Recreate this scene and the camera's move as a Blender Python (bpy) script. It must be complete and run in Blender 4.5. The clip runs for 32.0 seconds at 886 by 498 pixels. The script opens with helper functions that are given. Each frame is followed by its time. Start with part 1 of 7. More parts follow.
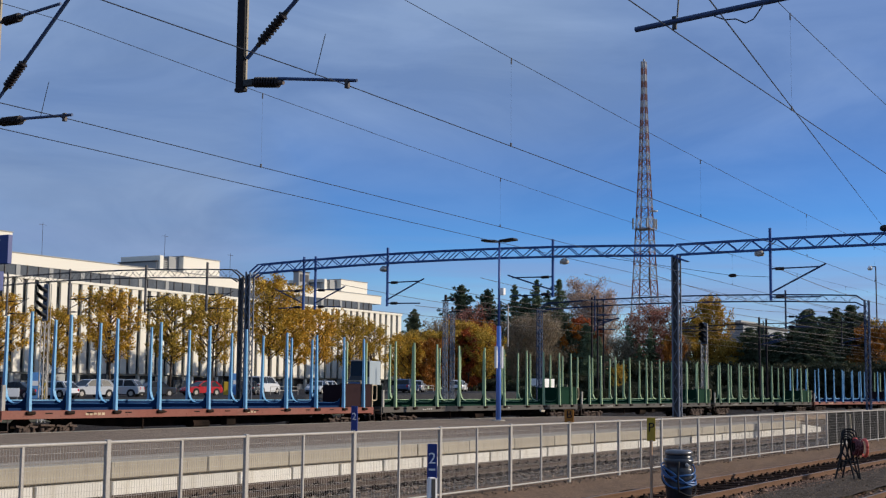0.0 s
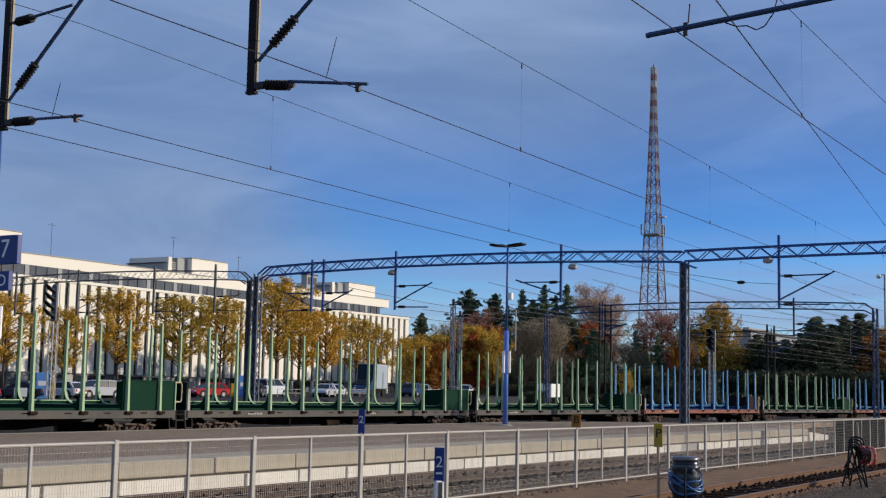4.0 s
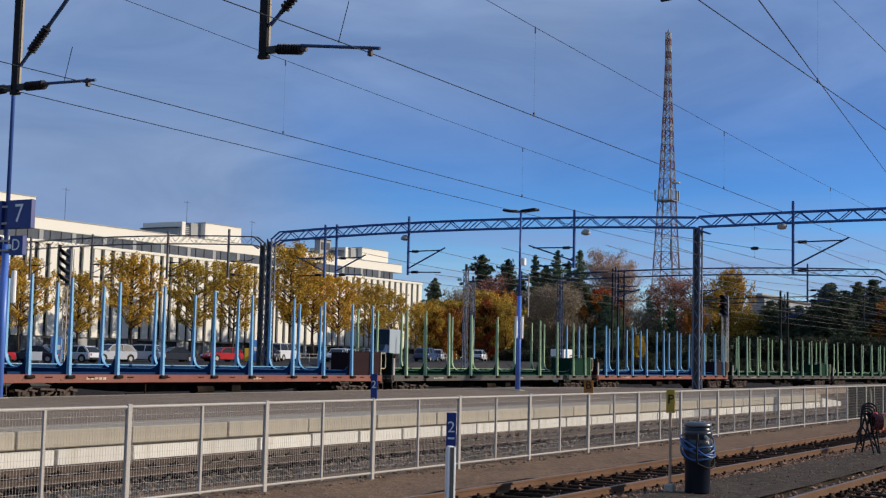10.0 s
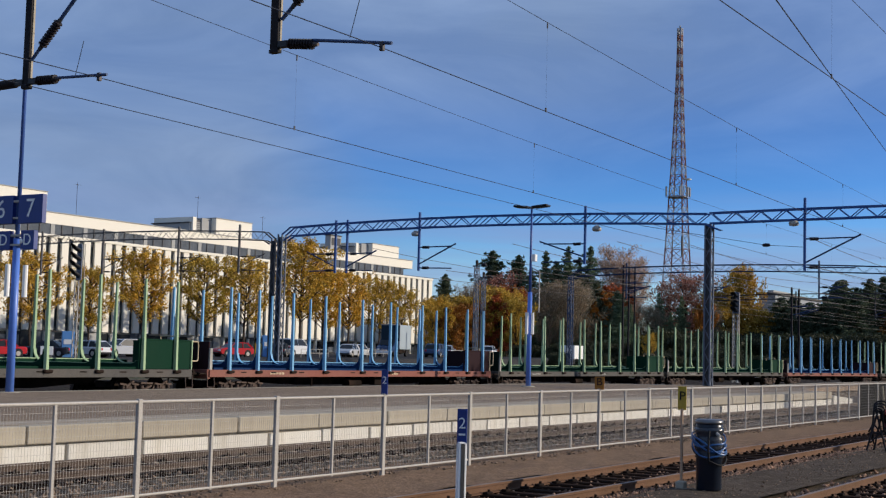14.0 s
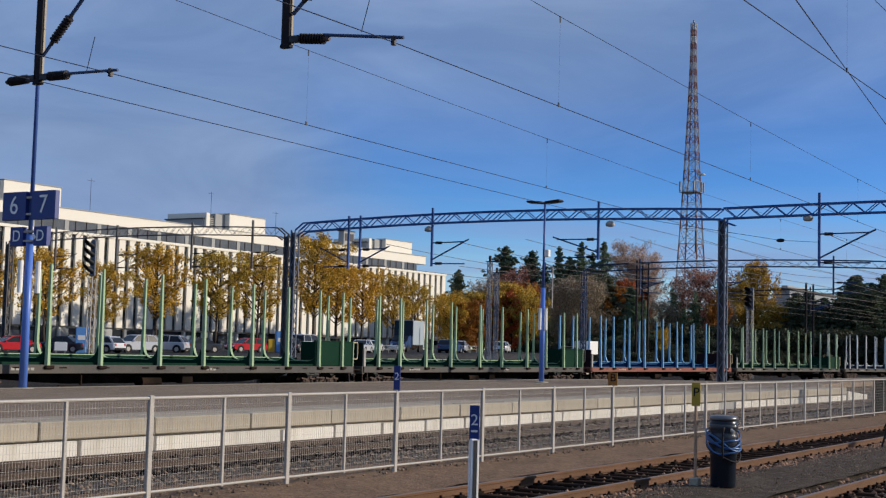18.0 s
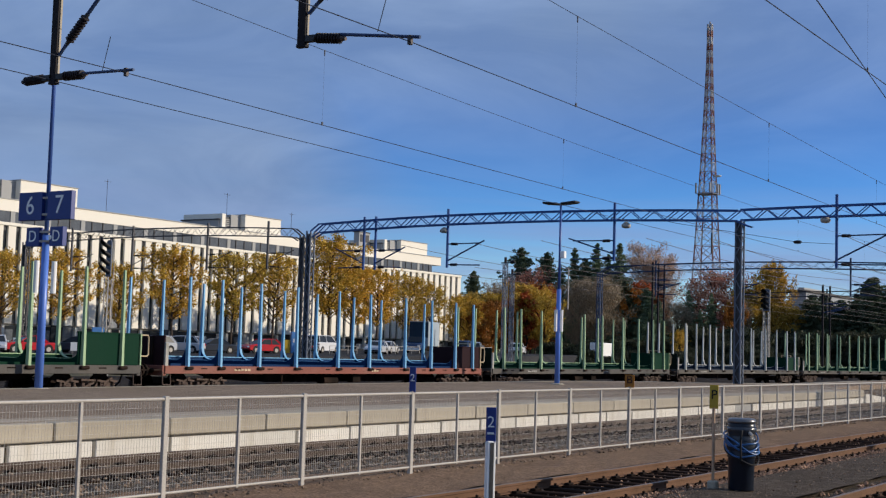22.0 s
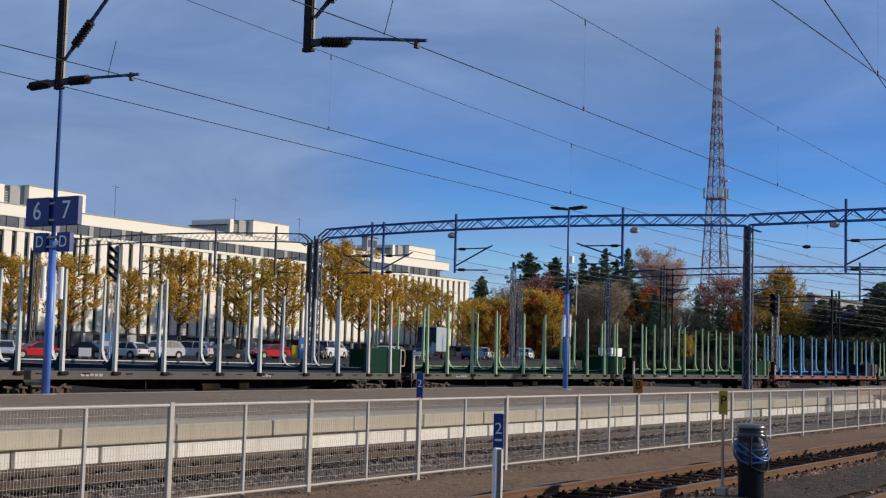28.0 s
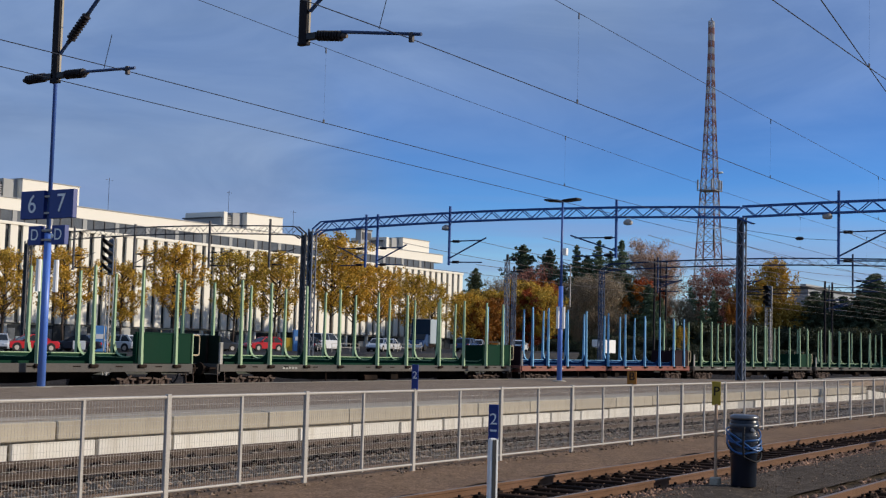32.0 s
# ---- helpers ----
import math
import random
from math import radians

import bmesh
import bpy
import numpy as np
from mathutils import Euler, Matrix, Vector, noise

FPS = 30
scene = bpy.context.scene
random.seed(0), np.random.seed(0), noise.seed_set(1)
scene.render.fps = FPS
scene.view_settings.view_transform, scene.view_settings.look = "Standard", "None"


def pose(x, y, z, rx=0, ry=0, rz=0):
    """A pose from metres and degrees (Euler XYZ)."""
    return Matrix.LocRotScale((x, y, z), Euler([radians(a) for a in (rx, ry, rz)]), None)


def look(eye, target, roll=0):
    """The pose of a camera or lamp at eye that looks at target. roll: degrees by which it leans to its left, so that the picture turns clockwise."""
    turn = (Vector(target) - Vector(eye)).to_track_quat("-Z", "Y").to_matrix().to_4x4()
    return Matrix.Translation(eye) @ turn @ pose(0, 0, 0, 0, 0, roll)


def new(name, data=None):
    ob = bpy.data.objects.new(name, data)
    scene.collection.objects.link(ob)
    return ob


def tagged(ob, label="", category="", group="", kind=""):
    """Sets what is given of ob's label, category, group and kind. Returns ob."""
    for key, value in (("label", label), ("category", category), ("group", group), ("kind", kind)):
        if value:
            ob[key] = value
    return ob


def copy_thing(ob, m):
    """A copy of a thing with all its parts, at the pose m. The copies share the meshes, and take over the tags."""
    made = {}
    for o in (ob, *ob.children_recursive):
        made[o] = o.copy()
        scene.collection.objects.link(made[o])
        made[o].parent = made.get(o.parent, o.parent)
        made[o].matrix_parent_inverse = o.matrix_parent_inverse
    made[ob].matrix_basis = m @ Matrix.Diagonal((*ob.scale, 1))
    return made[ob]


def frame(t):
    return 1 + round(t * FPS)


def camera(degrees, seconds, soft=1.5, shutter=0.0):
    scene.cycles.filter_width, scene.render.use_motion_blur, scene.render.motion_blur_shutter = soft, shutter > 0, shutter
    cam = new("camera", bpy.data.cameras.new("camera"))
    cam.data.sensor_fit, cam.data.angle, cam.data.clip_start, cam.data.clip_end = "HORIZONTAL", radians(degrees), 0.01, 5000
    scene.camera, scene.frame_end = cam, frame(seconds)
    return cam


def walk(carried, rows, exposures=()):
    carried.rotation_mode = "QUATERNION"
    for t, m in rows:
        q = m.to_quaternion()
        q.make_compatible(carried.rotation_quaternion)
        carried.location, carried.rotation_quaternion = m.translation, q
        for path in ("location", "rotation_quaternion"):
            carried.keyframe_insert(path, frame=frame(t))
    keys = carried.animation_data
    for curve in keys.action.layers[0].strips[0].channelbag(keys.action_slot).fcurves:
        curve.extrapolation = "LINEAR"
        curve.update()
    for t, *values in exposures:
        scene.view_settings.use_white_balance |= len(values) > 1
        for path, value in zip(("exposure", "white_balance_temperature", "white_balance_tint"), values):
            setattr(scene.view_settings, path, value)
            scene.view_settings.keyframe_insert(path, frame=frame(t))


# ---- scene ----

# camera: hand-held on the near platform, leaning forward a little and turning slowly
LENS = 36.91
EYE = (0.0, 0.0, 2.1)
TURNS = [
    (0, -0.131, -0.090, -0.005, 95.992, -0.588, -60.061),
    (0.5, -0.130, -0.088, -0.005, 96.066, -0.801, -60.016),
    (1, -0.131, -0.086, -0.006, 96.127, -0.984, -59.964),
    (1.5, -0.131, -0.084, -0.006, 96.174, -1.106, -59.916),
    (2, -0.133, -0.083, -0.007, 96.199, -1.178, -59.897),
    (2.5, -0.135, -0.082, -0.008, 96.204, -1.178, -59.856),
    (3, -0.138, -0.082, -0.008, 96.208, -1.167, -59.818),
    (3.5, -0.144, -0.084, -0.009, 96.211, -1.158, -59.787),
    (5.5, -0.189, -0.109, -0.012, 95.800, -1.176, -59.716),
    (6, -0.194, -0.114, -0.012, 95.647, -1.170, -59.674),
    (6.5, -0.195, -0.117, -0.012, 95.492, -1.176, -59.635),
    (7, -0.193, -0.117, -0.012, 95.341, -1.206, -59.608),
    (7.5, -0.186, -0.116, -0.011, 95.192, -1.232, -59.567),
    (8, -0.176, -0.113, -0.010, 95.044, -1.252, -59.505),
    (8.5, -0.163, -0.106, -0.009, 94.914, -1.256, -59.430),
    (9, -0.147, -0.098, -0.007, 94.802, -1.264, -59.352),
    (9.5, -0.131, -0.088, -0.006, 94.711, -1.300, -59.281),
    (10, -0.116, -0.078, -0.006, 94.657, -1.327, -59.215),
    (10.5, -0.103, -0.067, -0.005, 94.624, -1.410, -59.160),
    (11, -0.093, -0.057, -0.005, 94.599, -1.474, -59.123),
    (11.5, -0.085, -0.049, -0.005, 94.568, -1.500, -59.086),
    (12, -0.080, -0.043, -0.005, 94.537, -1.489, -59.023),
    (12.5, -0.076, -0.039, -0.005, 94.520, -1.523, -58.951),
    (13, -0.073, -0.037, -0.005, 94.494, -1.517, -58.881),
    (13.5, -0.071, -0.037, -0.005, 94.483, -1.519, -58.826),
    (14, -0.069, -0.037, -0.005, 94.469, -1.525, -58.776),
    (14.5, -0.066, -0.037, -0.004, 94.466, -1.506, -58.712),
    (16.5, -0.022, -0.022, 0.000, 94.433, -1.504, -58.489),
    (17, -0.008, -0.015, 0.001, 94.420, -1.504, -58.410),
    (17.5, 0.007, -0.007, 0.003, 94.361, -1.521, -58.305),
    (18, 0.023, 0.002, 0.004, 94.262, -1.509, -58.201),
    (18.5, 0.039, 0.012, 0.005, 94.185, -1.535, -58.079),
    (19, 0.054, 0.022, 0.005, 94.133, -1.471, -57.984),
    (19.5, 0.068, 0.033, 0.006, 94.120, -1.454, -57.904),
    (20, 0.081, 0.044, 0.006, 94.139, -1.486, -57.826),
    (20.5, 0.091, 0.054, 0.005, 94.172, -1.539, -57.738),
    (21, 0.100, 0.063, 0.005, 94.216, -1.589, -57.666),
    (21.5, 0.108, 0.071, 0.005, 94.257, -1.628, -57.613),
    (22, 0.114, 0.078, 0.005, 94.300, -1.664, -57.553),
    (22.5, 0.120, 0.084, 0.005, 94.349, -1.683, -57.484),
    (23, 0.125, 0.088, 0.006, 94.404, -1.706, -57.427),
    (23.5, 0.130, 0.092, 0.006, 94.459, -1.698, -57.367),
    (24, 0.134, 0.094, 0.007, 94.523, -1.671, -57.286),
    (24.5, 0.140, 0.097, 0.008, 94.572, -1.676, -57.245),
    (25, 0.146, 0.099, 0.009, 94.583, -1.637, -57.222),
    (25.5, 0.156, 0.103, 0.010, 94.568, -1.631, -57.206),
    (27.5, 0.222, 0.131, 0.013, 94.519, -1.608, -57.206),
    (28, 0.231, 0.134, 0.013, 94.512, -1.627, -57.200),
    (28.5, 0.234, 0.136, 0.013, 94.502, -1.614, -57.181),
    (29, 0.233, 0.136, 0.012, 94.484, -1.600, -57.134),
    (29.5, 0.225, 0.133, 0.011, 94.460, -1.598, -57.068),
    (30, 0.211, 0.127, 0.010, 94.448, -1.637, -57.014),
    (30.5, 0.190, 0.118, 0.008, 94.414, -1.653, -57.038),
    (31, 0.165, 0.105, 0.007, 94.346, -1.632, -57.188),
    (31.5, 0.139, 0.092, 0.005, 94.262, -1.573, -57.337),
    (32, 0.114, 0.079, 0.003, 94.188, -1.505, -57.461),
]
cam = camera(LENS, 32.0, soft=1.25)
walk(cam, [(t, pose(EYE[0] + dx, EYE[1] + dy, EYE[2] + dz, rx, ry, rz)) for t, dx, dy, dz, rx, ry, rz in TURNS], exposures=[(0.0, 0.0), (32.0, 0.0)])

# ---- light ----
SUN = Vector((0.56, -0.78, 0.33)).normalized()
sun = new("sun", bpy.data.lights.new("sun", "SUN"))
sun.data.energy, sun.data.angle, sun.data.color = 4.2, radians(0.5), (1.0, 0.885, 0.74)
sun.matrix_world = look(SUN * 50, (0, 0, 0))

world = bpy.data.worlds.new("sky")
scene.world = world
world.use_nodes = True


def sky():
    nt = world.node_tree
    N, L = nt.nodes, nt.links
    bg = N["Background"]
    air = N.new("ShaderNodeTexSky")
    air.sky_type, air.sun_disc = "NISHITA", False
    air.sun_elevation, air.sun_rotation = math.asin(SUN.z), math.atan2(SUN.x, SUN.y)
    air.air_density, air.dust_density, air.ozone_density = 1.0, 0.0, 3.0
    air.altitude = 1800
    co = N.new("ShaderNodeTexCoord")
    mp = N.new("ShaderNodeMapping")
    mp.inputs["Scale"].default_value = (1.0, 1.0, 3.2)
    big = N.new("ShaderNodeTexNoise")
    big.inputs["Scale"].default_value, big.inputs["Detail"].default_value, big.inputs["Roughness"].default_value = 2.6, 6.0, 0.55
    big.inputs["Distortion"].default_value = 0.4
    rp = N.new("ShaderNodeMapRange")
    rp.inputs["From Min"].default_value, rp.inputs["From Max"].default_value = 0.25, 0.5
    rp.inputs["To Min"].default_value, rp.inputs["To Max"].default_value = 0.84, 1.0
    mx = N.new("ShaderNodeMix")
    mx.data_type = "RGBA"
    wisp = N.new("ShaderNodeTexNoise")
    wisp.inputs["Scale"].default_value, wisp.inputs["Detail"].default_value, wisp.inputs["Roughness"].default_value = 5.0, 7.0, 0.55
    wisp.inputs["Distortion"].default_value = 0.8
    wr = N.new("ShaderNodeMapRange")
    wr.inputs["From Min"].default_value, wr.inputs["From Max"].default_value = 0.36, 0.66
    puff = N.new("ShaderNodeMix")
    puff.data_type = "RGBA"
    puff.inputs["A"].default_value, puff.inputs["B"].default_value = CLOUD, CLOUD_LIT
    L.new(mp.outputs["Vector"], wisp.inputs["Vector"])
    L.new(wisp.outputs["Fac"], wr.inputs["Value"])
    L.new(wr.outputs["Result"], puff.inputs["Factor"])
    L.new(puff.outputs["Result"], mx.inputs["B"])
    L.new(co.outputs["Generated"], mp.inputs["Vector"])
    L.new(mp.outputs["Vector"], big.inputs["Vector"])
    L.new(big.outputs["Fac"], rp.inputs["Value"])
    # the cloud thins out towards the low northern sky
    dot = N.new("ShaderNodeVectorMath")
    dot.operation = "DOT_PRODUCT"
    dot.inputs[1].default_value = Vector((0.92, 0.38, 0.05)).normalized()
    clear = N.new("ShaderNodeMapRange")
    clear.interpolation_type = "SMOOTHSTEP"
    clear.inputs["From Min"].default_value, clear.inputs["From Max"].default_value = 0.945, 0.992
    clear.inputs["To Min"].default_value, clear.inputs["To Max"].default_value = 1.0, 0.12
    thin = N.new("ShaderNodeMath")
    thin.operation = "MULTIPLY"
    L.new(co.outputs["Generated"], dot.inputs[0])
    L.new(dot.outputs["Value"], clear.inputs["Value"])
    L.new(rp.outputs["Result"], thin.inputs[0])
    up = N.new("ShaderNodeSeparateXYZ")
    rise = N.new("ShaderNodeMapRange")
    rise.interpolation_type = "SMOOTHSTEP"
    rise.inputs["From Min"].default_value, rise.inputs["From Max"].default_value = 0.07, 0.23
    high = N.new("ShaderNodeMath")
    high.operation = "MAXIMUM"
    L.new(co.outputs["Generated"], up.inputs[0])
    L.new(up.outputs["Z"], rise.inputs["Value"])
    L.new(rise.outputs["Result"], high.inputs[0])
    L.new(clear.outputs["Result"], high.inputs[1])
    # and to a lesser degree higher up beyond the near track
    dot2, clear2, both = N.new("ShaderNodeVectorMath"), N.new("ShaderNodeMapRange"), N.new("ShaderNodeMath")
    dot2.operation, both.operation, clear2.interpolation_type = "DOT_PRODUCT", "MULTIPLY", "SMOOTHSTEP"
    dot2.inputs[1].default_value = Vector((0.97, 0.10, 0.22)).normalized()
    clear2.inputs["From Min"].default_value, clear2.inputs["From Max"].default_value = 0.935, 0.992
    clear2.inputs["To Min"].default_value, clear2.inputs["To Max"].default_value = 1.0, 0.78
    L.new(co.outputs["Generated"], dot2.inputs[0])
    L.new(dot2.outputs["Value"], clear2.inputs["Value"])
    L.new(high.outputs[0], both.inputs[0])
    L.new(clear2.outputs["Result"], both.inputs[1])
    L.new(both.outputs[0], thin.inputs[1])
    L.new(thin.outputs[0], mx.inputs["Factor"])
    rich = N.new("ShaderNodeHueSaturation")
    rich.inputs["Hue"].default_value, rich.inputs["Saturation"].default_value, rich.inputs["Value"].default_value = 0.523, 1.5, 1.45
    L.new(air.outputs["Color"], rich.inputs["Color"])
    L.new(rich.outputs["Color"], mx.inputs["A"])
    # a few streaks of violet cloud close to the skyline
    flat, streak, some, band, amount, low = (N.new("ShaderNode" + k) for k in ("Mapping", "TexNoise", "MapRange", "MapRange", "Math", "Mix"))
    flat.inputs["Scale"].default_value = (1.6, 1.6, 26.0)
    streak.inputs["Scale"].default_value, streak.inputs["Detail"].default_value = 2.2, 5.0
    some.inputs["From Min"].default_value, some.inputs["From Max"].default_value = 0.42, 0.66
    band.interpolation_type = "SMOOTHSTEP"
    band.inputs["From Min"].default_value, band.inputs["From Max"].default_value = 0.055, 0.145
    band.inputs["To Min"].default_value, band.inputs["To Max"].default_value = 0.75, 0.0
    amount.operation, low.data_type = "MULTIPLY", "RGBA"
    low.inputs["B"].default_value = CLOUD_LOW
    L.new(co.outputs["Generated"], flat.inputs["Vector"])
    L.new(flat.outputs["Vector"], streak.inputs["Vector"])
    L.new(streak.outputs["Fac"], some.inputs["Value"])
    L.new(up.outputs["Z"], band.inputs["Value"])
    L.new(some.outputs["Result"], amount.inputs[0])
    L.new(band.outputs["Result"], amount.inputs[1])
    L.new(amount.outputs[0], low.inputs["Factor"])
    L.new(mx.outputs["Result"], low.inputs["A"])
    L.new(low.outputs["Result"], bg.inputs["Color"])
    bg.inputs["Strength"].default_value = 0.10


CLOUD, CLOUD_LIT, CLOUD_LOW = (1.72, 2.68, 4.75, 1.0), (2.5, 3.6, 5.8, 1.0), (2.5, 3.4, 6.0, 1.0)
sky()


# ---- materials ----
def mat(name, col, rough=0.6, metal=0.0, var=0.25, scale=6.0, fine=60.0, bump=0.15, dirt=None, dirt_amount=0.3, islands=0.0, objects=0.0, spec=0.5, streak=False):
    """A surface with a base colour, stains and grain at two sizes, and fine relief."""
    m = bpy.data.materials.new(name)
    m.use_nodes = True
    nt = m.node_tree
    N, L = nt.nodes, nt.links
    b = N["Principled BSDF"]
    b.inputs["Roughness"].default_value, b.inputs["Metallic"].default_value = rough, metal
    b.inputs["Specular IOR Level"].default_value = min(spec, 0.2) if rough >= 0.5 else spec
    co = N.new("ShaderNodeTexCoord")
    n1, n2 = N.new("ShaderNodeTexNoise"), N.new("ShaderNodeTexNoise")
    n1.inputs["Scale"].default_value, n1.inputs["Detail"].default_value = scale * 0.25, 5.0
    n2.inputs["Scale"].default_value, n2.inputs["Detail"].default_value = fine, 3.0
    for n in (n1, n2):
        L.new(co.outputs["Object"], n.inputs["Vector"])
    if streak:
        st = N.new("ShaderNodeMapping")
        st.inputs["Scale"].default_value = (3.0, 3.0, 0.5)
        L.new(co.outputs["Object"], st.inputs["Vector"])
        L.new(st.outputs["Vector"], n1.inputs["Vector"])
    base = N.new("ShaderNodeRGB")
    base.outputs[0].default_value = (*col, 1)
    cur = base.outputs[0]
    if dirt:
        k = N.new("ShaderNodeMapRange")
        k.inputs["From Min"].default_value, k.inputs["From Max"].default_value = 0.45, 0.72
        k.inputs["To Max"].default_value = dirt_amount
        L.new(n1.outputs["Fac"], k.inputs["Value"])
        mx = N.new("ShaderNodeMix")
        mx.data_type = "RGBA"
        mx.inputs["B"].default_value = (*dirt, 1)
        L.new(k.outputs["Result"], mx.inputs["Factor"])
        L.new(cur, mx.inputs["A"])
        cur = mx.outputs["Result"]
    for src, amount in ((n1, var), (n2, var * 0.8)):
        k = N.new("ShaderNodeMapRange")
        k.inputs["From Min"].default_value, k.inputs["From Max"].default_value = 0.25, 0.75
        k.inputs["To Min"].default_value, k.inputs["To Max"].default_value = 1 - amount, 1 + amount
        L.new(src.outputs["Fac"], k.inputs["Value"])
        hs = N.new("ShaderNodeHueSaturation")
        L.new(cur, hs.inputs["Color"])
        L.new(k.outputs["Result"], hs.inputs["Value"])
        cur = hs.outputs["Color"]
    if islands or objects:
        if islands:
            g = N.new("ShaderNodeNewGeometry")
            r = g.outputs["Random Per Island"]
        else:
            g = N.new("ShaderNodeObjectInfo")
            r = g.outputs["Random"]
        k = N.new("ShaderNodeMapRange")
        a = islands or objects
        k.inputs["To Min"].default_value, k.inputs["To Max"].default_value = 1 - a, 1 + a
        L.new(r, k.inputs["Value"])
        hs = N.new("ShaderNodeHueSaturation")
        L.new(cur, hs.inputs["Color"])
        L.new(k.outputs["Result"], hs.inputs["Value"])
        cur = hs.outputs["Color"]
    L.new(cur, b.inputs["Base Color"])
    if bump:
        bp = N.new("ShaderNodeBump")
        bp.inputs["Strength"].default_value, bp.inputs["Distance"].default_value = bump, 0.02
        L.new(n2.outputs["Fac"], bp.inputs["Height"])
        L.new(bp.outputs["Normal"], b.inputs["Normal"])
    return m


def leaf_mat(name, col, col2, spread=0.35):
    """Foliage: two colours and a spread of brightness from leaf to leaf, a little light passing through."""
    m = bpy.data.materials.new(name)
    m.use_nodes = True
    nt = m.node_tree
    N, L = nt.nodes, nt.links
    b = N["Principled BSDF"]
    b.inputs["Roughness"].default_value = 0.6
    b.inputs["Specular IOR Level"].default_value = 0.25
    g = N.new("ShaderNodeNewGeometry")
    oi = N.new("ShaderNodeObjectInfo")
    mx = N.new("ShaderNodeMix")
    mx.data_type = "RGBA"
    mx.inputs["A"].default_value, mx.inputs["B"].default_value = (*col, 1), (*col2, 1)
    ad = N.new("ShaderNodeMath")
    ad.operation = "MULTIPLY_ADD"
    ad.inputs[1].default_value = 0.5
    ha = N.new("ShaderNodeMath")
    ha.operation = "MULTIPLY"
    ha.inputs[1].default_value = 0.5
    L.new(g.outputs["Random Per Island"], ad.inputs[0])
    L.new(oi.outputs["Random"], ha.inputs[0])
    L.new(ha.outputs[0], ad.inputs[2])
    L.new(ad.outputs[0], mx.inputs["Factor"])
    wn = N.new("ShaderNodeTexWhiteNoise")
    wn.noise_dimensions = "1D"
    L.new(g.outputs["Random Per Island"], wn.inputs["W"])
    k = N.new("ShaderNodeMapRange")
    k.inputs["To Min"].default_value, k.inputs["To Max"].default_value = 1 - spread, 1 + spread
    L.new(wn.outputs["Value"], k.inputs["Value"])
    hs = N.new("ShaderNodeHueSaturation")
    L.new(mx.outputs["Result"], hs.inputs["Color"])
    L.new(k.outputs["Result"], hs.inputs["Value"])
    tr = N.new("ShaderNodeBsdfTranslucent")
    ms = N.new("ShaderNodeMixShader")
    ms.inputs[0].default_value = 0.25
    L.new(hs.outputs["Color"], b.inputs["Base Color"])
    L.new(hs.outputs["Color"], tr.inputs["Color"])
    L.new(b.outputs[0], ms.inputs[1])
    L.new(tr.outputs[0], ms.inputs[2])
    L.new(ms.outputs[0], N["Material Output"].inputs["Surface"])
    return m


def ground_mat(name, a, b_, c, scale=0.35, fine=28.0, bump=0.6, rough=0.95):
    """Loose ground: three colours mixed in patches and in grains."""
    m = bpy.data.materials.new(name)
    m.use_nodes = True
    nt = m.node_tree
    N, L = nt.nodes, nt.links
    p = N["Principled BSDF"]
    p.inputs["Roughness"].default_value = rough
    p.inputs["Specular IOR Level"].default_value = 0.08
    co = N.new("ShaderNodeTexCoord")
    n1, n2 = N.new("ShaderNodeTexNoise"), N.new("ShaderNodeTexNoise")
    vo = N.new("ShaderNodeTexVoronoi")
    n1.inputs["Scale"].default_value, n1.inputs["Detail"].default_value = scale, 6.0
    n2.inputs["Scale"].default_value, n2.inputs["Detail"].default_value = scale * 9, 5.0
    vo.inputs["Scale"].default_value = fine
    for n in (n1, n2, vo):
        L.new(co.outputs["Object"], n.inputs["Vector"])
    m1, m2 = N.new("ShaderNodeMix"), N.new("ShaderNodeMix")
    for x in (m1, m2):
        x.data_type = "RGBA"
    m1.inputs["A"].default_value, m1.inputs["B"].default_value = (*a, 1), (*b_, 1)
    m2.inputs["B"].default_value = (*c, 1)
    r1, r2 = N.new("ShaderNodeMapRange"), N.new("ShaderNodeMapRange")
    r1.inputs["From Min"].default_value, r1.inputs["From Max"].default_value = 0.35, 0.65
    r2.inputs["From Min"].default_value, r2.inputs["From Max"].default_value = 0.45, 0.75
    L.new(n1.outputs["Fac"], r1.inputs["Value"])
    L.new(n2.outputs["Fac"], r2.inputs["Value"])
    L.new(r1.outputs["Result"], m1.inputs["Factor"])
    L.new(m1.outputs["Result"], m2.inputs["A"])
    L.new(r2.outputs["Result"], m2.inputs["Factor"])
    sp = N.new("ShaderNodeSeparateColor")
    L.new(vo.outputs["Color"], sp.inputs["Color"])
    k = N.new("ShaderNodeMapRange")
    k.inputs["To Min"].default_value, k.inputs["To Max"].default_value = 0.6, 1.4
    L.new(sp.outputs["Red"], k.inputs["Value"])
    hs = N.new("ShaderNodeHueSaturation")
    L.new(m2.outputs["Result"], hs.inputs["Color"])
    L.new(k.outputs["Result"], hs.inputs["Value"])
    L.new(hs.outputs["Color"], p.inputs["Base Color"])
    bp = N.new("ShaderNodeBump")
    bp.inputs["Strength"].default_value, bp.inputs["Distance"].default_value = bump, 0.03
    L.new(vo.outputs["Distance"], bp.inputs["Height"])
    L.new(bp.outputs["Normal"], p.inputs["Normal"])
    return m


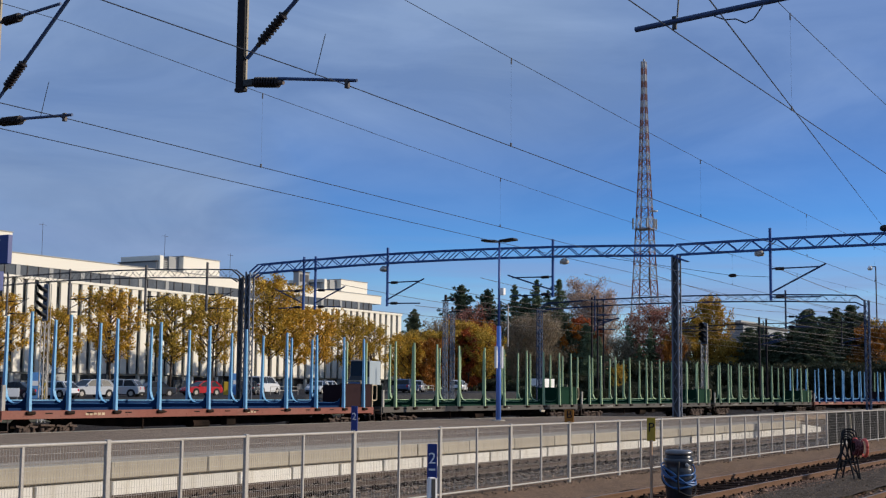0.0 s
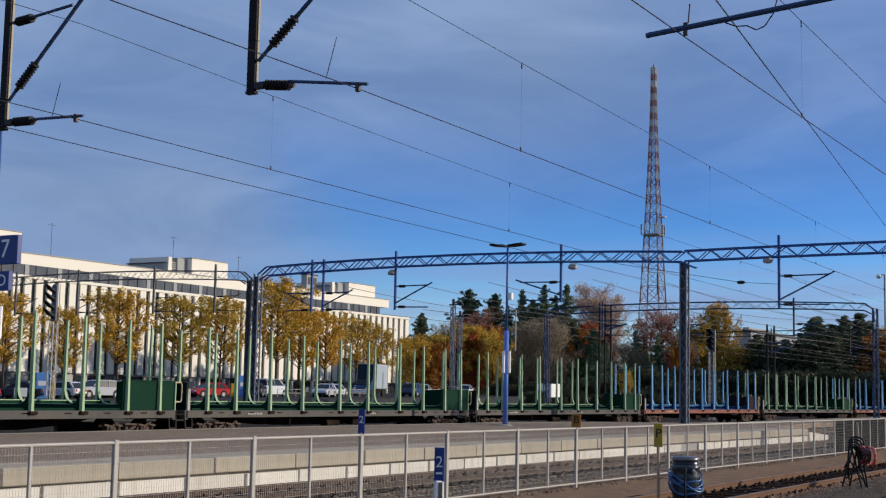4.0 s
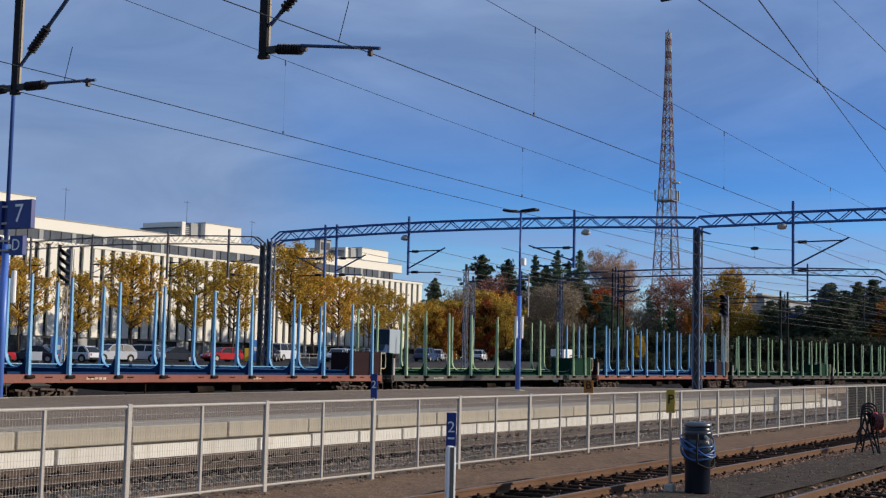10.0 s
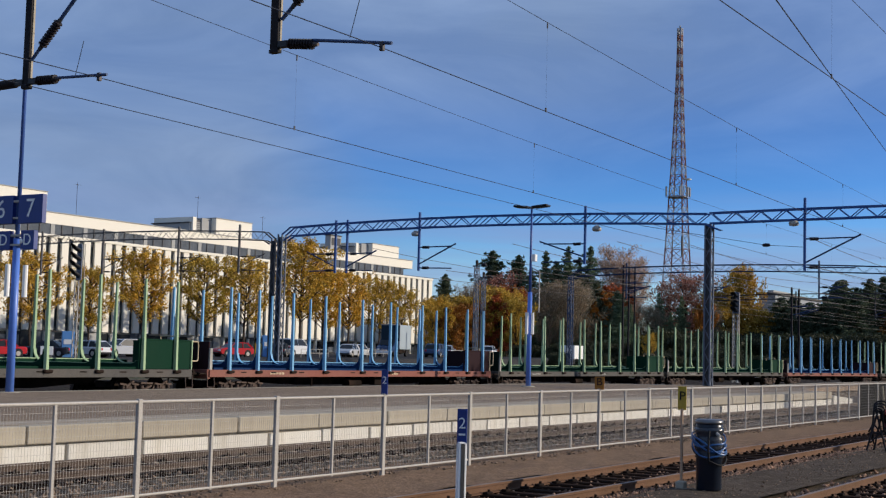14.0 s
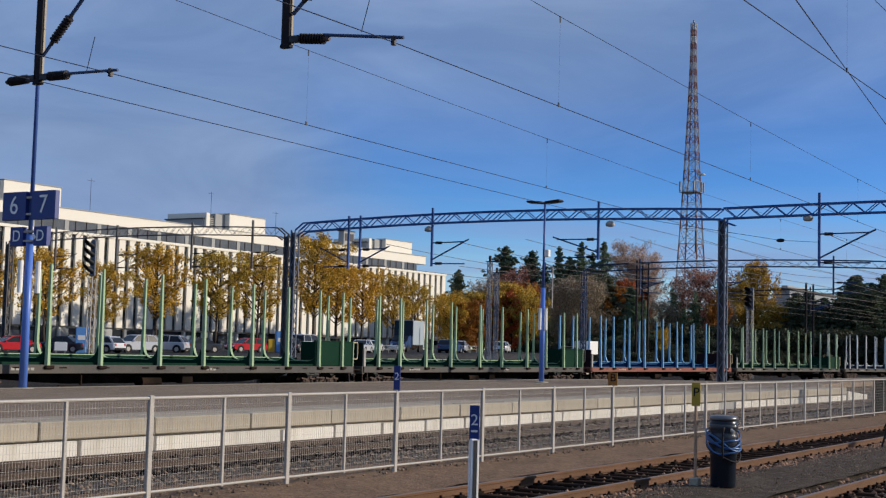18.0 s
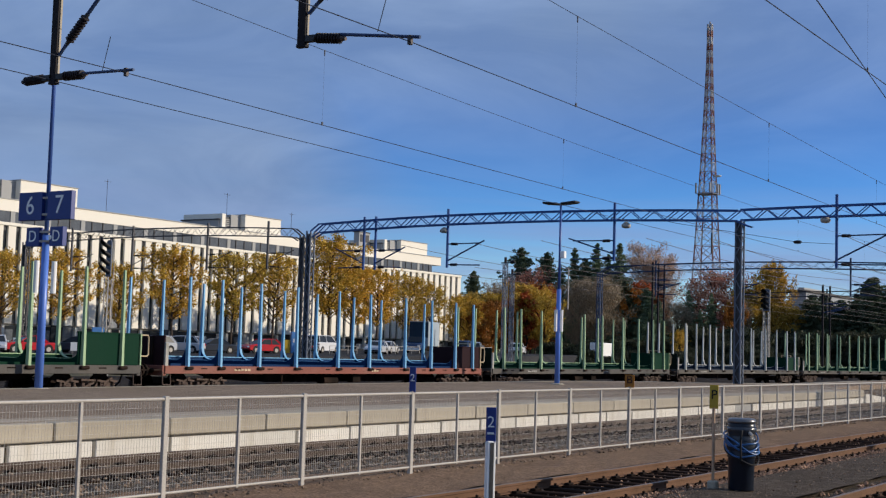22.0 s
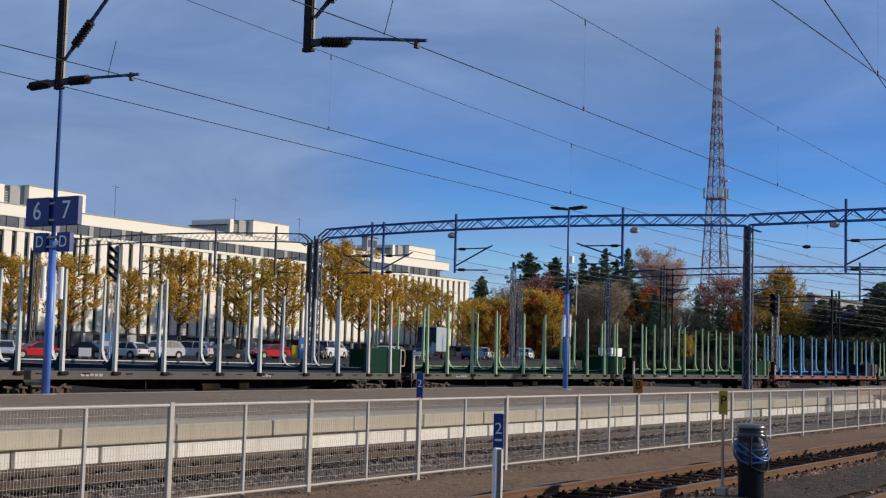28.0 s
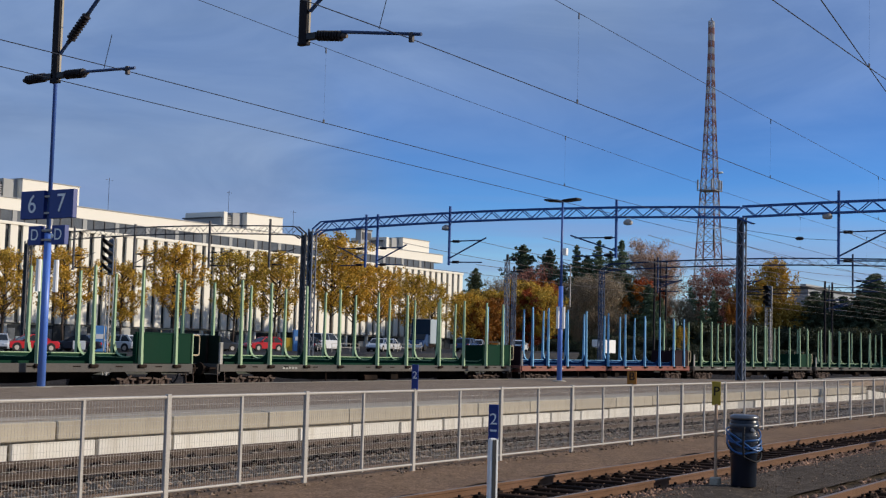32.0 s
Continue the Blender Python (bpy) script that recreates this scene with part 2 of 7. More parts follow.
GALV = mat("galvanised_steel", (0.42, 0.395, 0.36), 0.55, 0.1, 0.2, 4, 40, 0.05, (0.27, 0.24, 0.21), 0.5)
STEEL_DARK = mat("dark_steel", (0.05, 0.055, 0.06), 0.55, 0.4, 0.3, 4, 40, 0.1, (0.12, 0.07, 0.05), 0.5)
MAST_BROWN = mat("weathered_mast_steel", (0.016, 0.015, 0.018), 0.6, 0.0, 0.3, 4, 40, 0.1, (0.05, 0.035, 0.03), 0.4, spec=0.1)
SIDING_STEEL = mat("dull_grey_siding_steel", (0.10, 0.10, 0.105), 0.6, 0.1, 0.2, 4, 40, 0.05, (0.06, 0.05, 0.05), 0.4)
BLUE_STEEL = mat("blue_grey_painted_steel", (0.036, 0.10, 0.30), 0.5, 0.0, 0.2, 3, 30, 0.05, (0.04, 0.055, 0.10), 0.4)
DULL_BLUE = mat("dull_dark_blue_steel", (0.035, 0.06, 0.12), 0.6, 0.1, 0.2, 3, 30, 0.05, (0.05, 0.05, 0.06), 0.5)
POST_STEEL = mat("weathered_blue_grey_post", (0.13, 0.155, 0.20), 0.55, 0.1, 0.2, 3, 30, 0.05, (0.07, 0.07, 0.08), 0.4)
POLE_DARK = mat("dark_blue_painted_pole", (0.04, 0.10, 0.34), 0.45, 0.0, 0.12, 3, 30, 0.03, (0.04, 0.08, 0.2), 0.4)
POLE_BLUE = mat("blue_painted_pole", (0.09, 0.20, 0.62), 0.4, 0.0, 0.12, 3, 30, 0.03, (0.08, 0.14, 0.35), 0.4)
SIGN_BLUE = mat("blue_enamel", (0.010, 0.032, 0.19), 0.35, 0.0, 0.08, 3, 30, 0.0)
SIGN_WHITE = mat("white_enamel", (0.82, 0.82, 0.80), 0.4, 0.0, 0.05, 3, 30, 0.0)
SIGN_YELLOW = mat("yellow_enamel", (0.52, 0.34, 0.025), 0.45, 0.0, 0.12, 3, 30, 0.02, (0.30, 0.18, 0.03), 0.5)
SIGN_OCHRE = mat("faded_orange_enamel", (0.42, 0.17, 0.03), 0.5, 0.0, 0.15, 3, 30, 0.02, (0.20, 0.10, 0.03), 0.5)
INK = mat("black_paint", (0.012, 0.012, 0.014), 0.5, 0.0, 0.1, 3, 30, 0.0)
RUBBER = mat("black_rubber", (0.018, 0.018, 0.02), 0.7, 0.0, 0.2, 5, 60, 0.1)
RAIL_RUST = mat("rusty_rail_side", (0.135, 0.072, 0.040), 0.75, 0.2, 0.3, 5, 60, 0.2, (0.11, 0.06, 0.04), 0.6)
RAIL_DARK = mat("dark_rail_side", (0.085, 0.062, 0.05), 0.75, 0.2, 0.3, 5, 60, 0.2)
RAIL_TOP = mat("worn_rail_head", (0.21, 0.15, 0.115), 0.5, 0.2, 0.15, 5, 60, 0.05)
SLEEPER = mat("old_sleeper_timber", (0.034, 0.020, 0.014), 0.9, 0.0, 0.4, 9, 40, 0.4, (0.075, 0.046, 0.032), 0.5, objects=0.3, spec=0.03)
CONC = mat("precast_concrete", (0.43, 0.38, 0.295), 0.85, 0.0, 0.16, 5, 45, 0.2, (0.27, 0.235, 0.18), 0.75, objects=0.08, streak=True)
CONC_PALE = mat("pale_concrete_panel", (0.68, 0.65, 0.585), 0.85, 0.0, 0.14, 5, 45, 0.15, (0.40, 0.36, 0.29), 0.7, objects=0.1, streak=True)
EDGE_SLAB = mat("worn_sandy_concrete", (0.36, 0.30, 0.225), 0.9, 0.0, 0.14, 4, 60, 0.1, (0.27, 0.215, 0.16), 0.6, objects=0.06)
ASPHALT = ground_mat("worn_platform_asphalt", (0.245, 0.180, 0.126), (0.285, 0.213, 0.150), (0.195, 0.144, 0.102), 0.22, 60, 0.15)
GRAVEL = ground_mat("grey_gravel", (0.112, 0.09, 0.07), (0.082, 0.066, 0.052), (0.16, 0.13, 0.10), 0.3, 26, 0.9)
SAND = ground_mat("brown_sandy_ground", (0.235, 0.15, 0.092), (0.195, 0.124, 0.077), (0.28, 0.181, 0.115), 0.4, 34, 0.5)
GRAVEL_DARK = ground_mat("dark_fine_gravel", (0.080, 0.062, 0.046), (0.10, 0.077, 0.058), (0.15, 0.116, 0.086), 0.5, 46, 0.9)
BED = ground_mat("rusty_brown_ballast", (0.115, 0.068, 0.045), (0.07, 0.042, 0.029), (0.17, 0.105, 0.07), 0.6, 30, 1.0)
SIDING_BED = ground_mat("dark_siding_ballast", (0.034, 0.027, 0.022), (0.046, 0.036, 0.029), (0.026, 0.021, 0.018), 0.3, 26, 0.9)
GRASSY = ground_mat("dry_verge_and_gravel", (0.10, 0.10, 0.05), (0.15, 0.12, 0.08), (0.07, 0.08, 0.035), 0.08, 8, 0.6)
STONE_BROWN = mat("rusty_ballast_stone", (0.26, 0.155, 0.10), 0.9, 0.0, 0.2, 6, 60, 0.3, islands=0.8)
STONE = mat("ballast_stone", (0.21, 0.15, 0.105), 0.9, 0.0, 0.2, 6, 60, 0.3, islands=0.55)
LOT = ground_mat("car_park_asphalt", (0.042, 0.041, 0.042), (0.055, 0.053, 0.052), (0.034, 0.034, 0.036), 0.2, 30, 0.2)
# paler copy of the wire colour, with the sun on the far wires put in
WIRE_LIT = mat("sunlit_brown_wire", (0.10, 0.085, 0.075), 0.5, 0.3, 0.1, 3, 30, 0.0)
WIRE = mat("dark_wire", (0.035, 0.04, 0.055), 0.5, 0.5, 0.1, 3, 30, 0.0)
INSUL = mat("brown_insulator", (0.02, 0.016, 0.018), 0.5, 0.0, 0.2, 9, 40, 0.0)
TUBE = mat("grey_blue_tube", (0.04, 0.07, 0.15), 0.5, 0.1, 0.15, 4, 40, 0.0)
GREEN_DARK = mat("dark_green_wagon_paint", (0.004, 0.033, 0.018), 0.6, 0.0, 0.25, 2, 30, 0.05, (0.008, 0.02, 0.012), 0.5, spec=0.05)
GREEN_STAKE = mat("pale_green_stake_paint", (0.33, 0.46, 0.27), 0.55, 0.0, 0.18, 3, 30, 0.05, (0.20, 0.27, 0.16), 0.5, spec=0.3)
BLUE_DARK = mat("dark_blue_wagon_paint", (0.006, 0.032, 0.10), 0.55, 0.0, 0.25, 2, 30, 0.05, (0.01, 0.02, 0.045), 0.5, spec=0.05)
BLUE_STAKE = mat("sky_blue_stake_paint", (0.15, 0.39, 0.62), 0.45, 0.0, 0.15, 3, 30, 0.05, (0.22, 0.36, 0.48), 0.4)
GREY_STAKE = mat("pale_grey_stake_paint", (0.52, 0.54, 0.52), 0.5, 0.0, 0.15, 3, 30, 0.05, (0.30, 0.28, 0.25), 0.5)
SLATE = mat("slate_wagon_paint", (0.02, 0.03, 0.05), 0.55, 0.0, 0.25, 2, 30, 0.05, (0.03, 0.03, 0.03), 0.5, spec=0.05)
FRAME_RED = mat("brick_red_frame_paint", (0.23, 0.078, 0.057), 0.65, 0.0, 0.22, 2, 30, 0.1, (0.16, 0.09, 0.07), 0.6)
FRAME_GREY = mat("grimy_grey_frame", (0.085, 0.08, 0.075), 0.75, 0.0, 0.22, 2, 30, 0.1, (0.09, 0.075, 0.06), 0.6)
MAROON = mat("dark_maroon_paint", (0.026, 0.013, 0.016), 0.65, 0.0, 0.22, 2, 30, 0.1, (0.02, 0.010, 0.009), 0.6, spec=0.05)
NIGHT_GREEN = mat("blackened_green_paint", (0.008, 0.016, 0.011), 0.65, 0.0, 0.25, 2, 30, 0.08, (0.012, 0.012, 0.010), 0.6, spec=0.05)
UNDER = mat("grimy_undercarriage", (0.016, 0.012, 0.010), 0.85, 0.0, 0.3, 5, 40, 0.2, (0.05, 0.03, 0.022), 0.5, spec=0.05)
BOGIE = mat("dusty_bogie_steel", (0.11, 0.078, 0.064), 0.75, 0.1, 0.45, 12, 40, 0.2, (0.03, 0.022, 0.02), 0.9)
ROD_WOOD = mat("pale_timber_rod", (0.50, 0.335, 0.22), 0.8, 0.0, 0.25, 9, 60, 0.1)
YELLOW_RAIL = mat("faded_yellow_handrail", (0.50, 0.40, 0.26), 0.5, 0.0, 0.2, 5, 40, 0.0)
FIN_WHITE = mat("cream_facade_panel", (0.80, 0.76, 0.66), 0.8, 0.0, 0.06, 0.6, 12, 0.05, (0.62, 0.58, 0.50), 0.3)
FIN_GREY = mat("grey_plant_room_panel", (0.34, 0.34, 0.33), 0.8, 0.0, 0.1, 0.6, 12, 0.05)
DARK_GLASS = mat("dark_window_glass", (0.022, 0.025, 0.028), 0.16, 0.0, 0.1, 1, 5, 0.0, spec=0.22)
BAND_GLASS = mat("ribbon_window_glass", (0.10, 0.11, 0.12), 0.15, 0.0, 0.3, 2, 5, 0.0)
MULLION = mat("dark_mullion", (0.06, 0.06, 0.065), 0.5, 0.2, 0.1, 2, 20, 0.0)
ROOF = mat("dark_roof_felt", (0.09, 0.085, 0.08), 0.9, 0.0, 0.2, 1, 20, 0.1)
BARK = mat("tree_bark", (0.055, 0.042, 0.034), 0.9, 0.0, 0.35, 8, 40, 0.4)
BARK_PALE = mat("pale_bark", (0.16, 0.12, 0.09), 0.9, 0.0, 0.35, 8, 40, 0.3)
L_GOLD = leaf_mat("golden_leaves", (0.68, 0.39, 0.045), (0.40, 0.30, 0.05), 0.5)
L_OLIVE = leaf_mat("yellow_green_leaves", (0.52, 0.31, 0.045), (0.36, 0.25, 0.05))
L_ORANGE = leaf_mat("orange_leaves", (0.42, 0.15, 0.02), (0.25, 0.12, 0.025))
L_RUST = leaf_mat("rust_leaves", (0.42, 0.16, 0.11), (0.30, 0.16, 0.115))
L_SPRUCE = leaf_mat("spruce_needles", (0.10, 0.165, 0.10), (0.17, 0.215, 0.12))
L_PINE = leaf_mat("pine_needles", (0.07, 0.11, 0.065), (0.125, 0.14, 0.075))
L_BUSH = leaf_mat("dull_green_leaves", (0.036, 0.05, 0.026), (0.056, 0.055, 0.028))
L_RED = leaf_mat("red_orange_leaves", (0.42, 0.085, 0.03), (0.34, 0.13, 0.03))
L_BARE = leaf_mat("brown_bare_twigs", (0.27, 0.20, 0.14), (0.34, 0.27, 0.17))
STENCIL = mat("faded_stencil_paint", (0.34, 0.33, 0.30), 0.6, 0.0, 0.3, 9, 60, 0.0)
MESH_DARK = mat("dull_dense_mesh", (0.06, 0.056, 0.05), 0.6, 0.1, 0.2, 4, 40, 0.0)
L_TWIG = leaf_mat("bare_twigs", (0.46, 0.34, 0.27), (0.50, 0.31, 0.18))


# ---- building blocks ----
class Shape:
    """Vertices and faces of one mesh, put together from solids."""

    def __init__(self):
        self.v, self.f = [], []

    def add(self, verts, faces):
        n = len(self.v)
        self.v += [tuple(p) for p in verts]
        self.f += [tuple(n + i for i in f) for f in faces]
        return self

    def box(self, x0, y0, z0, x1, y1, z1, b=0.0, m=None):
        """A box, with edges cut off by b; m turns and moves it."""
        lo, hi = (x0, y0, z0), (x1, y1, z1)
        if not b:
            vs = [(hi[0] if i & 1 else lo[0], hi[1] if i & 2 else lo[1], hi[2] if i & 4 else lo[2]) for i in range(8)]
            fs = [(0, 2, 3, 1), (4, 5, 7, 6), (0, 1, 5, 4), (2, 6, 7, 3), (0, 4, 6, 2), (1, 3, 7, 5)]
        else:
            vs, idx = [], {}
            for i in range(8):
                for a in range(3):
                    p = []
                    for k in range(3):
                        up = i >> k & 1
                        e = hi[k] if up else lo[k]
                        p.append(e if k == a else e + (-b if up else b))
                    idx[i, a] = len(vs)
                    vs.append(tuple(p))
            fs = []
            for a in range(3):
                k, l = [j for j in range(3) if j != a]
                for up in (0, 1):
                    c = [up << a | u << k | w << l for u, w in ((0, 0), (1, 0), (1, 1), (0, 1))]
                    fs.append(tuple(idx[i, a] for i in c))
                for u in (0, 1):
                    for w in (0, 1):
                        i = u << k | w << l
                        j = i | 1 << a
                        fs.append((idx[i, k], idx[j, k], idx[j, l], idx[i, l]))
            fs += [tuple(idx[i, a] for a in range(3)) for i in range(8)]
        if m is not None:
            vs = [tuple(m @ Vector(p)) for p in vs]
        return self.add(vs, fs)

    def rod(self, p, q, r, r2=None, n=8, caps=True):
        """A round bar from p to q, of radius r at p and r2 at q."""
        p, q = Vector(p), Vector(q)
        r2 = r if r2 is None else r2
        d = (q - p).normalized()
        u = d.orthogonal().normalized()
        w = d.cross(u)
        vs = []
        for c, k in ((p, r), (q, r2)):
            vs += [c + k * (math.cos(2 * math.pi * i / n) * u + math.sin(2 * math.pi * i / n) * w) for i in range(n)]
        fs = [(i, (i + 1) % n, n + (i + 1) % n, n + i) for i in range(n)]
        if caps:
            fs += [tuple(range(n - 1, -1, -1)), tuple(range(n, 2 * n))]
        return self.add(vs, fs)

    def bar(self, p, q, w, h=None):
        """A square bar from p to q."""
        p, q, h = Vector(p), Vector(q), h or w
        d = (q - p).normalized()
        side = d.cross(Vector((0, 0, 1)))
        side = side.normalized() if side.length > 1e-4 else Vector((1, 0, 0))
        up = side.cross(d)
        vs = [c + side * (s * w / 2) + up * (t * h / 2) for c in (p, q) for s, t in ((-1, -1), (1, -1), (1, 1), (-1, 1))]
        return self.add(vs, [(3, 2, 1, 0), (4, 5, 6, 7), (0, 1, 5, 4), (1, 2, 6, 5), (2, 3, 7, 6), (3, 0, 4, 7)])

    def path(self, pts, r, n=6):
        for a, b in zip(pts, pts[1:]):
            self.rod(a, b, r, n=n)
        return self

    def tube(self, pts, r, n=8):
        """A smooth round hose along the points."""
        pts = [Vector(p) for p in pts]
        vs, u = [], None
        for i, p in enumerate(pts):
            d = (pts[min(i + 1, len(pts) - 1)] - pts[max(i - 1, 0)]).normalized()
            u = d.orthogonal().normalized() if u is None else (u - d * u.dot(d)).normalized()
            w = d.cross(u)
            vs += [p + r * (math.cos(2 * math.pi * k / n) * u + math.sin(2 * math.pi * k / n) * w) for k in range(n)]
        m = len(pts)
        fs = [(i * n + k, i * n + (k + 1) % n, (i + 1) * n + (k + 1) % n, (i + 1) * n + k) for i in range(m - 1) for k in range(n)]
        return self.add(vs, fs + [tuple(range(n - 1, -1, -1)), tuple(range((m - 1) * n, m * n))])

    def lathe(self, prof, n=20, c=(0, 0, 0)):
        """A turned body: prof is (radius, height) from bottom to top."""
        vs = [(c[0] + r * math.cos(2 * math.pi * i / n), c[1] + r * math.sin(2 * math.pi * i / n), c[2] + z) for r, z in prof for i in range(n)]
        fs = [(k * n + i, k * n + (i + 1) % n, (k + 1) * n + (i + 1) % n, (k + 1) * n + i) for k in range(len(prof) - 1) for i in range(n)]
        fs += [tuple(range(n - 1, -1, -1)), tuple(range((len(prof) - 1) * n, len(prof) * n))]
        return self.add(vs, fs)

    def turned(self, p, q, prof, n=12):
        """A round body along the line from p to q: prof is (share of the way, radius)."""
        p, q = Vector(p), Vector(q)
        d = (q - p).normalized()
        u = d.orthogonal().normalized()
        w = d.cross(u)
        vs = [p + (q - p) * f + r * (math.cos(2 * math.pi * i / n) * u + math.sin(2 * math.pi * i / n) * w) for f, r in prof for i in range(n)]
        m = len(prof)
        fs = [(k * n + i, k * n + (i + 1) % n, (k + 1) * n + (i + 1) % n, (k + 1) * n + i) for k in range(m - 1) for i in range(n)]
        return self.add(vs, fs + [tuple(range(n - 1, -1, -1)), tuple(range((m - 1) * n, m * n))])

    def prism(self, outline, axis, a, b):
        """An outline of two coordinates, pushed along the axis from a to b."""
        def put(p, s):
            q = list(p)
            q.insert(axis, s)
            return tuple(q)
        n = len(outline)
        fs = [(i, (i + 1) % n, n + (i + 1) % n, n + i) for i in range(n)] + [tuple(range(n - 1, -1, -1)), tuple(range(n, 2 * n))]
        return self.add([put(p, a) for p in outline] + [put(p, b) for p in outline], fs)

    def mesh(self, name, material, smooth=False):
        me = bpy.data.meshes.new(name)
        me.from_pydata(self.v, [], self.f)
        bm = bmesh.new()
        bm.from_mesh(me)
        if len(self.f) < 20000:
            bmesh.ops.recalc_face_normals(bm, faces=bm.faces)
        bm.to_mesh(me)
        bm.free()
        if smooth:
            me.shade_smooth()
        me.materials.append(material)
        return me


def part(name, shape, material, parent, label="", at=None, smooth=False):
    """One mesh object under a thing or a part; shape is a Shape or a mesh to share."""
    me = shape if isinstance(shape, bpy.types.Mesh) else shape.mesh(name, material, smooth)
    ob = new(name, me)
    ob.parent = parent
    if at is not None:
        ob.matrix_basis = at if isinstance(at, Matrix) else Matrix.Translation(at)
    return tagged(ob, label)


def thing(name, at, label, category, group="", kind=""):
    ob = new(name)
    ob.matrix_basis = at if isinstance(at, Matrix) else Matrix.Translation(at)
    return tagged(ob, label, category, group, kind)


def solid(name, shape, material, label, category, group="", kind="", at=None, smooth=False):
    """A thing that is one mesh."""
    ob = new(name, shape if isinstance(shape, bpy.types.Mesh) else shape.mesh(name, material, smooth))
    if at is not None:
        ob.matrix_basis = at if isinstance(at, Matrix) else Matrix.Translation(at)
    return tagged(ob, label, category, group, kind)


def letter(text, size, material, parent, m, name="numeral", depth=0.004):
    cu = bpy.data.curves.new(name, "FONT")
    cu.body, cu.size, cu.align_x, cu.align_y, cu.extrude = text, size, "CENTER", "CENTER", depth
    cu.materials.append(material)
    ob = new(name, cu)
    ob.parent, ob.matrix_basis = parent, m
    return ob


# ---- ground, tracks, platforms ----
def sheet(name, x0, x1, y0, y1, z, material, nx=1, ny=1, rough=0.0, label="", category="ground"):
    """A nearly level strip of ground, uneven by a few centimetres."""
    vs = []
    for i in range(nx + 1):
        for j in range(ny + 1):
            x, y = x0 + (x1 - x0) * i / nx, y0 + (y1 - y0) * j / ny
            vs.append((x, y, z + (rough * noise.noise((x * 0.9, y * 1.3, z)) if rough else 0)))
    fs = [(i * (ny + 1) + j, (i + 1) * (ny + 1) + j, (i + 1) * (ny + 1) + j + 1, i * (ny + 1) + j + 1) for i in range(nx) for j in range(ny)]
    me = bpy.data.meshes.new(name)
    me.from_pydata(vs, [], fs)
    me.materials.append(material)
    return tagged(new(name, me), label, category, "", "structure")


sheet("ground", -3000, 3000, -3000, 3000, -0.30, GRASSY, label="dry grassy ground that reaches the horizon")
sheet("ground_yard", -30, 260, 3.0, 62, -0.19, GRAVEL, 290, 60, 0.03, "grey gravel of the railway yard")
sheet("ground_strip", -20, 150, 6.75, 8.45, -0.10, GRAVEL_DARK, 340, 6, 0.03, "dark fine gravel strip between two tracks")
sheet("ground_path", -20, 150, 11.0, 14.1, -0.07, SAND, 340, 8, 0.04, "brown sandy path along the fence")

sheet("ground_bed", -20, 150, 8.4, 11.05, -0.20, BED, 340, 8, 0.025, "rusty brown ballast bed of the second track")
# near-black sheet over the yard gravel, keeps the ground behind the train dark
sheet("ground_sidings", -60, 250, 37.4, 61.5, -0.165, SIDING_BED, 150, 16, 0.03, "dark ballast of the sidings")
TRAIN_Y = 34.9


def train_y(x):
    """The line of the far track: a long bend, straight beyond it at either end."""
    if x < 20:
        return 32.59 + 2.08 * (math.exp((x - 20) / 20) - 1)
    u = min(x, 150.0) - 50
    return TRAIN_Y + 0.05 * u - 0.0009 * u * u - 0.13 * max(0.0, x - 150)


def rail_outline(y):
    return [(y - 0.07, -0.15), (y + 0.07, -0.15), (y + 0.07, -0.135), (y + 0.012, -0.12), (y + 0.012, -0.045), (y + 0.036, -0.035), (y + 0.036, -0.006),
            (y + 0.03, 0.0), (y - 0.03, 0.0), (y - 0.036, -0.006), (y - 0.036, -0.035), (y - 0.012, -0.045), (y - 0.012, -0.12), (y - 0.07, -0.135)]


def stones(name, n, x0, x1, y0, y1, z, size, label, seed, stone=None):
    """Loose stones, each a squashed eight-sided lump, in one mesh."""
    rng = np.random.default_rng(seed)
    c = np.stack([rng.uniform(x0, x1, n), rng.uniform(y0, y1, n), z + rng.uniform(-0.02, 0.02, n)], 1)
    s = size * rng.uniform(0.5, 1.5, (n, 1))
    o = np.array([(1, 0, 0), (0, 1, 0), (-1, 0, 0), (0, -1, 0), (0, 0, 0.8), (0, 0, -0.8)])
    v = o[None] * s[:, None] * rng.uniform(0.6, 1.2, (n, 6, 1))
    a = rng.uniform(0, 6.28, n)
    rot = np.stack([np.stack([np.cos(a), -np.sin(a), 0 * a], 1), np.stack([np.sin(a), np.cos(a), 0 * a], 1), np.stack([0 * a, 0 * a, 1 + 0 * a], 1)], 1)
    v = np.einsum("nij,nkj->nki", rot, v) + c[:, None]
    f = np.array([(0, 1, 4), (1, 2, 4), (2, 3, 4), (3, 0, 4), (1, 0, 5), (2, 1, 5), (3, 2, 5), (0, 3, 5)])
    fs = (f[None] + 6 * np.arange(n)[:, None, None]).reshape(-1, 3)
    me = bpy.data.meshes.new(name)
    me.from_pydata(v.reshape(-1, 3).tolist(), [], fs.tolist())
    me.materials.append(stone or STONE)
    return tagged(new(name, me), label, "ballast", "", "stuff")


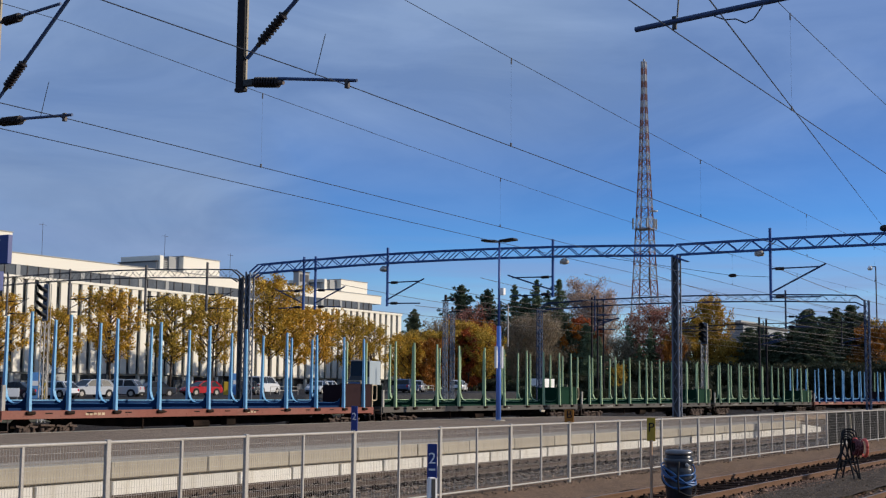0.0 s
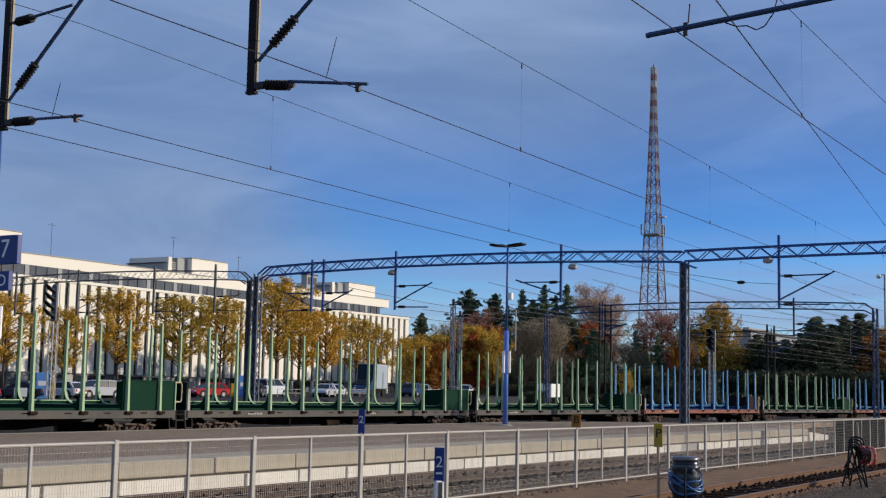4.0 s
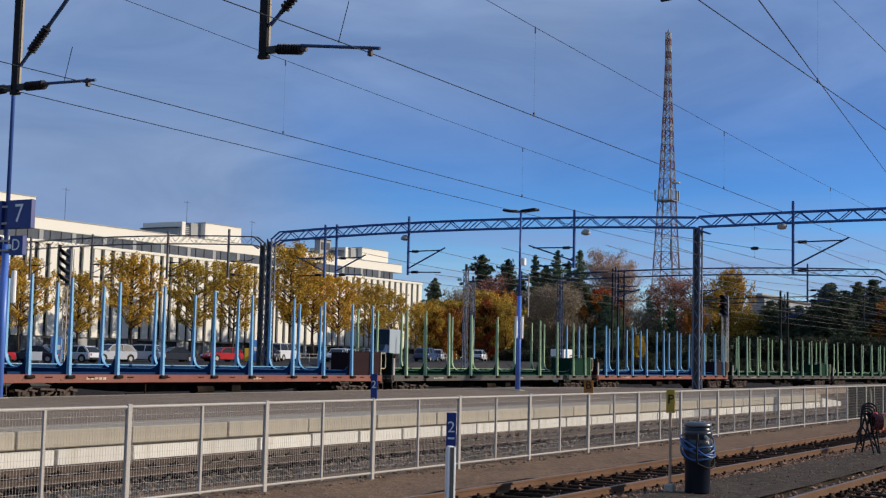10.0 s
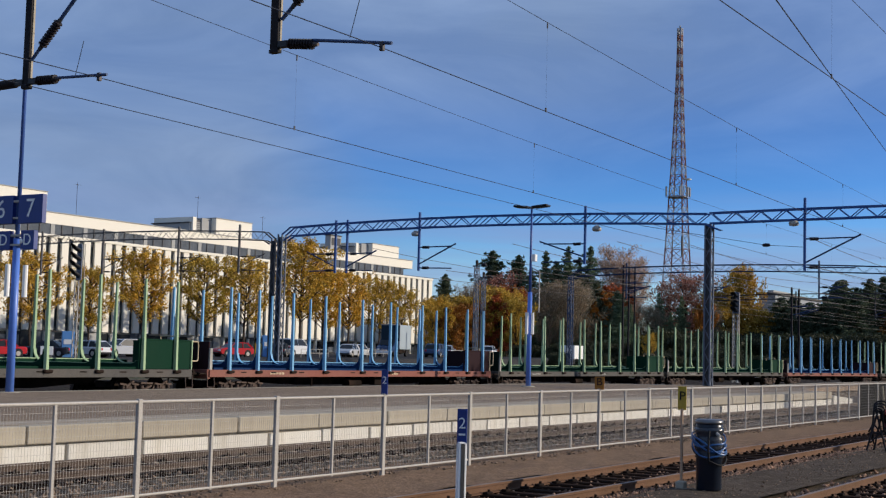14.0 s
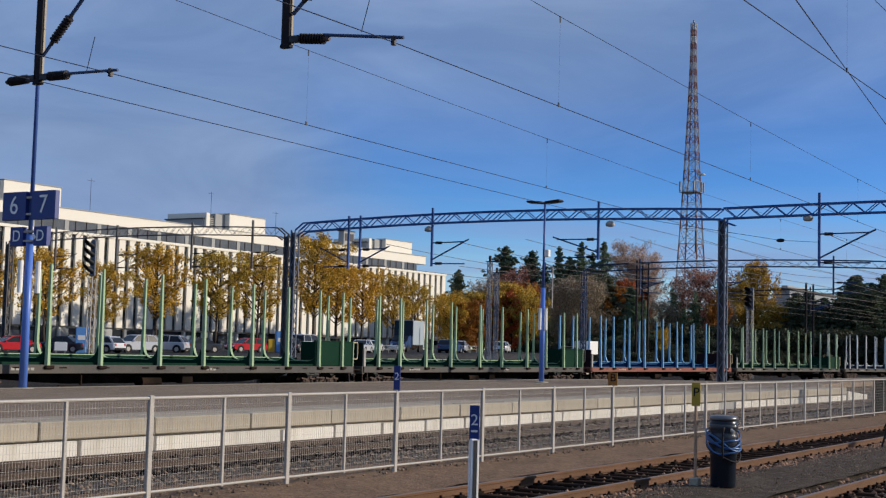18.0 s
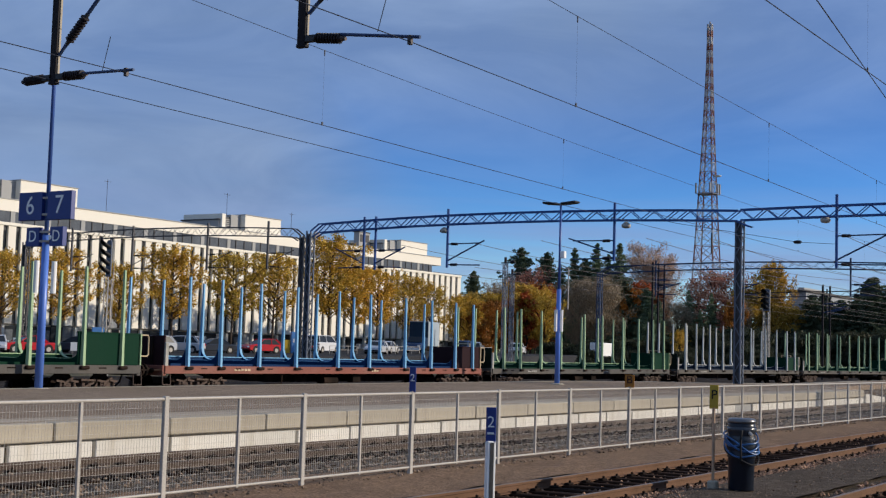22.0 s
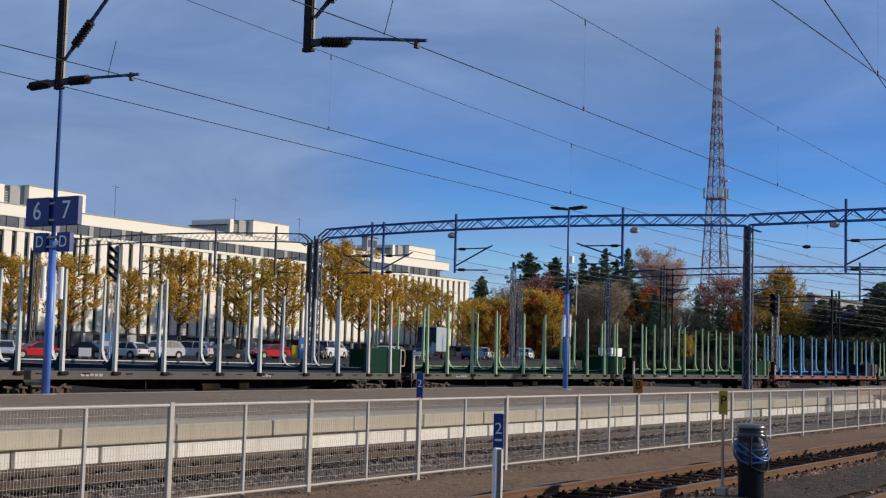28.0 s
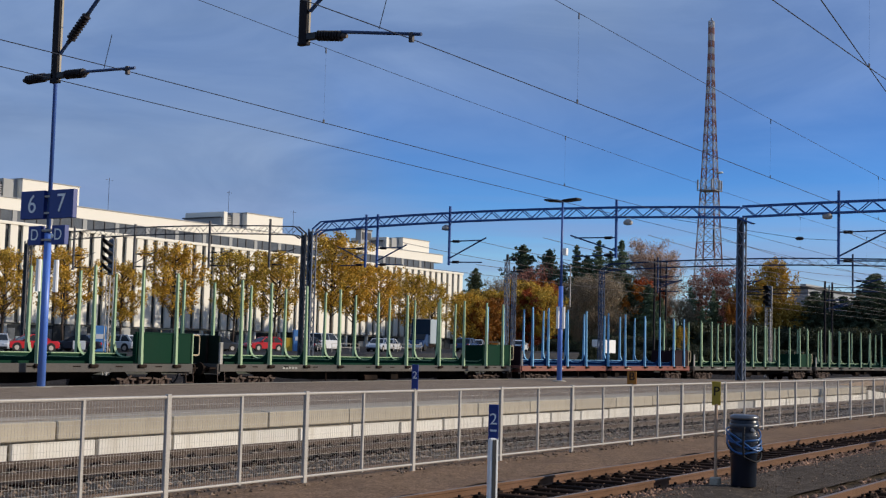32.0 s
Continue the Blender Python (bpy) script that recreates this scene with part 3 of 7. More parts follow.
def track(name, y, x0, x1, near, far, label, seed, tone=None):
    """Two rails on sleepers; the sleepers from near to far are pieces, the rest are joined."""
    t = thing(name, (0, 0, 0), label, "railway track", "", "structure")
    for dy in (-0.797, 0.797):
        r = part("rail", Shape().prism(rail_outline(y + dy), 0, x0, x1), tone or RAIL_RUST, t)
        part("rail_head", Shape().box(x0, y + dy - 0.031, -0.002, x1, y + dy + 0.031, 0.003), RAIL_TOP if not tone else tone, r, "worn rail head")
    me = Shape().box(-0.12, -1.3, -0.16, 0.12, 1.3, 0.0, 0.02).mesh("sleeper", SLEEPER)
    clip = Shape()
    for dy in (-0.797, 0.797):
        for s in (-1, 1):
            clip.box(-0.09, dy + s * 0.11 - 0.05, 0.0, 0.09, dy + s * 0.11 + 0.05, 0.035, 0.01)
            clip.rod((0, dy + s * 0.13, 0.03), (0, dy + s * 0.13, 0.075), 0.022, n=6)
    clip_me = clip.mesh("fastening", UNDER)
    rest = Shape()
    rng = random.Random(seed)
    n = int((x1 - x0) / 0.61)
    for i in range(n):
        x = x0 + 0.3 + i * 0.61
        at = pose(x, y + rng.uniform(-0.04, 0.04), -0.145 + rng.uniform(-0.008, 0.008), 0, 0, rng.uniform(-1.2, 1.2))
        if near <= x <= far:
            s = part("sleeper", me, None, t, at=at)
            part("fastening", clip_me, None, s)
        else:
            rest.box(-0.12, -1.3, -0.16, 0.12, 1.3, 0.0, 0.0, at)
    tagged(part("sleepers_beyond", rest, SLEEPER, t), kind="stuff")
    return t


track("track_1", 5.25, -20, 190, 16, 40, "rusty railway track in gravel beside the near platform", 1)
track("track_2", 9.77, -20, 190, 12, 66, "rusty railway track on dark timber sleepers", 2)
track("track_3", 17.3, -20, 190, 14, 60, "railway track between the fence and the platform", 3, RAIL_DARK)
stones("ballast", 11000, 11, 66, 8.35, 11.15, -0.195, 0.036, "loose rusty pale ballast stones around the sleepers", 4, STONE_BROWN)
stones("ballast", 4500, 14, 70, 4.0, 6.8, -0.165, 0.05, "loose rusty ballast stones by the near track", 5, STONE_BROWN)
stones("ballast", 14000, 12, 80, 14.1, 19.0, -0.175, 0.042, "loose grey ballast stones below the platform", 6)
stones("ballast", 8000, 12, 60, 8.2, 8.85, -0.14, 0.04, "pale stones along the near rail", 9, STONE_BROWN)
stones("loose_pebbles", 1600, 14, 55, 6.8, 8.5, -0.105, 0.022, "small pebbles on the dark gravel strip", 7)
stones("loose_pebbles", 1800, 12, 60, 12.75, 13.7, -0.07, 0.032, "small stones along the foot of the fence", 8)


def rise(x):
    """How much higher the far track and the platform edge beside it lie towards the west."""
    return 0.003 * max(0.0, 55 - max(x, 0))


def train_track():
    """The far track, on which the timber train runs, a little askew to the others and bending at its far end."""
    t = thing("track_4", (0, 0, 0), "railway track beyond the platform under the train", "railway track", "", "structure")
    xs = [-80 + 8 * i for i in range(36)]
    for dy in (-0.797, 0.797):
        r = Shape()
        for a, b in zip(xs, xs[1:]):
            p, q = Vector((a, train_y(a) + dy, rise(a) - 0.08)), Vector((b, train_y(b) + dy, rise(b) - 0.08))
            r.bar(p, q, 0.07, 0.14)
            r.bar(p - Vector((0, 0, 0.06)), q - Vector((0, 0, 0.06)), 0.14, 0.03)
        part("rail", r, RAIL_RUST, t)
    rest = Shape()
    for i in range(int(280 / 0.61)):
        x = -80 + i * 0.61
        y = train_y(x)
        rest.box(x - 0.12, y - 1.3, rise(x) - 0.3, x + 0.12, y + 1.3, rise(x) - 0.15)
    tagged(part("sleepers", rest, SLEEPER, t), kind="stuff")


train_track()

EDGE = 19.2
TOP = 0.55


def top_z(x, y):
    """Height of the platform surface, level but for its far edge, which follows the far track."""
    return TOP - 0.004 + (0.5 * rise(x) if y > EDGE + 8 else 0.0)


def platform():
    """The island platform: asphalt top, coping beams and pale panels along its near edge, ending in a short ramp."""
    p = thing("platform_1", (0, 0, 0), "wide asphalt island platform with a concrete edge", "platform", "", "structure")
    near = [(-40.0, EDGE), (0, EDGE), (20, EDGE), (35, EDGE), (50, EDGE), (71.0, EDGE), (72.2, EDGE + 0.04), (72.42, EDGE + 0.5), (74.0, EDGE + 2.2), (88, 23.6), (140, 25.2)]
    far = [(140, 28.4), (104, 28.3), (85, 26.9), (76.8, 28.3), (73.3, 31.4), (66, 33.4)] + [(x, train_y(x) - 1.75) for x in (50, 35, 20, 0, -40)]
    out = near + far
    rim = [(x, y + (0.25 if i < len(near) else -0.25)) for i, (x, y) in enumerate(out)]
    n = len(rim)
    base, top = [(x, y, -0.3) for x, y in rim], [(x, y, top_z(x, y)) for x, y in rim]
    sides = [(i, (i + 1) % n, n + (i + 1) % n, n + i) for i in range(n)]
    strips = [(n + i, n + i + 1, 2 * n - 2 - i, 2 * n - 1 - i) for i in range(4)]
    part("surface", Shape().add(base + top, sides + strips + [tuple(range(n + 4, 2 * n - 4))]), ASPHALT, p)
    beam = Shape().box(0, 0, -0.05, 2.96, 0.42, 0.29, 0.018).mesh("coping_beam", CONC)
    panel = Shape().box(0, 0, 0, 1.95, 0.10, 0.42, 0.012).mesh("edge_panel", CONC_PALE)
    back = Shape().box(-40, EDGE + 0.16, -0.3, 70.9, EDGE + 0.3, TOP - 0.05)
    part("retaining_wall", back, CONC, p)
    rng = random.Random(5)
    x = -10.0
    while x < 68.5:
        part("coping_beam", beam, None, p, at=pose(x + rng.uniform(0, 0.02), EDGE + rng.uniform(-0.012, 0.012), TOP - 0.29 + rng.uniform(-0.006, 0.006)))
        x += 3.0
    x = -10.5
    while x < 70.5:
        if not 51 < x < 53:
            part("edge_panel", panel, None, p, at=pose(x, EDGE + 0.03 + rng.uniform(-0.012, 0.012), -0.265 + rng.uniform(-0.012, 0.012), rng.uniform(-0.5, 0.5)))
        x += 2.04
    part("edge_panel", Shape().box(0, 0.12, 0, 3.9, 0.15, 0.42), FIN_GREY, p, "grey recessed panel", at=(51.3, EDGE, -0.265))
    # the rounded corner and the low edge beyond it
    for k, ((xa, ya), (xb, yb)) in enumerate(zip(near[5:], near[6:])):
        d = math.hypot(xb - xa, yb - ya)
        a = math.degrees(math.atan2(yb - ya, xb - xa))
        part("coping_beam", Shape().box(0, 0, -0.05, d - 0.03, 0.42, 0.29, 0.018), CONC if k < 3 else ASPHALT, p, at=pose(xa, ya, TOP - 0.29, 0, 0, a))
        part("edge_panel", Shape().box(0, 0.03, 0, d - 0.03, 0.13, 0.42, 0.012), CONC_PALE if k < 3 else GRAVEL_DARK, p, at=pose(xa, ya, -0.265, 0, 0, a))
    part("ramp", Shape().prism([(72.45, -0.3), (72.45, 0.36), (76.4, 0.12), (76.4, -0.3)], 1, EDGE + 0.02, EDGE + 2.0), CONC_PALE, p, "pale concrete ramp at the platform end")
    rng = random.Random(9)
    x = -10.0
    while x < 69:
        w = 1.15 + rng.uniform(-0.12, 0.12)
        part("edge_slab", Shape().box(0, 0, -0.03, 2.97, w, 0.004, 0.003), EDGE_SLAB, p, at=pose(x, EDGE + 0.425, TOP - 0.003))
        x += 3.0
    line = Shape()
    for (xa, ya), (xb, yb) in zip(far, far[1:]):
        line.bar((xa, ya, top_z(xa, ya) - 0.127), (xb, yb, top_z(xb, yb) - 0.127), 0.5, 0.26)
    part("far_coping", line, CONC, p)
    worn = Shape()
    for k in range(5):
        y = EDGE + 1.1 + 1.9 * k + 0.3 * math.sin(k * 5)
        worn.box(-10 + 3 * k, y, TOP - 0.014, 50 + 4 * k, y + 0.05, TOP - 0.001)
    part("asphalt_joint", worn, GRAVEL_DARK, p, "dark tar joints in the asphalt")


platform()
solid("platform_2", Shape().box(-40, -6, -0.3, 60, 3.45, TOP, 0.02), ASPHALT, "asphalt of the near platform", "platform", "", "structure")


# ---- fence ----
FENCE_Y, FENCE_TOP, BAY = 13.05, 1.33, 3.03


def fence():
    post = Shape().box(-0.045, -0.03, -0.09, 0.045, 0.03, FENCE_TOP + 0.02, 0.008).mesh("fence_post", GALV)
    thin = Shape().box(-0.024, -0.02, 0.0, 0.024, 0.02, FENCE_TOP - 0.02, 0.005).mesh("middle_post", GALV)
    top = Shape().rod((0.045, 0, FENCE_TOP - 0.02), (BAY - 0.045, 0, FENCE_TOP - 0.02), 0.024, n=8).mesh("top_rail", GALV)
    low = Shape().rod((0.045, 0, 0.03), (BAY - 0.045, 0, 0.03), 0.02, n=8).mesh("bottom_rail", GALV)

    def grid(step, r):
        s = Shape()
        n = int(BAY / step)
        for i in range(1, n):
            s.bar((i * BAY / n, 0.008, 0.04), (i * BAY / n, 0.008, FENCE_TOP - 0.03), r)
        for j in range(1, 12):
            z = 0.04 + j * (FENCE_TOP - 0.07) / 12
            s.bar((0.04, 0.004, z), (BAY - 0.04, 0.004, z), r * 1.1)
        return s.mesh("wire_mesh", GALV if r < 0.005 else MESH_DARK)

    open_mesh, dense = grid(0.05, 0.003), grid(0.04, 0.010)
    t = None
    for i in range(-3, 26):
        x = 13.5 + i * BAY
        closed = i >= 13
        f = thing("fence", (x, FENCE_Y, 0), "galvanised steel fence panel with wire mesh beside the track" if not closed else "dense grey mesh fence panel beside the track", "fence", "fence along the track")
        part("fence_post", post, None, f)
        part("middle_post", thin, None, f, at=(BAY / 2, 0, 0))
        part("top_rail", top, None, f)
        part("bottom_rail", low, None, f)
        part("wire_mesh", dense if closed else open_mesh, None, f)


fence()


def plate(name, at, w, h, d, face, text, size, ink, label, category, turn=0.0, stem=None, rim=None):
    """A small upright sign: a plate with a figure on its camera side, perhaps on a stem."""
    s = thing(name, at, label, category)
    z = 0.0
    if stem:
        z = stem[0]
        stem[1](s)
    m = pose(0, 0, z + h / 2, 0, 0, turn)
    pl = part("plate", Shape().box(-w / 2, -d / 2, -h / 2, w / 2, d / 2, h / 2, 0.004), face, s, at=m)
    if text:
        letter(text, size, ink, pl, pose(0, -d / 2 - 0.004, 0.03, 90, 0, 0))
    return s, pl


# track sign on the fence: a dark blue plate with a 2
s, pl = plate("track_sign", (13.5 + 2 * BAY, FENCE_Y, FENCE_TOP), 0.115, 0.44, 0.03, SIGN_BLUE, "2", 0.18, SIGN_WHITE, "small dark blue track number sign on a fence post", "sign", -72)
# ochre letter sign on the fence
s, pl = plate("stop_board", (13.5 + 5 * BAY, FENCE_Y, FENCE_TOP), 0.22, 0.3, 0.03, SIGN_OCHRE, "B", 0.26, INK, "faded orange board with a black B on the fence", "sign", -72)


def white_post(s):
    part("post", Shape().box(-0.056, -0.04, -0.25, 0.056, 0.04, 1.02, 0.01), SIGN_WHITE, s, "white steel channel post", at=pose(0, 0, 0, 0, 0, -35))
    part("post_groove", Shape().box(-0.025, -0.046, -0.2, 0.025, -0.039, 1.0), STEEL_DARK, s, at=pose(0, 0, 0, 0, 0, -35))


s, pl = plate("track_sign", (14.0, 8.19, 0.0), 0.12, 0.42, 0.04, SIGN_BLUE, "2", 0.19, SIGN_WHITE, "blue track number sign on a white post in the gravel", "sign", -62, (1.0, white_post))
part("underline", Shape().box(-0.04, -0.004, -0.012, 0.04, 0.0, 0.012), SIGN_WHITE, pl, at=(0, -0.026, -0.10))


def thin_post(s):
    part("post", Shape().rod((0, 0, -0.1), (0, 0, 1.3), 0.027, n=8), ROD_WOOD, s, "thin pale timber rod")
    part("foot", Shape().box(-0.08, -0.08, -0.12, 0.08, 0.08, 0.08, 0.02), CONC, s, "small concrete foot block")


s, pl = plate("stop_board", (21.6, 8.29, -0.05), 0.145, 0.4, 0.03, SIGN_YELLOW, "P", 0.22, INK, "narrow yellow board with a black P on a thin post", "sign", -62, (1.28, thin_post))


def litter_bin():
    b = thing("litter_bin", (21.74, 7.85, -0.1), "dark blue barrel with a shiny lid and blue hose round it", "bin")
    body = part("barrel", Shape().lathe([(0.215, 0.0), (0.225, 0.02), (0.235, 0.5), (0.25, 0.53), (0.25, 0.56), (0.235, 0.6), (0.238, 0.9), (0.245, 0.95), (0.24, 1.0), (0.215, 1.03)], 28),
                mat("dark_blue_plastic", (0.008, 0.013, 0.024), 0.28, 0.0, 0.2, 6, 50, 0.05, spec=0.35), b, smooth=True)
    part("lid", Shape().lathe([(0.238, 1.02), (0.25, 1.03), (0.25, 1.065), (0.21, 1.09), (0.05, 1.095)], 28), mat("shiny_lid", (0.17, 0.165, 0.165), 0.3, 0.6, 0.1, 6, 50, 0.02), b, "shiny metal lid", smooth=True)
    bag = mat("grey_bag_plastic", (0.035, 0.04, 0.05), 0.2, 0.0, 0.25, 12, 40, 0.3)
    prof = []
    for k in range(12):
        z = 0.5 + 0.042 * k
        prof.append((0.252 + 0.012 * math.sin(k * 2.1) + 0.01 * math.sin(k * 5.3), z))
    part("liner", Shape().lathe(prof, 26), bag, b, "crumpled grey plastic liner", smooth=True)
    hose_blue = mat("blue_hose", (0.022, 0.10, 0.27), 0.35, 0.0, 0.15, 6, 50, 0.02)
    for k, (z, tilt, ph, r) in enumerate([(0.74, 0.13, 0.3, 0.30), (0.70, 0.12, 0.8, 0.305), (0.66, 0.15, 0.1, 0.30), (0.78, 0.10, -0.3, 0.29), (0.58, 0.17, 0.5, 0.30), (0.72, 0.16, 1.1, 0.31)]):
        pts = []
        for i in range(29):
            a = 2 * math.pi * i / 28
            pts.append((r * math.cos(a), r * math.sin(a), z + tilt * math.cos(a - ph - 0.5) + 0.02 * math.sin(3 * a + k)))
        part("hose_loop", Shape().tube(pts, 0.015, 8), hose_blue if k != 4 else RUBBER, b, "loop of blue hose", smooth=True)
    pts = [(-0.27 - 0.05 * math.sin(math.pi * i / 12), -0.1, 0.92 - 0.5 * i / 12) for i in range(13)]
    part("hose_end", Shape().tube(pts, 0.02, 8), RUBBER, b, "hanging black hose end", smooth=True)
    part("tap", Shape().rod((-0.16, -0.2, 0.88), (-0.19, -0.27, 0.84), 0.03, n=8), GALV, b, "small metal tap")
    return b


b = litter_bin()
b.scale = (0.94, 0.94, 1.09)


def hose_stand():
    """A black tube trestle with dark hoses arched over it and a coil of red hose on one side."""
    s = thing("hose_stand", pose(34.9, 8.1, -0.1, 0, 0, -77), "black tubular stand with dark hoses and a red coil", "hose stand")
    for x, y, tx in ((-0.34, -0.2, -0.02), (0.2, -0.22, -0.08), (-0.14, 0.3, 0.1), (0.32, 0.28, 0.02), (0.36, -0.1, 0.2)):
        part("leg", Shape().rod((x, y, 0), (tx, y * 0.3, 1.12), 0.028, n=8), RUBBER, s)
    part("top_bar", Shape().rod((-0.12, 0, 1.08), (0.36, 0, 1.1), 0.028, n=8), RUBBER, s)
    part("brace", Shape().rod((-0.2, -0.1, 0.5), (0.26, -0.1, 0.46), 0.022, n=8), RUBBER, s)
    part("brace", Shape().rod((-0.24, -0.14, 0.22), (0.24, -0.14, 0.7), 0.022, n=8), RUBBER, s)
    part("brace", Shape().rod((0.24, -0.12, 0.2), (-0.12, -0.12, 0.72), 0.022, n=8), RUBBER, s)
    part("mast", Shape().rod((0.16, 0.12, 0.9), (0.10, 0.12, 1.78), 0.026, n=8), YELLOW_RAIL, s, "short pale upright rod")
    for k in range(4):
        w = 0.13 + 0.025 * k
        cx = -0.02 + 0.03 * k
        pts = [(cx + w * math.cos(a), -0.09 + 0.05 * k, 1.06 + 0.05 * k + w * 0.8 * math.sin(a)) for a in [math.pi * i / 12 for i in range(13)]]
        pts = [(cx + w + 0.02, pts[0][1], 0.52 + 0.06 * k)] + pts + [(cx - w - 0.02, pts[-1][1], 0.75), (cx - w - 0.05 * k, pts[-1][1], 0.2 + 0.1 * k)]
        part("hose", Shape().tube(pts, 0.024, 8), RUBBER, s, "thick black hose", smooth=True)
    wine = mat("dark_red_hose", (0.11, 0.018, 0.02), 0.45, 0.0, 0.2, 6, 50, 0.02)
    for k in range(5):
        r = 0.17 + 0.012 * (k % 3)
        pts = [(0.20 + 0.045 * k + 0.4 * r * math.cos(a), -0.16 - r * math.cos(a) * 0.9, 0.87 + 0.02 * math.sin(k * 2.0) + r * 1.15 * math.sin(a)) for a in [2 * math.pi * i / 24 for i in range(25)]]
        part("dark_coil", Shape().tube(pts, 0.026, 8), wine, s, "loop of dark red hose", smooth=True)
    red = mat("red_hose", (0.75, 0.11, 0.075), 0.4, 0.0, 0.15, 6, 50, 0.02)
    for k in range(3):
        pts = [(0.47 + 0.015 * k + 0.09 * math.cos(a), -0.12 - 0.2 * math.cos(a), 0.86 + (0.225 + 0.012 * k) * math.sin(a)) for a in [2 * math.pi * i / 24 for i in range(25)]]
        part("red_coil", Shape().tube(pts, 0.024, 8), red, s, "loop of red hose", smooth=True)
    s.scale = (0.88, 0.88, 0.92)
    part("valve", Shape().lathe([(0.05, 1.0), (0.08, 1.02), (0.08, 1.1), (0.04, 1.14)], 12, (0.24, -0.06, 0)), red, s, "red valve body")


hose_stand()


# ---- platform lamps and signs ----
def lamp_post(at, tall, head, label):
    p = thing("lamp_post", at, label, "lamp post", "blue posts on the platform")
    part("base_plate", Shape().lathe([(0.34, -0.06), (0.34, 0.03), (0.26, 0.06)], 16), CONC, p, "concrete base ring")
    part("post", Shape().rod((0, 0, -0.12), (0, 0, 4.6), 0.125, 0.11, 14), POLE_BLUE, p, smooth=True)
    part("upper_post", Shape().rod((0, 0, 4.6), (0, 0, tall), 0.065, 0.05, 12), POLE_DARK, p, smooth=True)
    if head:
        for s in (-1, 1):
            h = part("lamp_head", Shape().box(-0.28, 0.1, -0.05, 0.28, 0.9, 0.05, 0.03), INK, p, "flat dark lamp head", at=pose(0, 0, tall, 5, 0, 0 if s > 0 else 180))
            part("diffuser", Shape().box(-0.22, 0.2, -0.062, 0.22, 0.84, -0.052), DARK_GLASS, h)
        part("bracket", Shape().rod((0, -0.2, tall), (0, 0.2, tall), 0.05, n=8), STEEL_DARK, p)
    return p


p = lamp_post((57.4, 29.93, TOP), 8.75, True, "tall blue lamp post with a flat double head on the platform")
for dx, dy in ((0.0, -0.17), (-0.28, 0.0)):
    part("light_tube", Shape().rod((dx, dy, 2.55), (dx, dy, 3.6), 0.075, n=10), SIGN_WHITE, p, "white tube on the post")
part("junction_box", Shape().box(-0.12, -0.3, 6.1, 0.12, -0.08, 6.45, 0.02), SIGN_WHITE, p, "small white box")
part("conduit", Shape().path([(0, -0.5, 3.6), (0, -0.5, 5.6), (0, -0.15, 5.75)], 0.03), GALV, p)

p = lamp_post((27.0, 31.3, TOP), 16.0, False, "tall blue post with platform signs")
for y0, y1, z0, z1, text, size in ((0.1, 1.12, 5.03, 5.88, "6", 0.78), (-1.16, -0.14, 5.03, 5.88, "7", 0.78), (0.16, 0.72, 4.25, 4.82, "D", 0.48), (-0.86, -0.3, 4.25, 4.82, "D", 0.48)):
    b = part("sign_box", Shape().box(-0.14, y0, z0, 0.03, y1, z1, 0.01), SIGN_BLUE, p, "dark blue sign box with a white " + text)
    letter(text, size, SIGN_WHITE, b, pose(-0.146, (y0 + y1) / 2, (z0 + z1) / 2, 90, 0, -90), "letter")
for z in (5.2, 5.7, 4.4, 4.68):
    part("clamp", Shape().box(-0.12, -0.25, z - 0.03, 0.12, 0.16, z + 0.03), GALV, p)
part("cctv_globe", Shape().lathe([(0.02, 0), (0.1, 0.04), (0.12, 0.12), (0.08, 0.2), (0.02, 0.22)], 12, (-0.05, -0.33, 4.4)), SIGN_WHITE, p, "small white globe", smooth=True)
for dx, dy in ((0.0, -0.42), (-0.38, -0.1)):
    part("light_tube", Shape().rod((dx, dy, 2.85), (dx, dy, 3.8), 0.08, n=10), SIGN_WHITE, p, "white tube on the post")


# ---- overhead line ----
def lattice(s, p, q, w, h, step, chord=0.09, web=0.05, flip=0):
    """A flat-sided truss from p to q: four chords and zigzag webs."""
    p, q = Vector(p), Vector(q)
    d = q - p
    n = max(2, round(d.length / step))
    side = d.cross(Vector((0, 0, 1)))
    side = side.normalized() if side.length > 1e-3 else Vector((1, 0, 0))
    up = side.cross(d).normalized()
    c = [side * (a * w / 2) + up * (b * h / 2) for a, b in ((-1, -1), (1, -1), (1, 1), (-1, 1))]
    for k in c:
        s.bar(p + k, q + k, chord)
    for a, b in ((0, 3), (1, 2)) if not flip else ((0, 3), (1, 2), (0, 1), (2, 3)):
        for i in range(n):
            e0, e1 = p + d * (i / n), p + d * ((i + 1) / n)
            if i % 2:
                s.bar(e0 + c[a], e1 + c[b], web)
            else:
                s.bar(e0 + c[b], e1 + c[a], web)
    return s


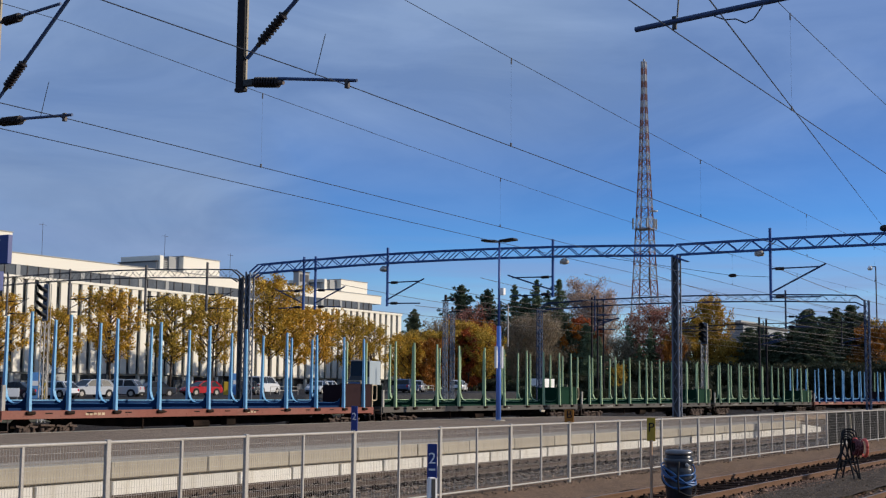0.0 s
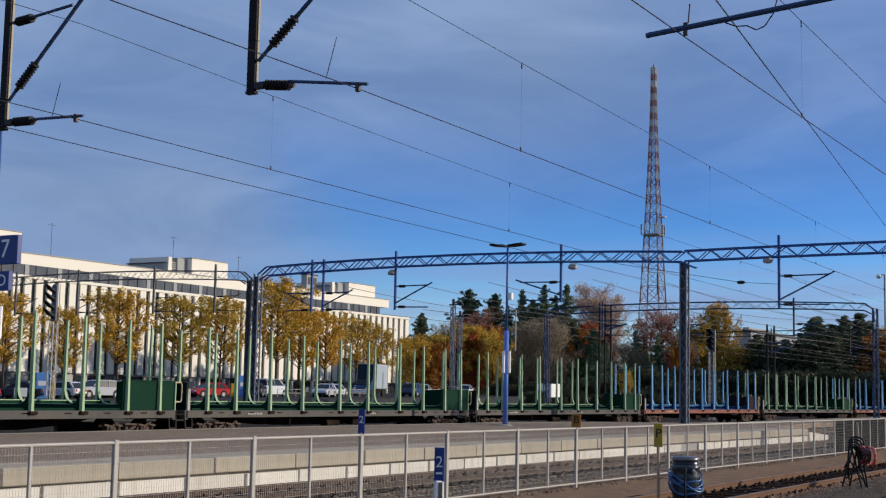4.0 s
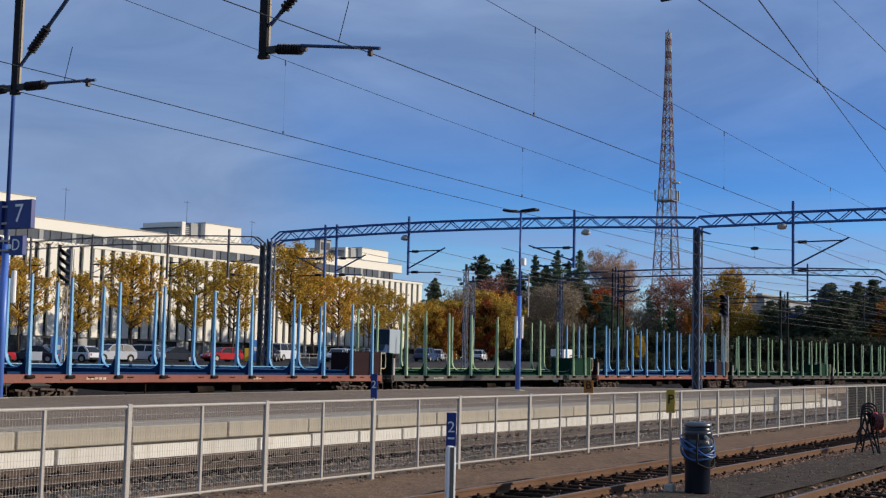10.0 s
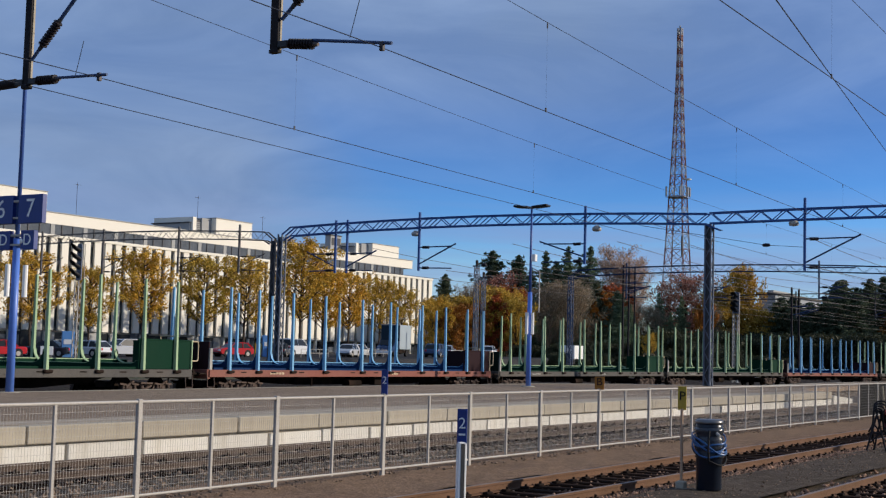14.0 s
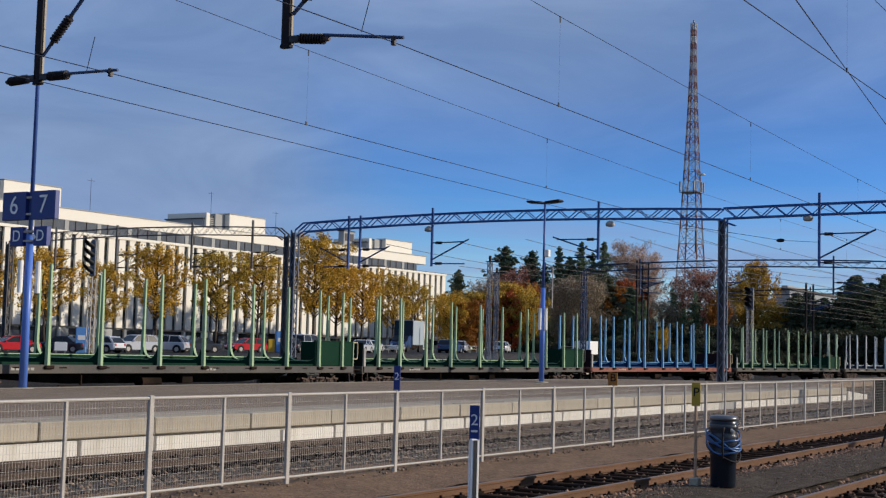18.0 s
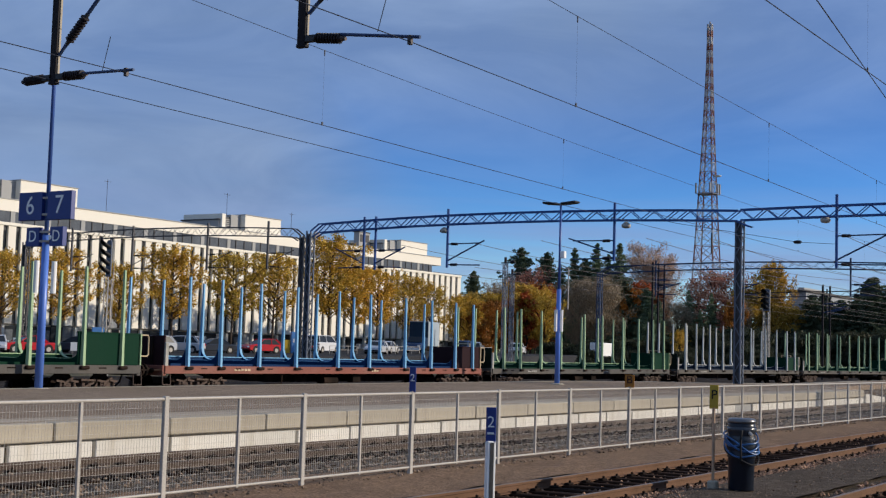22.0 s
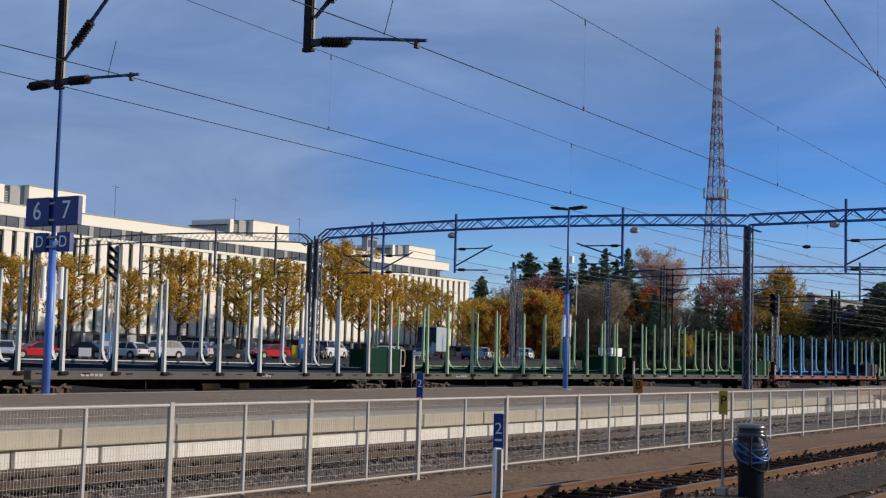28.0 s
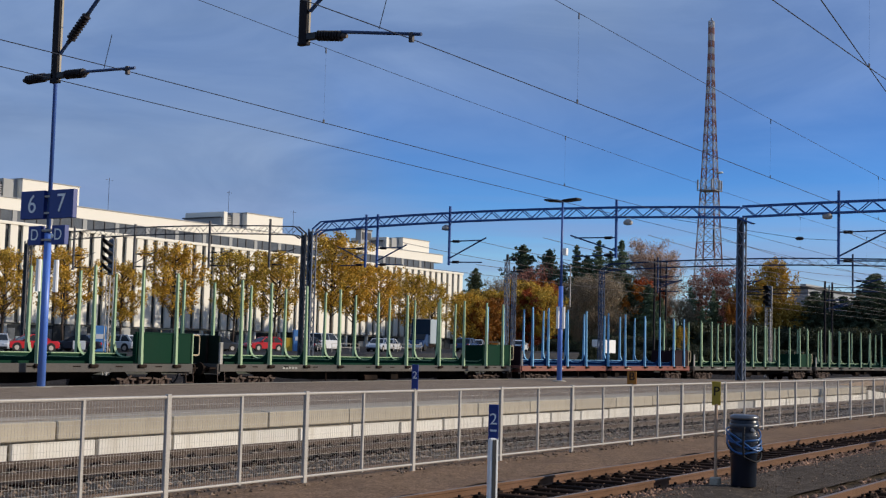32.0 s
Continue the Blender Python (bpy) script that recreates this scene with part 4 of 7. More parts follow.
def portal(x, y0, y1, z, label, posts=(True, True), rise=0.35, base=(0.0, 0.0), tone=None, square=(False, False)):
    """A gantry across the tracks: two lattice posts and a slightly cambered truss beam with rounded ends."""
    tone = tone or BLUE_STEEL
    g = thing("gantry", (x, y0, 0), label, "gantry", "gantries over the tracks")
    w = y1 - y0
    top = Shape()
    n = 8
    e0, e1 = (0.05 if square[0] else 0.9), (0.05 if square[1] else 0.9)
    knots = [(0, e0 + (w - e0 - e1) * i / n, z - 0.34 + rise * (1 - (2 * i / n - 1) ** 2)) for i in range(n + 1)]
    for a, b in zip(knots, knots[1:]):
        lattice(top, a, b, 0.5, 0.62, 0.75, 0.09 if y0 < 60 else 0.05, 0.05 if x < 100 and y0 < 60 else 0.022)
    part("beam", top, tone, g)
    for k, (y, on) in enumerate(((0.0, posts[0]), (w, posts[1]))):
        if not on:
            continue
        s = 1 if k == 0 else -1
        for h0, h1 in (((0, y + s * 0.9, z - 0.03), (0, y + s * 0.15, z - 0.55)), ((0, y + s * 0.9, z - 0.66), (0, y + s * 0.35, z - 0.95))):
            for dx in (-0.25, 0.25):
                if not square[k]:
                    part("corner", Shape().bar((dx, h0[1], h0[2]), (dx, h1[1], h1[2]), 0.09), tone, g)
        if square[k]:
            bend = Shape().prism([(y - 0.75, z - 1.0), (y + 0.15, z - 0.66), (y + 0.15, z - 0.72), (y - 0.6, z - 1.05)], 0, -0.3, 0.3)
            part("corner", bend, tone, g)
        po = Shape()
        lattice(po, (0, y, base[k]), (0, y, z - 0.5 if not square[k] else z - 0.62), 0.46, 0.36, 0.7, 0.085, 0.045, 1)
        part("post", po, POST_STEEL if tone is BLUE_STEEL else tone, g)
        if x < 100:
            part("post_web", Shape().box(-0.2, y - 0.14, base[k], -0.16, y + 0.14, z - 0.7), STEEL_DARK, g)
        part("footing", Shape().box(-0.5, y - 0.45, base[k] - 0.3, 0.5, y + 0.45, base[k] + 0.08, 0.03), CONC, g)
    return g


def dropper(g, y, z_top, z_low, sides=(-1,), tone=None, reach=2.2, thick=1.0):
    """A hanging mast under a gantry beam with its bracket arms, as parts of the gantry."""
    tone = tone or BLUE_STEEL
    m = part("drop_mast", Shape().box(-0.07, -0.07, z_low, 0.07, 0.07, z_top, 0.01), tone, g, at=(0, y, 0))
    for s in sides:
        for a, b, c, r in ((z_top - 2.4, reach, z_top - 2.36, 0.042), (z_low + 0.45, reach + 0.3, z_top - 2.2, 0.05), (z_low + 0.2, reach, z_low + 0.15, 0.042)):
            part("arm", Shape().rod((0, 0, a), (0, s * b, c), r * thick, n=6), TUBE if thick == 1 else tone, m)
        for z in (z_low + 0.2, z_top - 2.4):
            part("insulator", Shape().rod((0, s * 0.3, z), (0, s * 0.78, z - 0.01), 0.095 * thick, n=8), INSUL, m)
    return m


g = portal(76, 27.6, 60.0, 10.86, "blue lattice gantry across the tracks", base=(0.46, 0), square=(True, False))
dropper(g, 35.8 - 27.6, 11.6, 7.9, (1,), reach=2.9)
dropper(g, 48.2 - 27.6, 11.6, 7.6, reach=2.6)
dropper(g, 54.2 - 27.6, 11.25, 7.5)
dropper(g, 55.2 - 27.6, 11.25, 7.5, (1,))
g2 = portal(76, 2.5, 27.55, 10.9, "blue lattice gantry across the near tracks", posts=(True, False), rise=0.1, base=(0, 0), square=(False, True))
dropper(g2, 21.85 - 2.5, 11.6, 7.36, reach=2.9)
dropper(g2, 10.0 - 2.5, 11.6, 7.36)
part("end_ball", Shape().lathe([(0.02, -0.2), (0.2, -0.12), (0.24, 0.0), (0.2, 0.12), (0.02, 0.2)], 12, (0, 15.4 - 2.5, 11.25)), INSUL, g2, "round dark insulator", smooth=True)
g3 = portal(76, 60.6, 90.6, 10.6, "grey lattice gantry over the farther sidings", tone=SIDING_STEEL)
for y in (64, 70, 78, 85):
    dropper(g3, y - 60.6, 11.2, 7.6, tone=SIDING_STEEL, thick=0.6)
g4 = portal(120, 26.0, 58.0, 10.7, "slim blue lattice gantry farther along the tracks", base=(0.2, 0), tone=DULL_BLUE)
for y in (33.2, 44, 52):
    dropper(g4, y - 26, 11.3, 7.8, tone=DULL_BLUE)
g5 = portal(170, 24.0, 62.0, 10.6, "distant lattice gantry over the tracks", tone=STEEL_DARK)
for y in (30, 40, 50):
    dropper(g5, y - 24, 11.2, 7.8, tone=STEEL_DARK)
for k, y in enumerate((48.5, 35.0, 22.5)):
    for zz in (10.0,):
        part("floodlight", Shape().lathe([(0.1, 0.25), (0.28, 0.1), (0.3, 0.0), (0.26, -0.1), (0.1, -0.14)], 12, (0, y - (27.6 if y > 27 else 2.5), zz + 0.1)), GALV, g if y > 27 else g2, "grey floodlight under the beam", smooth=True)

NEAR_X = 14.6


def near_gantry():
    """The gantry overhead, from which the masts and bracket arms in front hang."""
    g = portal(NEAR_X, 0.2, 22.4, 10.9, "lattice gantry above the near tracks with hanging masts", base=(TOP, TOP))

    def insulator(m, p, q, name="insulator"):
        p, q = Vector(p), Vector(q)
        ribs = [(0.0, 0.045)]
        for i in range(9):
            c = (i + 0.5) / 9
            ribs += [(c - 0.045, 0.05), (c - 0.012, 0.078), (c + 0.022, 0.074), (c + 0.04, 0.05)]
        s = Shape().turned(p, q, ribs + [(1.0, 0.045)])
        part(name, s, INSUL, m, "dark ribbed insulator")
        e = (q - p).normalized()
        part("end_cap", Shape().rod(p - e * 0.07, p, 0.035, n=8), STEEL_DARK, m)
        part("end_cap", Shape().rod(q, q + e * 0.08, 0.04, 0.03, 8), STEEL_DARK, m)

    def mast(y, low, arms, drop, brown=MAST_BROWN):
        m = part("drop_mast", Shape().box(-0.04, -0.066, low, 0.04, 0.075, 11.2, 0.008), brown, g, "weathered steel drop mast", at=(0, y - 0.2, 0))
        # pale strip stands in for sun on the -y side of the dark mast
        part("flange", Shape().box(0.0, -0.08, low, 0.042, -0.067, 11.2, 0.003), CONC, m, "flange coloured pale for the sun on it")
        part("foot_plate", Shape().box(-0.045, -0.085, low - 0.03, 0.045, 0.085, low + 0.02, 0.005), MAST_BROWN, m)
        for s, length in arms:
            z = low + 0.085
            part("clevis", Shape().box(-0.04, s * 0.05 - 0.03, z - 0.05, 0.04, s * 0.25 + 0.03, z + 0.05, 0.01), STEEL_DARK, m)
            insulator(m, (0, s * 0.25, z), (0, s * 0.68, z - drop * 0.3))
            part("steady_arm", Shape().rod((0, s * 0.66, z + 0.01), (0, s * length, z - drop), 0.024, n=8), TUBE, m, "blue grey steady arm")
            if length < 1:
                continue
            part("wire_clamp", Shape().box(-0.03, s * (length - 0.16) - 0.03, z - drop - 0.09, 0.03, s * (length - 0.16) + 0.03, z - drop + 0.04, 0.005), STEEL_DARK, m)
            part("stay_wire", Shape().rod((0, s * (length - 0.70), z - 0.02), (0, s * (length - 0.54), z + 0.55), 0.006, n=5), STEEL_DARK, m)
            # raking strut up to the messenger wire
            a, b = Vector((0, s * 0.1, low + 0.45)), Vector((0, s * (length + 0.05), low + 2.15))
            d = (b - a)
            insulator(m, a + d * 0.12, a + d * 0.33, "strut_insulator")
            part("strut", Shape().rod(a, a + d * 0.14, 0.03, n=6).rod(a + d * 0.32, b, 0.032, n=8), TUBE, m, "raking tube strut")
            part("tie", Shape().rod((0, s * 0.1, low + 1.75), (0, s * (length - 0.35), low + 1.88), 0.025, n=6), TUBE, m, "upper tie tube")
            insulator(m, (0, s * 0.2, low + 1.755), (0, s * 0.55, low + 1.78), "tie_insulator")
        return m

    mast(11.79, 6.32, [(-1, 2.0)], 0.165)
    mast(16.91, 6.22, [(-1, 1.8), (1, 0.75)], 0.03)
    # the arm over the nearest track
    m = part("drop_mast", Shape().box(-0.045, -0.1, 6.2, 0.045, 0.1, 11.2, 0.008), MAST_BROWN, g, "weathered steel drop mast", at=(0, 2.2, 0))
    part("steady_arm", Shape().rod((0, 0.1, 6.68), (0, 3.36, 6.43), 0.034, n=10), TUBE, m, "long dark steady arm")
    part("wire_clamp", Shape().box(-0.02, 2.84, 6.37, 0.02, 2.89, 6.53, 0.005).rod((0, 2.83, 6.52), (0, 2.81, 6.75), 0.01, n=6), STEEL_DARK, m)
    part("bond_cable", Shape().tube([(0, 1.75, 6.7), (-0.02, 1.8, 6.5), (-0.03, 1.9, 6.36), (-0.02, 2.0, 6.33), (0, 2.12, 6.4), (0.01, 2.25, 6.41), (0, 2.38, 6.47)], 0.008, 6), WIRE, m)


near_gantry()


def wire(name, pts, label, r=0.0085, sag=0.0, tone=None):
    s = Shape()
    out = []
    for a, b in zip(pts, pts[1:]):
        a, b = Vector(a), Vector(b)
        n = 12 if sag else 1
        for i in range(n):
            u = i / n
            p = a + (b - a) * u
            p.z -= sag * 4 * u * (1 - u)
            out.append(p)
    out.append(Vector(pts[-1]))
    s.tube(out, r, 5)
    return solid(name, s, tone or WIRE, label, "wire", "overhead wires")


def line(y0, y1, z0, zm, label, first=True, messenger=True, xs=(-47, NEAR_X, 76, 120, 170, 240), shift=0.0):
    """A contact wire with its messenger wire above and droppers between."""
    ys = [y1, y0, y1, y0 + shift, y1 + shift, y0 + shift]
    w = wire("contact_wire", [(x, y, z0) for x, y in zip(xs, ys)], "copper contact wire above a track", 0.0075)
    if messenger:
        low = 0.35
        m = wire("messenger_wire", [(x, y, zm + low) for x, y in zip(xs, ys)], "messenger wire above a track", 0.0055, low)
        for k in range(len(xs) - 1):
            n = max(3, round((xs[k + 1] - xs[k]) / 9.8))
            for i in range(n):
                u = (i + 0.5) / n
                x, y = xs[k] + (xs[k + 1] - xs[k]) * u, ys[k] + (ys[k + 1] - ys[k]) * u
                zt = zm + low - low * 4 * u * (1 - u)
                part("dropper", Shape().rod((x, y, z0), (x, y, zt), 0.0012, n=4), WIRE, m)
                part("clip", Shape().box(x - 0.012, y - 0.008, zt - 0.10, x + 0.012, y + 0.008, zt + 0.01), WIRE, m)
                part("clip", Shape().box(x - 0.02, y - 0.008, z0 - 0.01, x + 0.02, y + 0.008, z0 + 0.06), WIRE, m)


line(5.28, 5.1, 6.36, 7.62, "near track")
line(9.97, 11.0, 6.2, 7.48, "second track")
line(15.28, 16.5, 6.24, 7.42, "third track")
wire("contact_wire", [(-47, 17.0, 6.25), (NEAR_X, 16.78, 6.22), (76, 18.3, 6.24), (170, 18.0, 6.3)], "copper contact wire above a track", 0.0075)
wire("anchor_wire", [(12.0, 4.56, 6.73), (15.8, 5.2, 7.0), (76, 15.4, 11.25)], "tension wire running to the gantry", 0.010)
for y, z in ((21.4, 6.3), (29.4, 6.3), (33.6, 6.4), (41, 6.4), (46, 6.3), (52, 6.3)):
    xs = (76, 120, 170, 260)
    wire("contact_wire", [(x, y - 0.01 * (x - 76), z + 1.3) for x in xs], "contact wire over the farther tracks", 0.018, 0, WIRE_LIT)
    wire("messenger_wire", [(x, y - 0.01 * (x - 76), z + 2.9) for x in xs], "messenger wire over the farther tracks", 0.018, 0.5, WIRE_LIT)

w = wire("cross_wire", [(75.8, 32.6, 10.4), (74.00, 30.85, 9.98), (74.00, 23.48, 8.71), (75.95, 21.9, 8.73)], "thin cross wire with an insulator", 0.014)
part("insulator", Shape().lathe([(0.03, -0.24), (0.09, -0.17), (0.11, 0.0), (0.09, 0.17), (0.03, 0.24)], 12), INSUL, w, "dark oval insulator", at=pose(74.00, 23.48, 8.71, 90, 0, 0), smooth=True)


# ---- the timber train ----
WAGON = 24.4
STAKES = (1.21, 4.16, 6.53, 8.845, 10.635)


def bolster_shapes():
    """A cross bolster with its two stakes: beam and gussets, a near and a far stake, the inner lining of the U."""
    arc = [(math.cos(a), math.sin(a)) for a in [math.pi / 2 * i / 6 for i in range(7)]]
    r = 0.42
    gusset = []
    for s in (-1, 1):
        o = [(s * 1.32, 1.2), (s * 1.32, 1.38 + r)] + [(s * (1.32 - r + r * c), 1.38 + r - r * d) for c, d in arc]
        o.append((s * (1.32 - r), 1.2))
        gusset.append(o)
    beam = Shape().box(-0.09, -1.32, 1.2, 0.09, 1.32, 1.38, 0.012)
    for o in gusset:
        beam.prism(o, 0, -0.085, 0.085)
    lining = Shape()
    for s in (-1, 1):
        pts = [(s * (1.32 - r + r * c), 1.385 + r - r * d) for c, d in arc]
        for (ya, za), (yb, zb) in zip(pts, pts[1:]):
            lining.bar((0, ya, za), (0, yb, zb), 0.13, 0.02)
    lining.bar((0, -0.9, 1.385), (0, 0.9, 1.385), 0.13, 0.02)

    def stake(s):
        q = Shape()
        lo, hi = 1.16, 4.3
        w0, w1, d0, d1 = 0.058, 0.036, 0.065, 0.036
        y = s * 1.40
        a = [(-w0, y - d0, lo), (w0, y - d0, lo), (w0, y + d0, lo), (-w0, y + d0, lo)]
        b = [(-w1, y - d1 - s * 0.02, hi), (w1, y - d1 - s * 0.02, hi), (w1, y + d1 - s * 0.02, hi), (-w1, y + d1 - s * 0.02, hi)]
        q.add(a + b, [(3, 2, 1, 0), (4, 5, 6, 7), (0, 1, 5, 4), (1, 2, 6, 5), (2, 3, 7, 6), (3, 0, 4, 7)])
        return q

    foot = Shape()
    for s in (-1, 1):
        foot.box(-0.19, s * 1.43 - 0.12, 1.06, 0.19, s * 1.43 + 0.12, 1.17, 0.03)
    return beam, lining, stake(-1), stake(1), foot


def bogie_shapes():
    side = Shape()
    for y in (-1.02, 1.02):
        side.prism([(-1.35, 0.42), (-1.2, 0.66), (-0.5, 0.62), (-0.35, 0.42), (0.35, 0.42), (0.5, 0.62), (1.2, 0.66), (1.35, 0.42), (1.0, 0.34), (0.4, 0.28), (-0.4, 0.28), (-1.0, 0.34)], 1, y - 0.06, y + 0.06)
        for x in (-0.9, 0.9):
            side.box(x - 0.17, y - 0.13, 0.33, x + 0.17, y + 0.13, 0.6, 0.03)
        for x in (-0.14, 0.14):
            side.rod((x, y - 0.02, 0.36), (x, y - 0.02, 0.62), 0.09, n=10)
    for y in (-1.12, 1.12):
        for x in (-1.2, -0.6, 0.62, 1.22):
            for z in (0.40, 0.47, 0.54, 0.61):
                side.rod((x, y, z), (x, y, z + 0.05), 0.065, n=8)
            side.bar((x - 0.2, y, 0.70), (x + 0.16, y, 0.66), 0.1, 0.06)
        for x in (-0.9, 0.9):
            side.rod((x, y - 0.05, 0.46), (x, y + 0.05, 0.46), 0.12, n=10)
            side.bar((x - 0.15, y, 0.6), (x + 0.25, y, 0.78), 0.05, 0.07)
        side.bar((-0.4, y, 0.40), (0.3, y, 0.62), 0.05, 0.06)
        side.bar((-0.3, y, 0.72), (0.35, y, 0.7), 0.08, 0.06)
    side.box(-0.2, -1.0, 0.45, 0.2, 1.0, 0.72, 0.03)
    wheel = Shape().lathe([(0.46, -0.07), (0.46, 0.05), (0.49, 0.07), (0.40, 0.075), (0.16, 0.03), (0.16, -0.09), (0.4, -0.075)], 24)
    axle = Shape().rod((0, -0.95, 0.46), (0, 0.95, 0.46), 0.075, n=10)
    return side, wheel, axle


def timber_wagon(colour):
    """One bogie flat wagon with ten pairs of stakes; its origin is the front coupling at rail height."""
    paint, stake_paint, frame_paint, box_paint, words = {
        "green": (GREEN_DARK, GREEN_STAKE, FRAME_GREY, GREEN_DARK, "empty timber wagon with pale green stakes on a grimy grey frame"),
        "blue": (BLUE_DARK, BLUE_STAKE, FRAME_RED, MAROON, "empty timber wagon with sky blue stakes on a brick red frame"),
        "grey": (SLATE, GREY_STAKE, FRAME_GREY, GREEN_DARK, "empty timber wagon with pale grey stakes on a grimy grey frame"),
    }[colour]
    w = thing("timber_wagon", (0, 0, 0), words, "freight wagon", "wagons of the timber train")
    L = WAGON
    mid = L / 2 + 0.06
    A, B = 0.42, L - 0.62
    # underframe
    sole = Shape()
    for y in (-1.36, 1.36):
        sole.box(A, y - 0.09, 0.92, B, y + 0.09, 1.19, 0.01)
        for k in range(14):
            x = 1.4 + k * 1.66
            sole.box(x - 0.06, y - 0.10, 1.0, x + 0.06, y + 0.10, 1.04)
    part("sole_bar", sole, frame_paint, w)
    part("deck", Shape().box(A, -1.27, 1.1, B, 1.27, 1.17), UNDER, w, "dark steel deck")
    marks = Shape()
    for k in range(11):
        x = 2.3 + k * 1.95
        marks.box(x, -1.458, 1.08, x + 0.34, -1.452, 1.12)
    part("tie_slot", marks, UNDER, w)
    belly = Shape()
    for y in (-0.45, 0.45):
        belly.prism([(3.2, 1.1), (L - 3.2, 1.1), (L - 5.0, 0.72), (L - 7.5, 0.56), (7.5, 0.56), (5.0, 0.72)], 1, y - 0.08, y + 0.08)
    part("centre_sill", belly, UNDER, w)
    gear = Shape()
    gear.rod((L / 2 - 1.6, -0.9, 0.62), (L / 2 - 0.6, -0.9, 0.62), 0.2, n=12)
    gear.box(L / 2 + 0.5, -1.1, 0.55, L / 2 + 1.1, -0.8, 0.9, 0.02)
    gear.bar((L / 2 - 2.6, -0.7, 0.82), (L / 2 + 2.4, -0.7, 0.7), 0.04)
    gear.bar((7.4, -1.25, 0.95), (7.4, -1.25, 0.52), 0.05)
    gear.bar((6.4, -1.25, 0.52), (7.4, -1.25, 0.52), 0.05)
    part("brake_gear", gear, UNDER, w)
    plate_marks = Shape()
    for x, n in ((4.2, 5), (13.6, 3)):
        for k in range(n):
            plate_marks.box(x + 0.2 * k, -1.457, 1.02, x + 0.2 * k + 0.14, -1.452, 1.1)
    part("stencil", plate_marks, STENCIL if colour != "blue" else YELLOW_RAIL, w, "row of pale stencilled bars")
    for x in (2.75, L - 2.75):
        side, wheel, axle = BOGIES
        b = part("bogie", side, None, w, "dusty bogie", at=(x, 0, 0))
        for dx in (-0.9, 0.9):
            part("axle", axle, None, b, at=(dx, 0, 0))
            for y, r in ((-0.8, 90), (0.8, -90)):
                part("wheel", wheel, None, b, at=pose(dx, y, 0.46, r))
    # low side boards in the body colour
    part("side_board", Shape().box(0.9, 1.19, 1.17, L - 1.0, 1.25, 1.47, 0.006), paint, w)
    part("board_cap", Shape().box(0.9, 1.17, 1.47, L - 1.0, 1.265, 1.5), stake_paint, w, "pale cap of the far side board")
    part("deck_edge", Shape().box(0.9, -1.25, 1.17, L - 1.0, -1.19, 1.27, 0.006), paint, w)
    beam, lining, near, far, foot = BOLSTERS[colour]
    for s in (-1, 1):
        for d in STAKES:
            at = (mid + s * d, 0, 0)
            u = part("bolster", beam, None, w, at=at)
            part("lining", lining, None, u)
            part("stake", near, None, w, "upright stake", at=at)
            part("stake", far, None, w, "upright stake", at=at)
            part("stake_foot", foot, None, w, at=at)
    # tall side plates and end wall at the rear
    x0, x1 = (L - 3.45, L - 0.55) if colour != "blue" else (L - 3.4, L - 0.62)
    for y in (-1.3,):
        pl = part("side_plate", Shape().box(x0, y - 0.03, 1.2, x1, y + 0.03, 2.2, 0.008), box_paint, w)
        part("plate_rim", Shape().box(x0 - 0.02, y - 0.045, 2.2, x1 + 0.02, y + 0.045, 2.245), box_paint if colour == "blue" else paint, pl)
    part("end_wall", Shape().box(x1 - 0.06, -1.27, 1.2, x1, 1.27, 2.2, 0.008), box_paint, w)
    front = part("front_wall", Shape().box(0.46, -1.32, 1.17, 0.54, 1.32, 2.22, 0.01), MAROON if colour == "blue" else NIGHT_GREEN, w, "dark end bulkhead")
    for y in (-0.8, 0.0, 0.8):
        part("stiffener", Shape().box(0.4, y - 0.05, 1.17, 0.46, y + 0.05, 2.18, 0.01), UNDER, front)
    part("corner_post", Shape().box(0.46, -1.4, 1.17, 0.62, -1.322, 1.98, 0.01), STENCIL, w, "weathered pale corner post")
    part("corner_post", Shape().box(x1 - 0.02, -1.385, 0.98, x1 + 0.04, -1.335, 2.24, 0.008), stake_paint if colour != "blue" else YELLOW_RAIL, w, "pale corner edging")
    for x in (A, B):
        part("headstock", Shape().box(x - 0.1, -1.4, 0.85, x + 0.1, 1.4, 1.2, 0.015), frame_paint, w)
        s = -1 if x < 2 else 1
        part("coupler", Shape().box(min(x, x + s * 0.6), -0.12, 0.86, max(x, x + s * 0.6), 0.12, 1.12, 0.02), UNDER, w)
        part("brake_hose", Shape().path([(x + s * 0.1, 0.35, 0.95), (x + s * 0.25, 0.35, 0.6), (x + s * 0.5, 0.3, 0.45), (x + s * 0.72, 0.25, 0.6)], 0.03), RUBBER, w)
        for y in (-0.95, 0.95):
            part("buffer", Shape().rod((x, y, 1.02), (x + s * 0.5, y, 1.02), 0.09, n=10).rod((x + s * 0.5, y, 1.02), (x + s * 0.58, y, 1.02), 0.22, n=14), UNDER, w)
        if s > 0:
            part("handrail", Shape().path([(x, -0.75, 2.18), (x, -0.75, 2.38), (x, 0.0, 2.38), (x, 0.0, 2.18)], 0.024), YELLOW_RAIL, w, "pale hoop over the end wall")
            part("handrail", Shape().path([(x + s * 0.05, -1.3, 1.2), (x + s * 0.05, -1.3, 2.2), (x + s * 0.5, -1.3, 2.2), (x + s * 0.54, -1.3, 2.12), (x + s * 0.54, -1.3, 1.56), (x + s * 0.48, -1.3, 1.5), (x + s * 0.05, -1.3, 1.5)], 0.026), YELLOW_RAIL, w, "pale looped handrail")
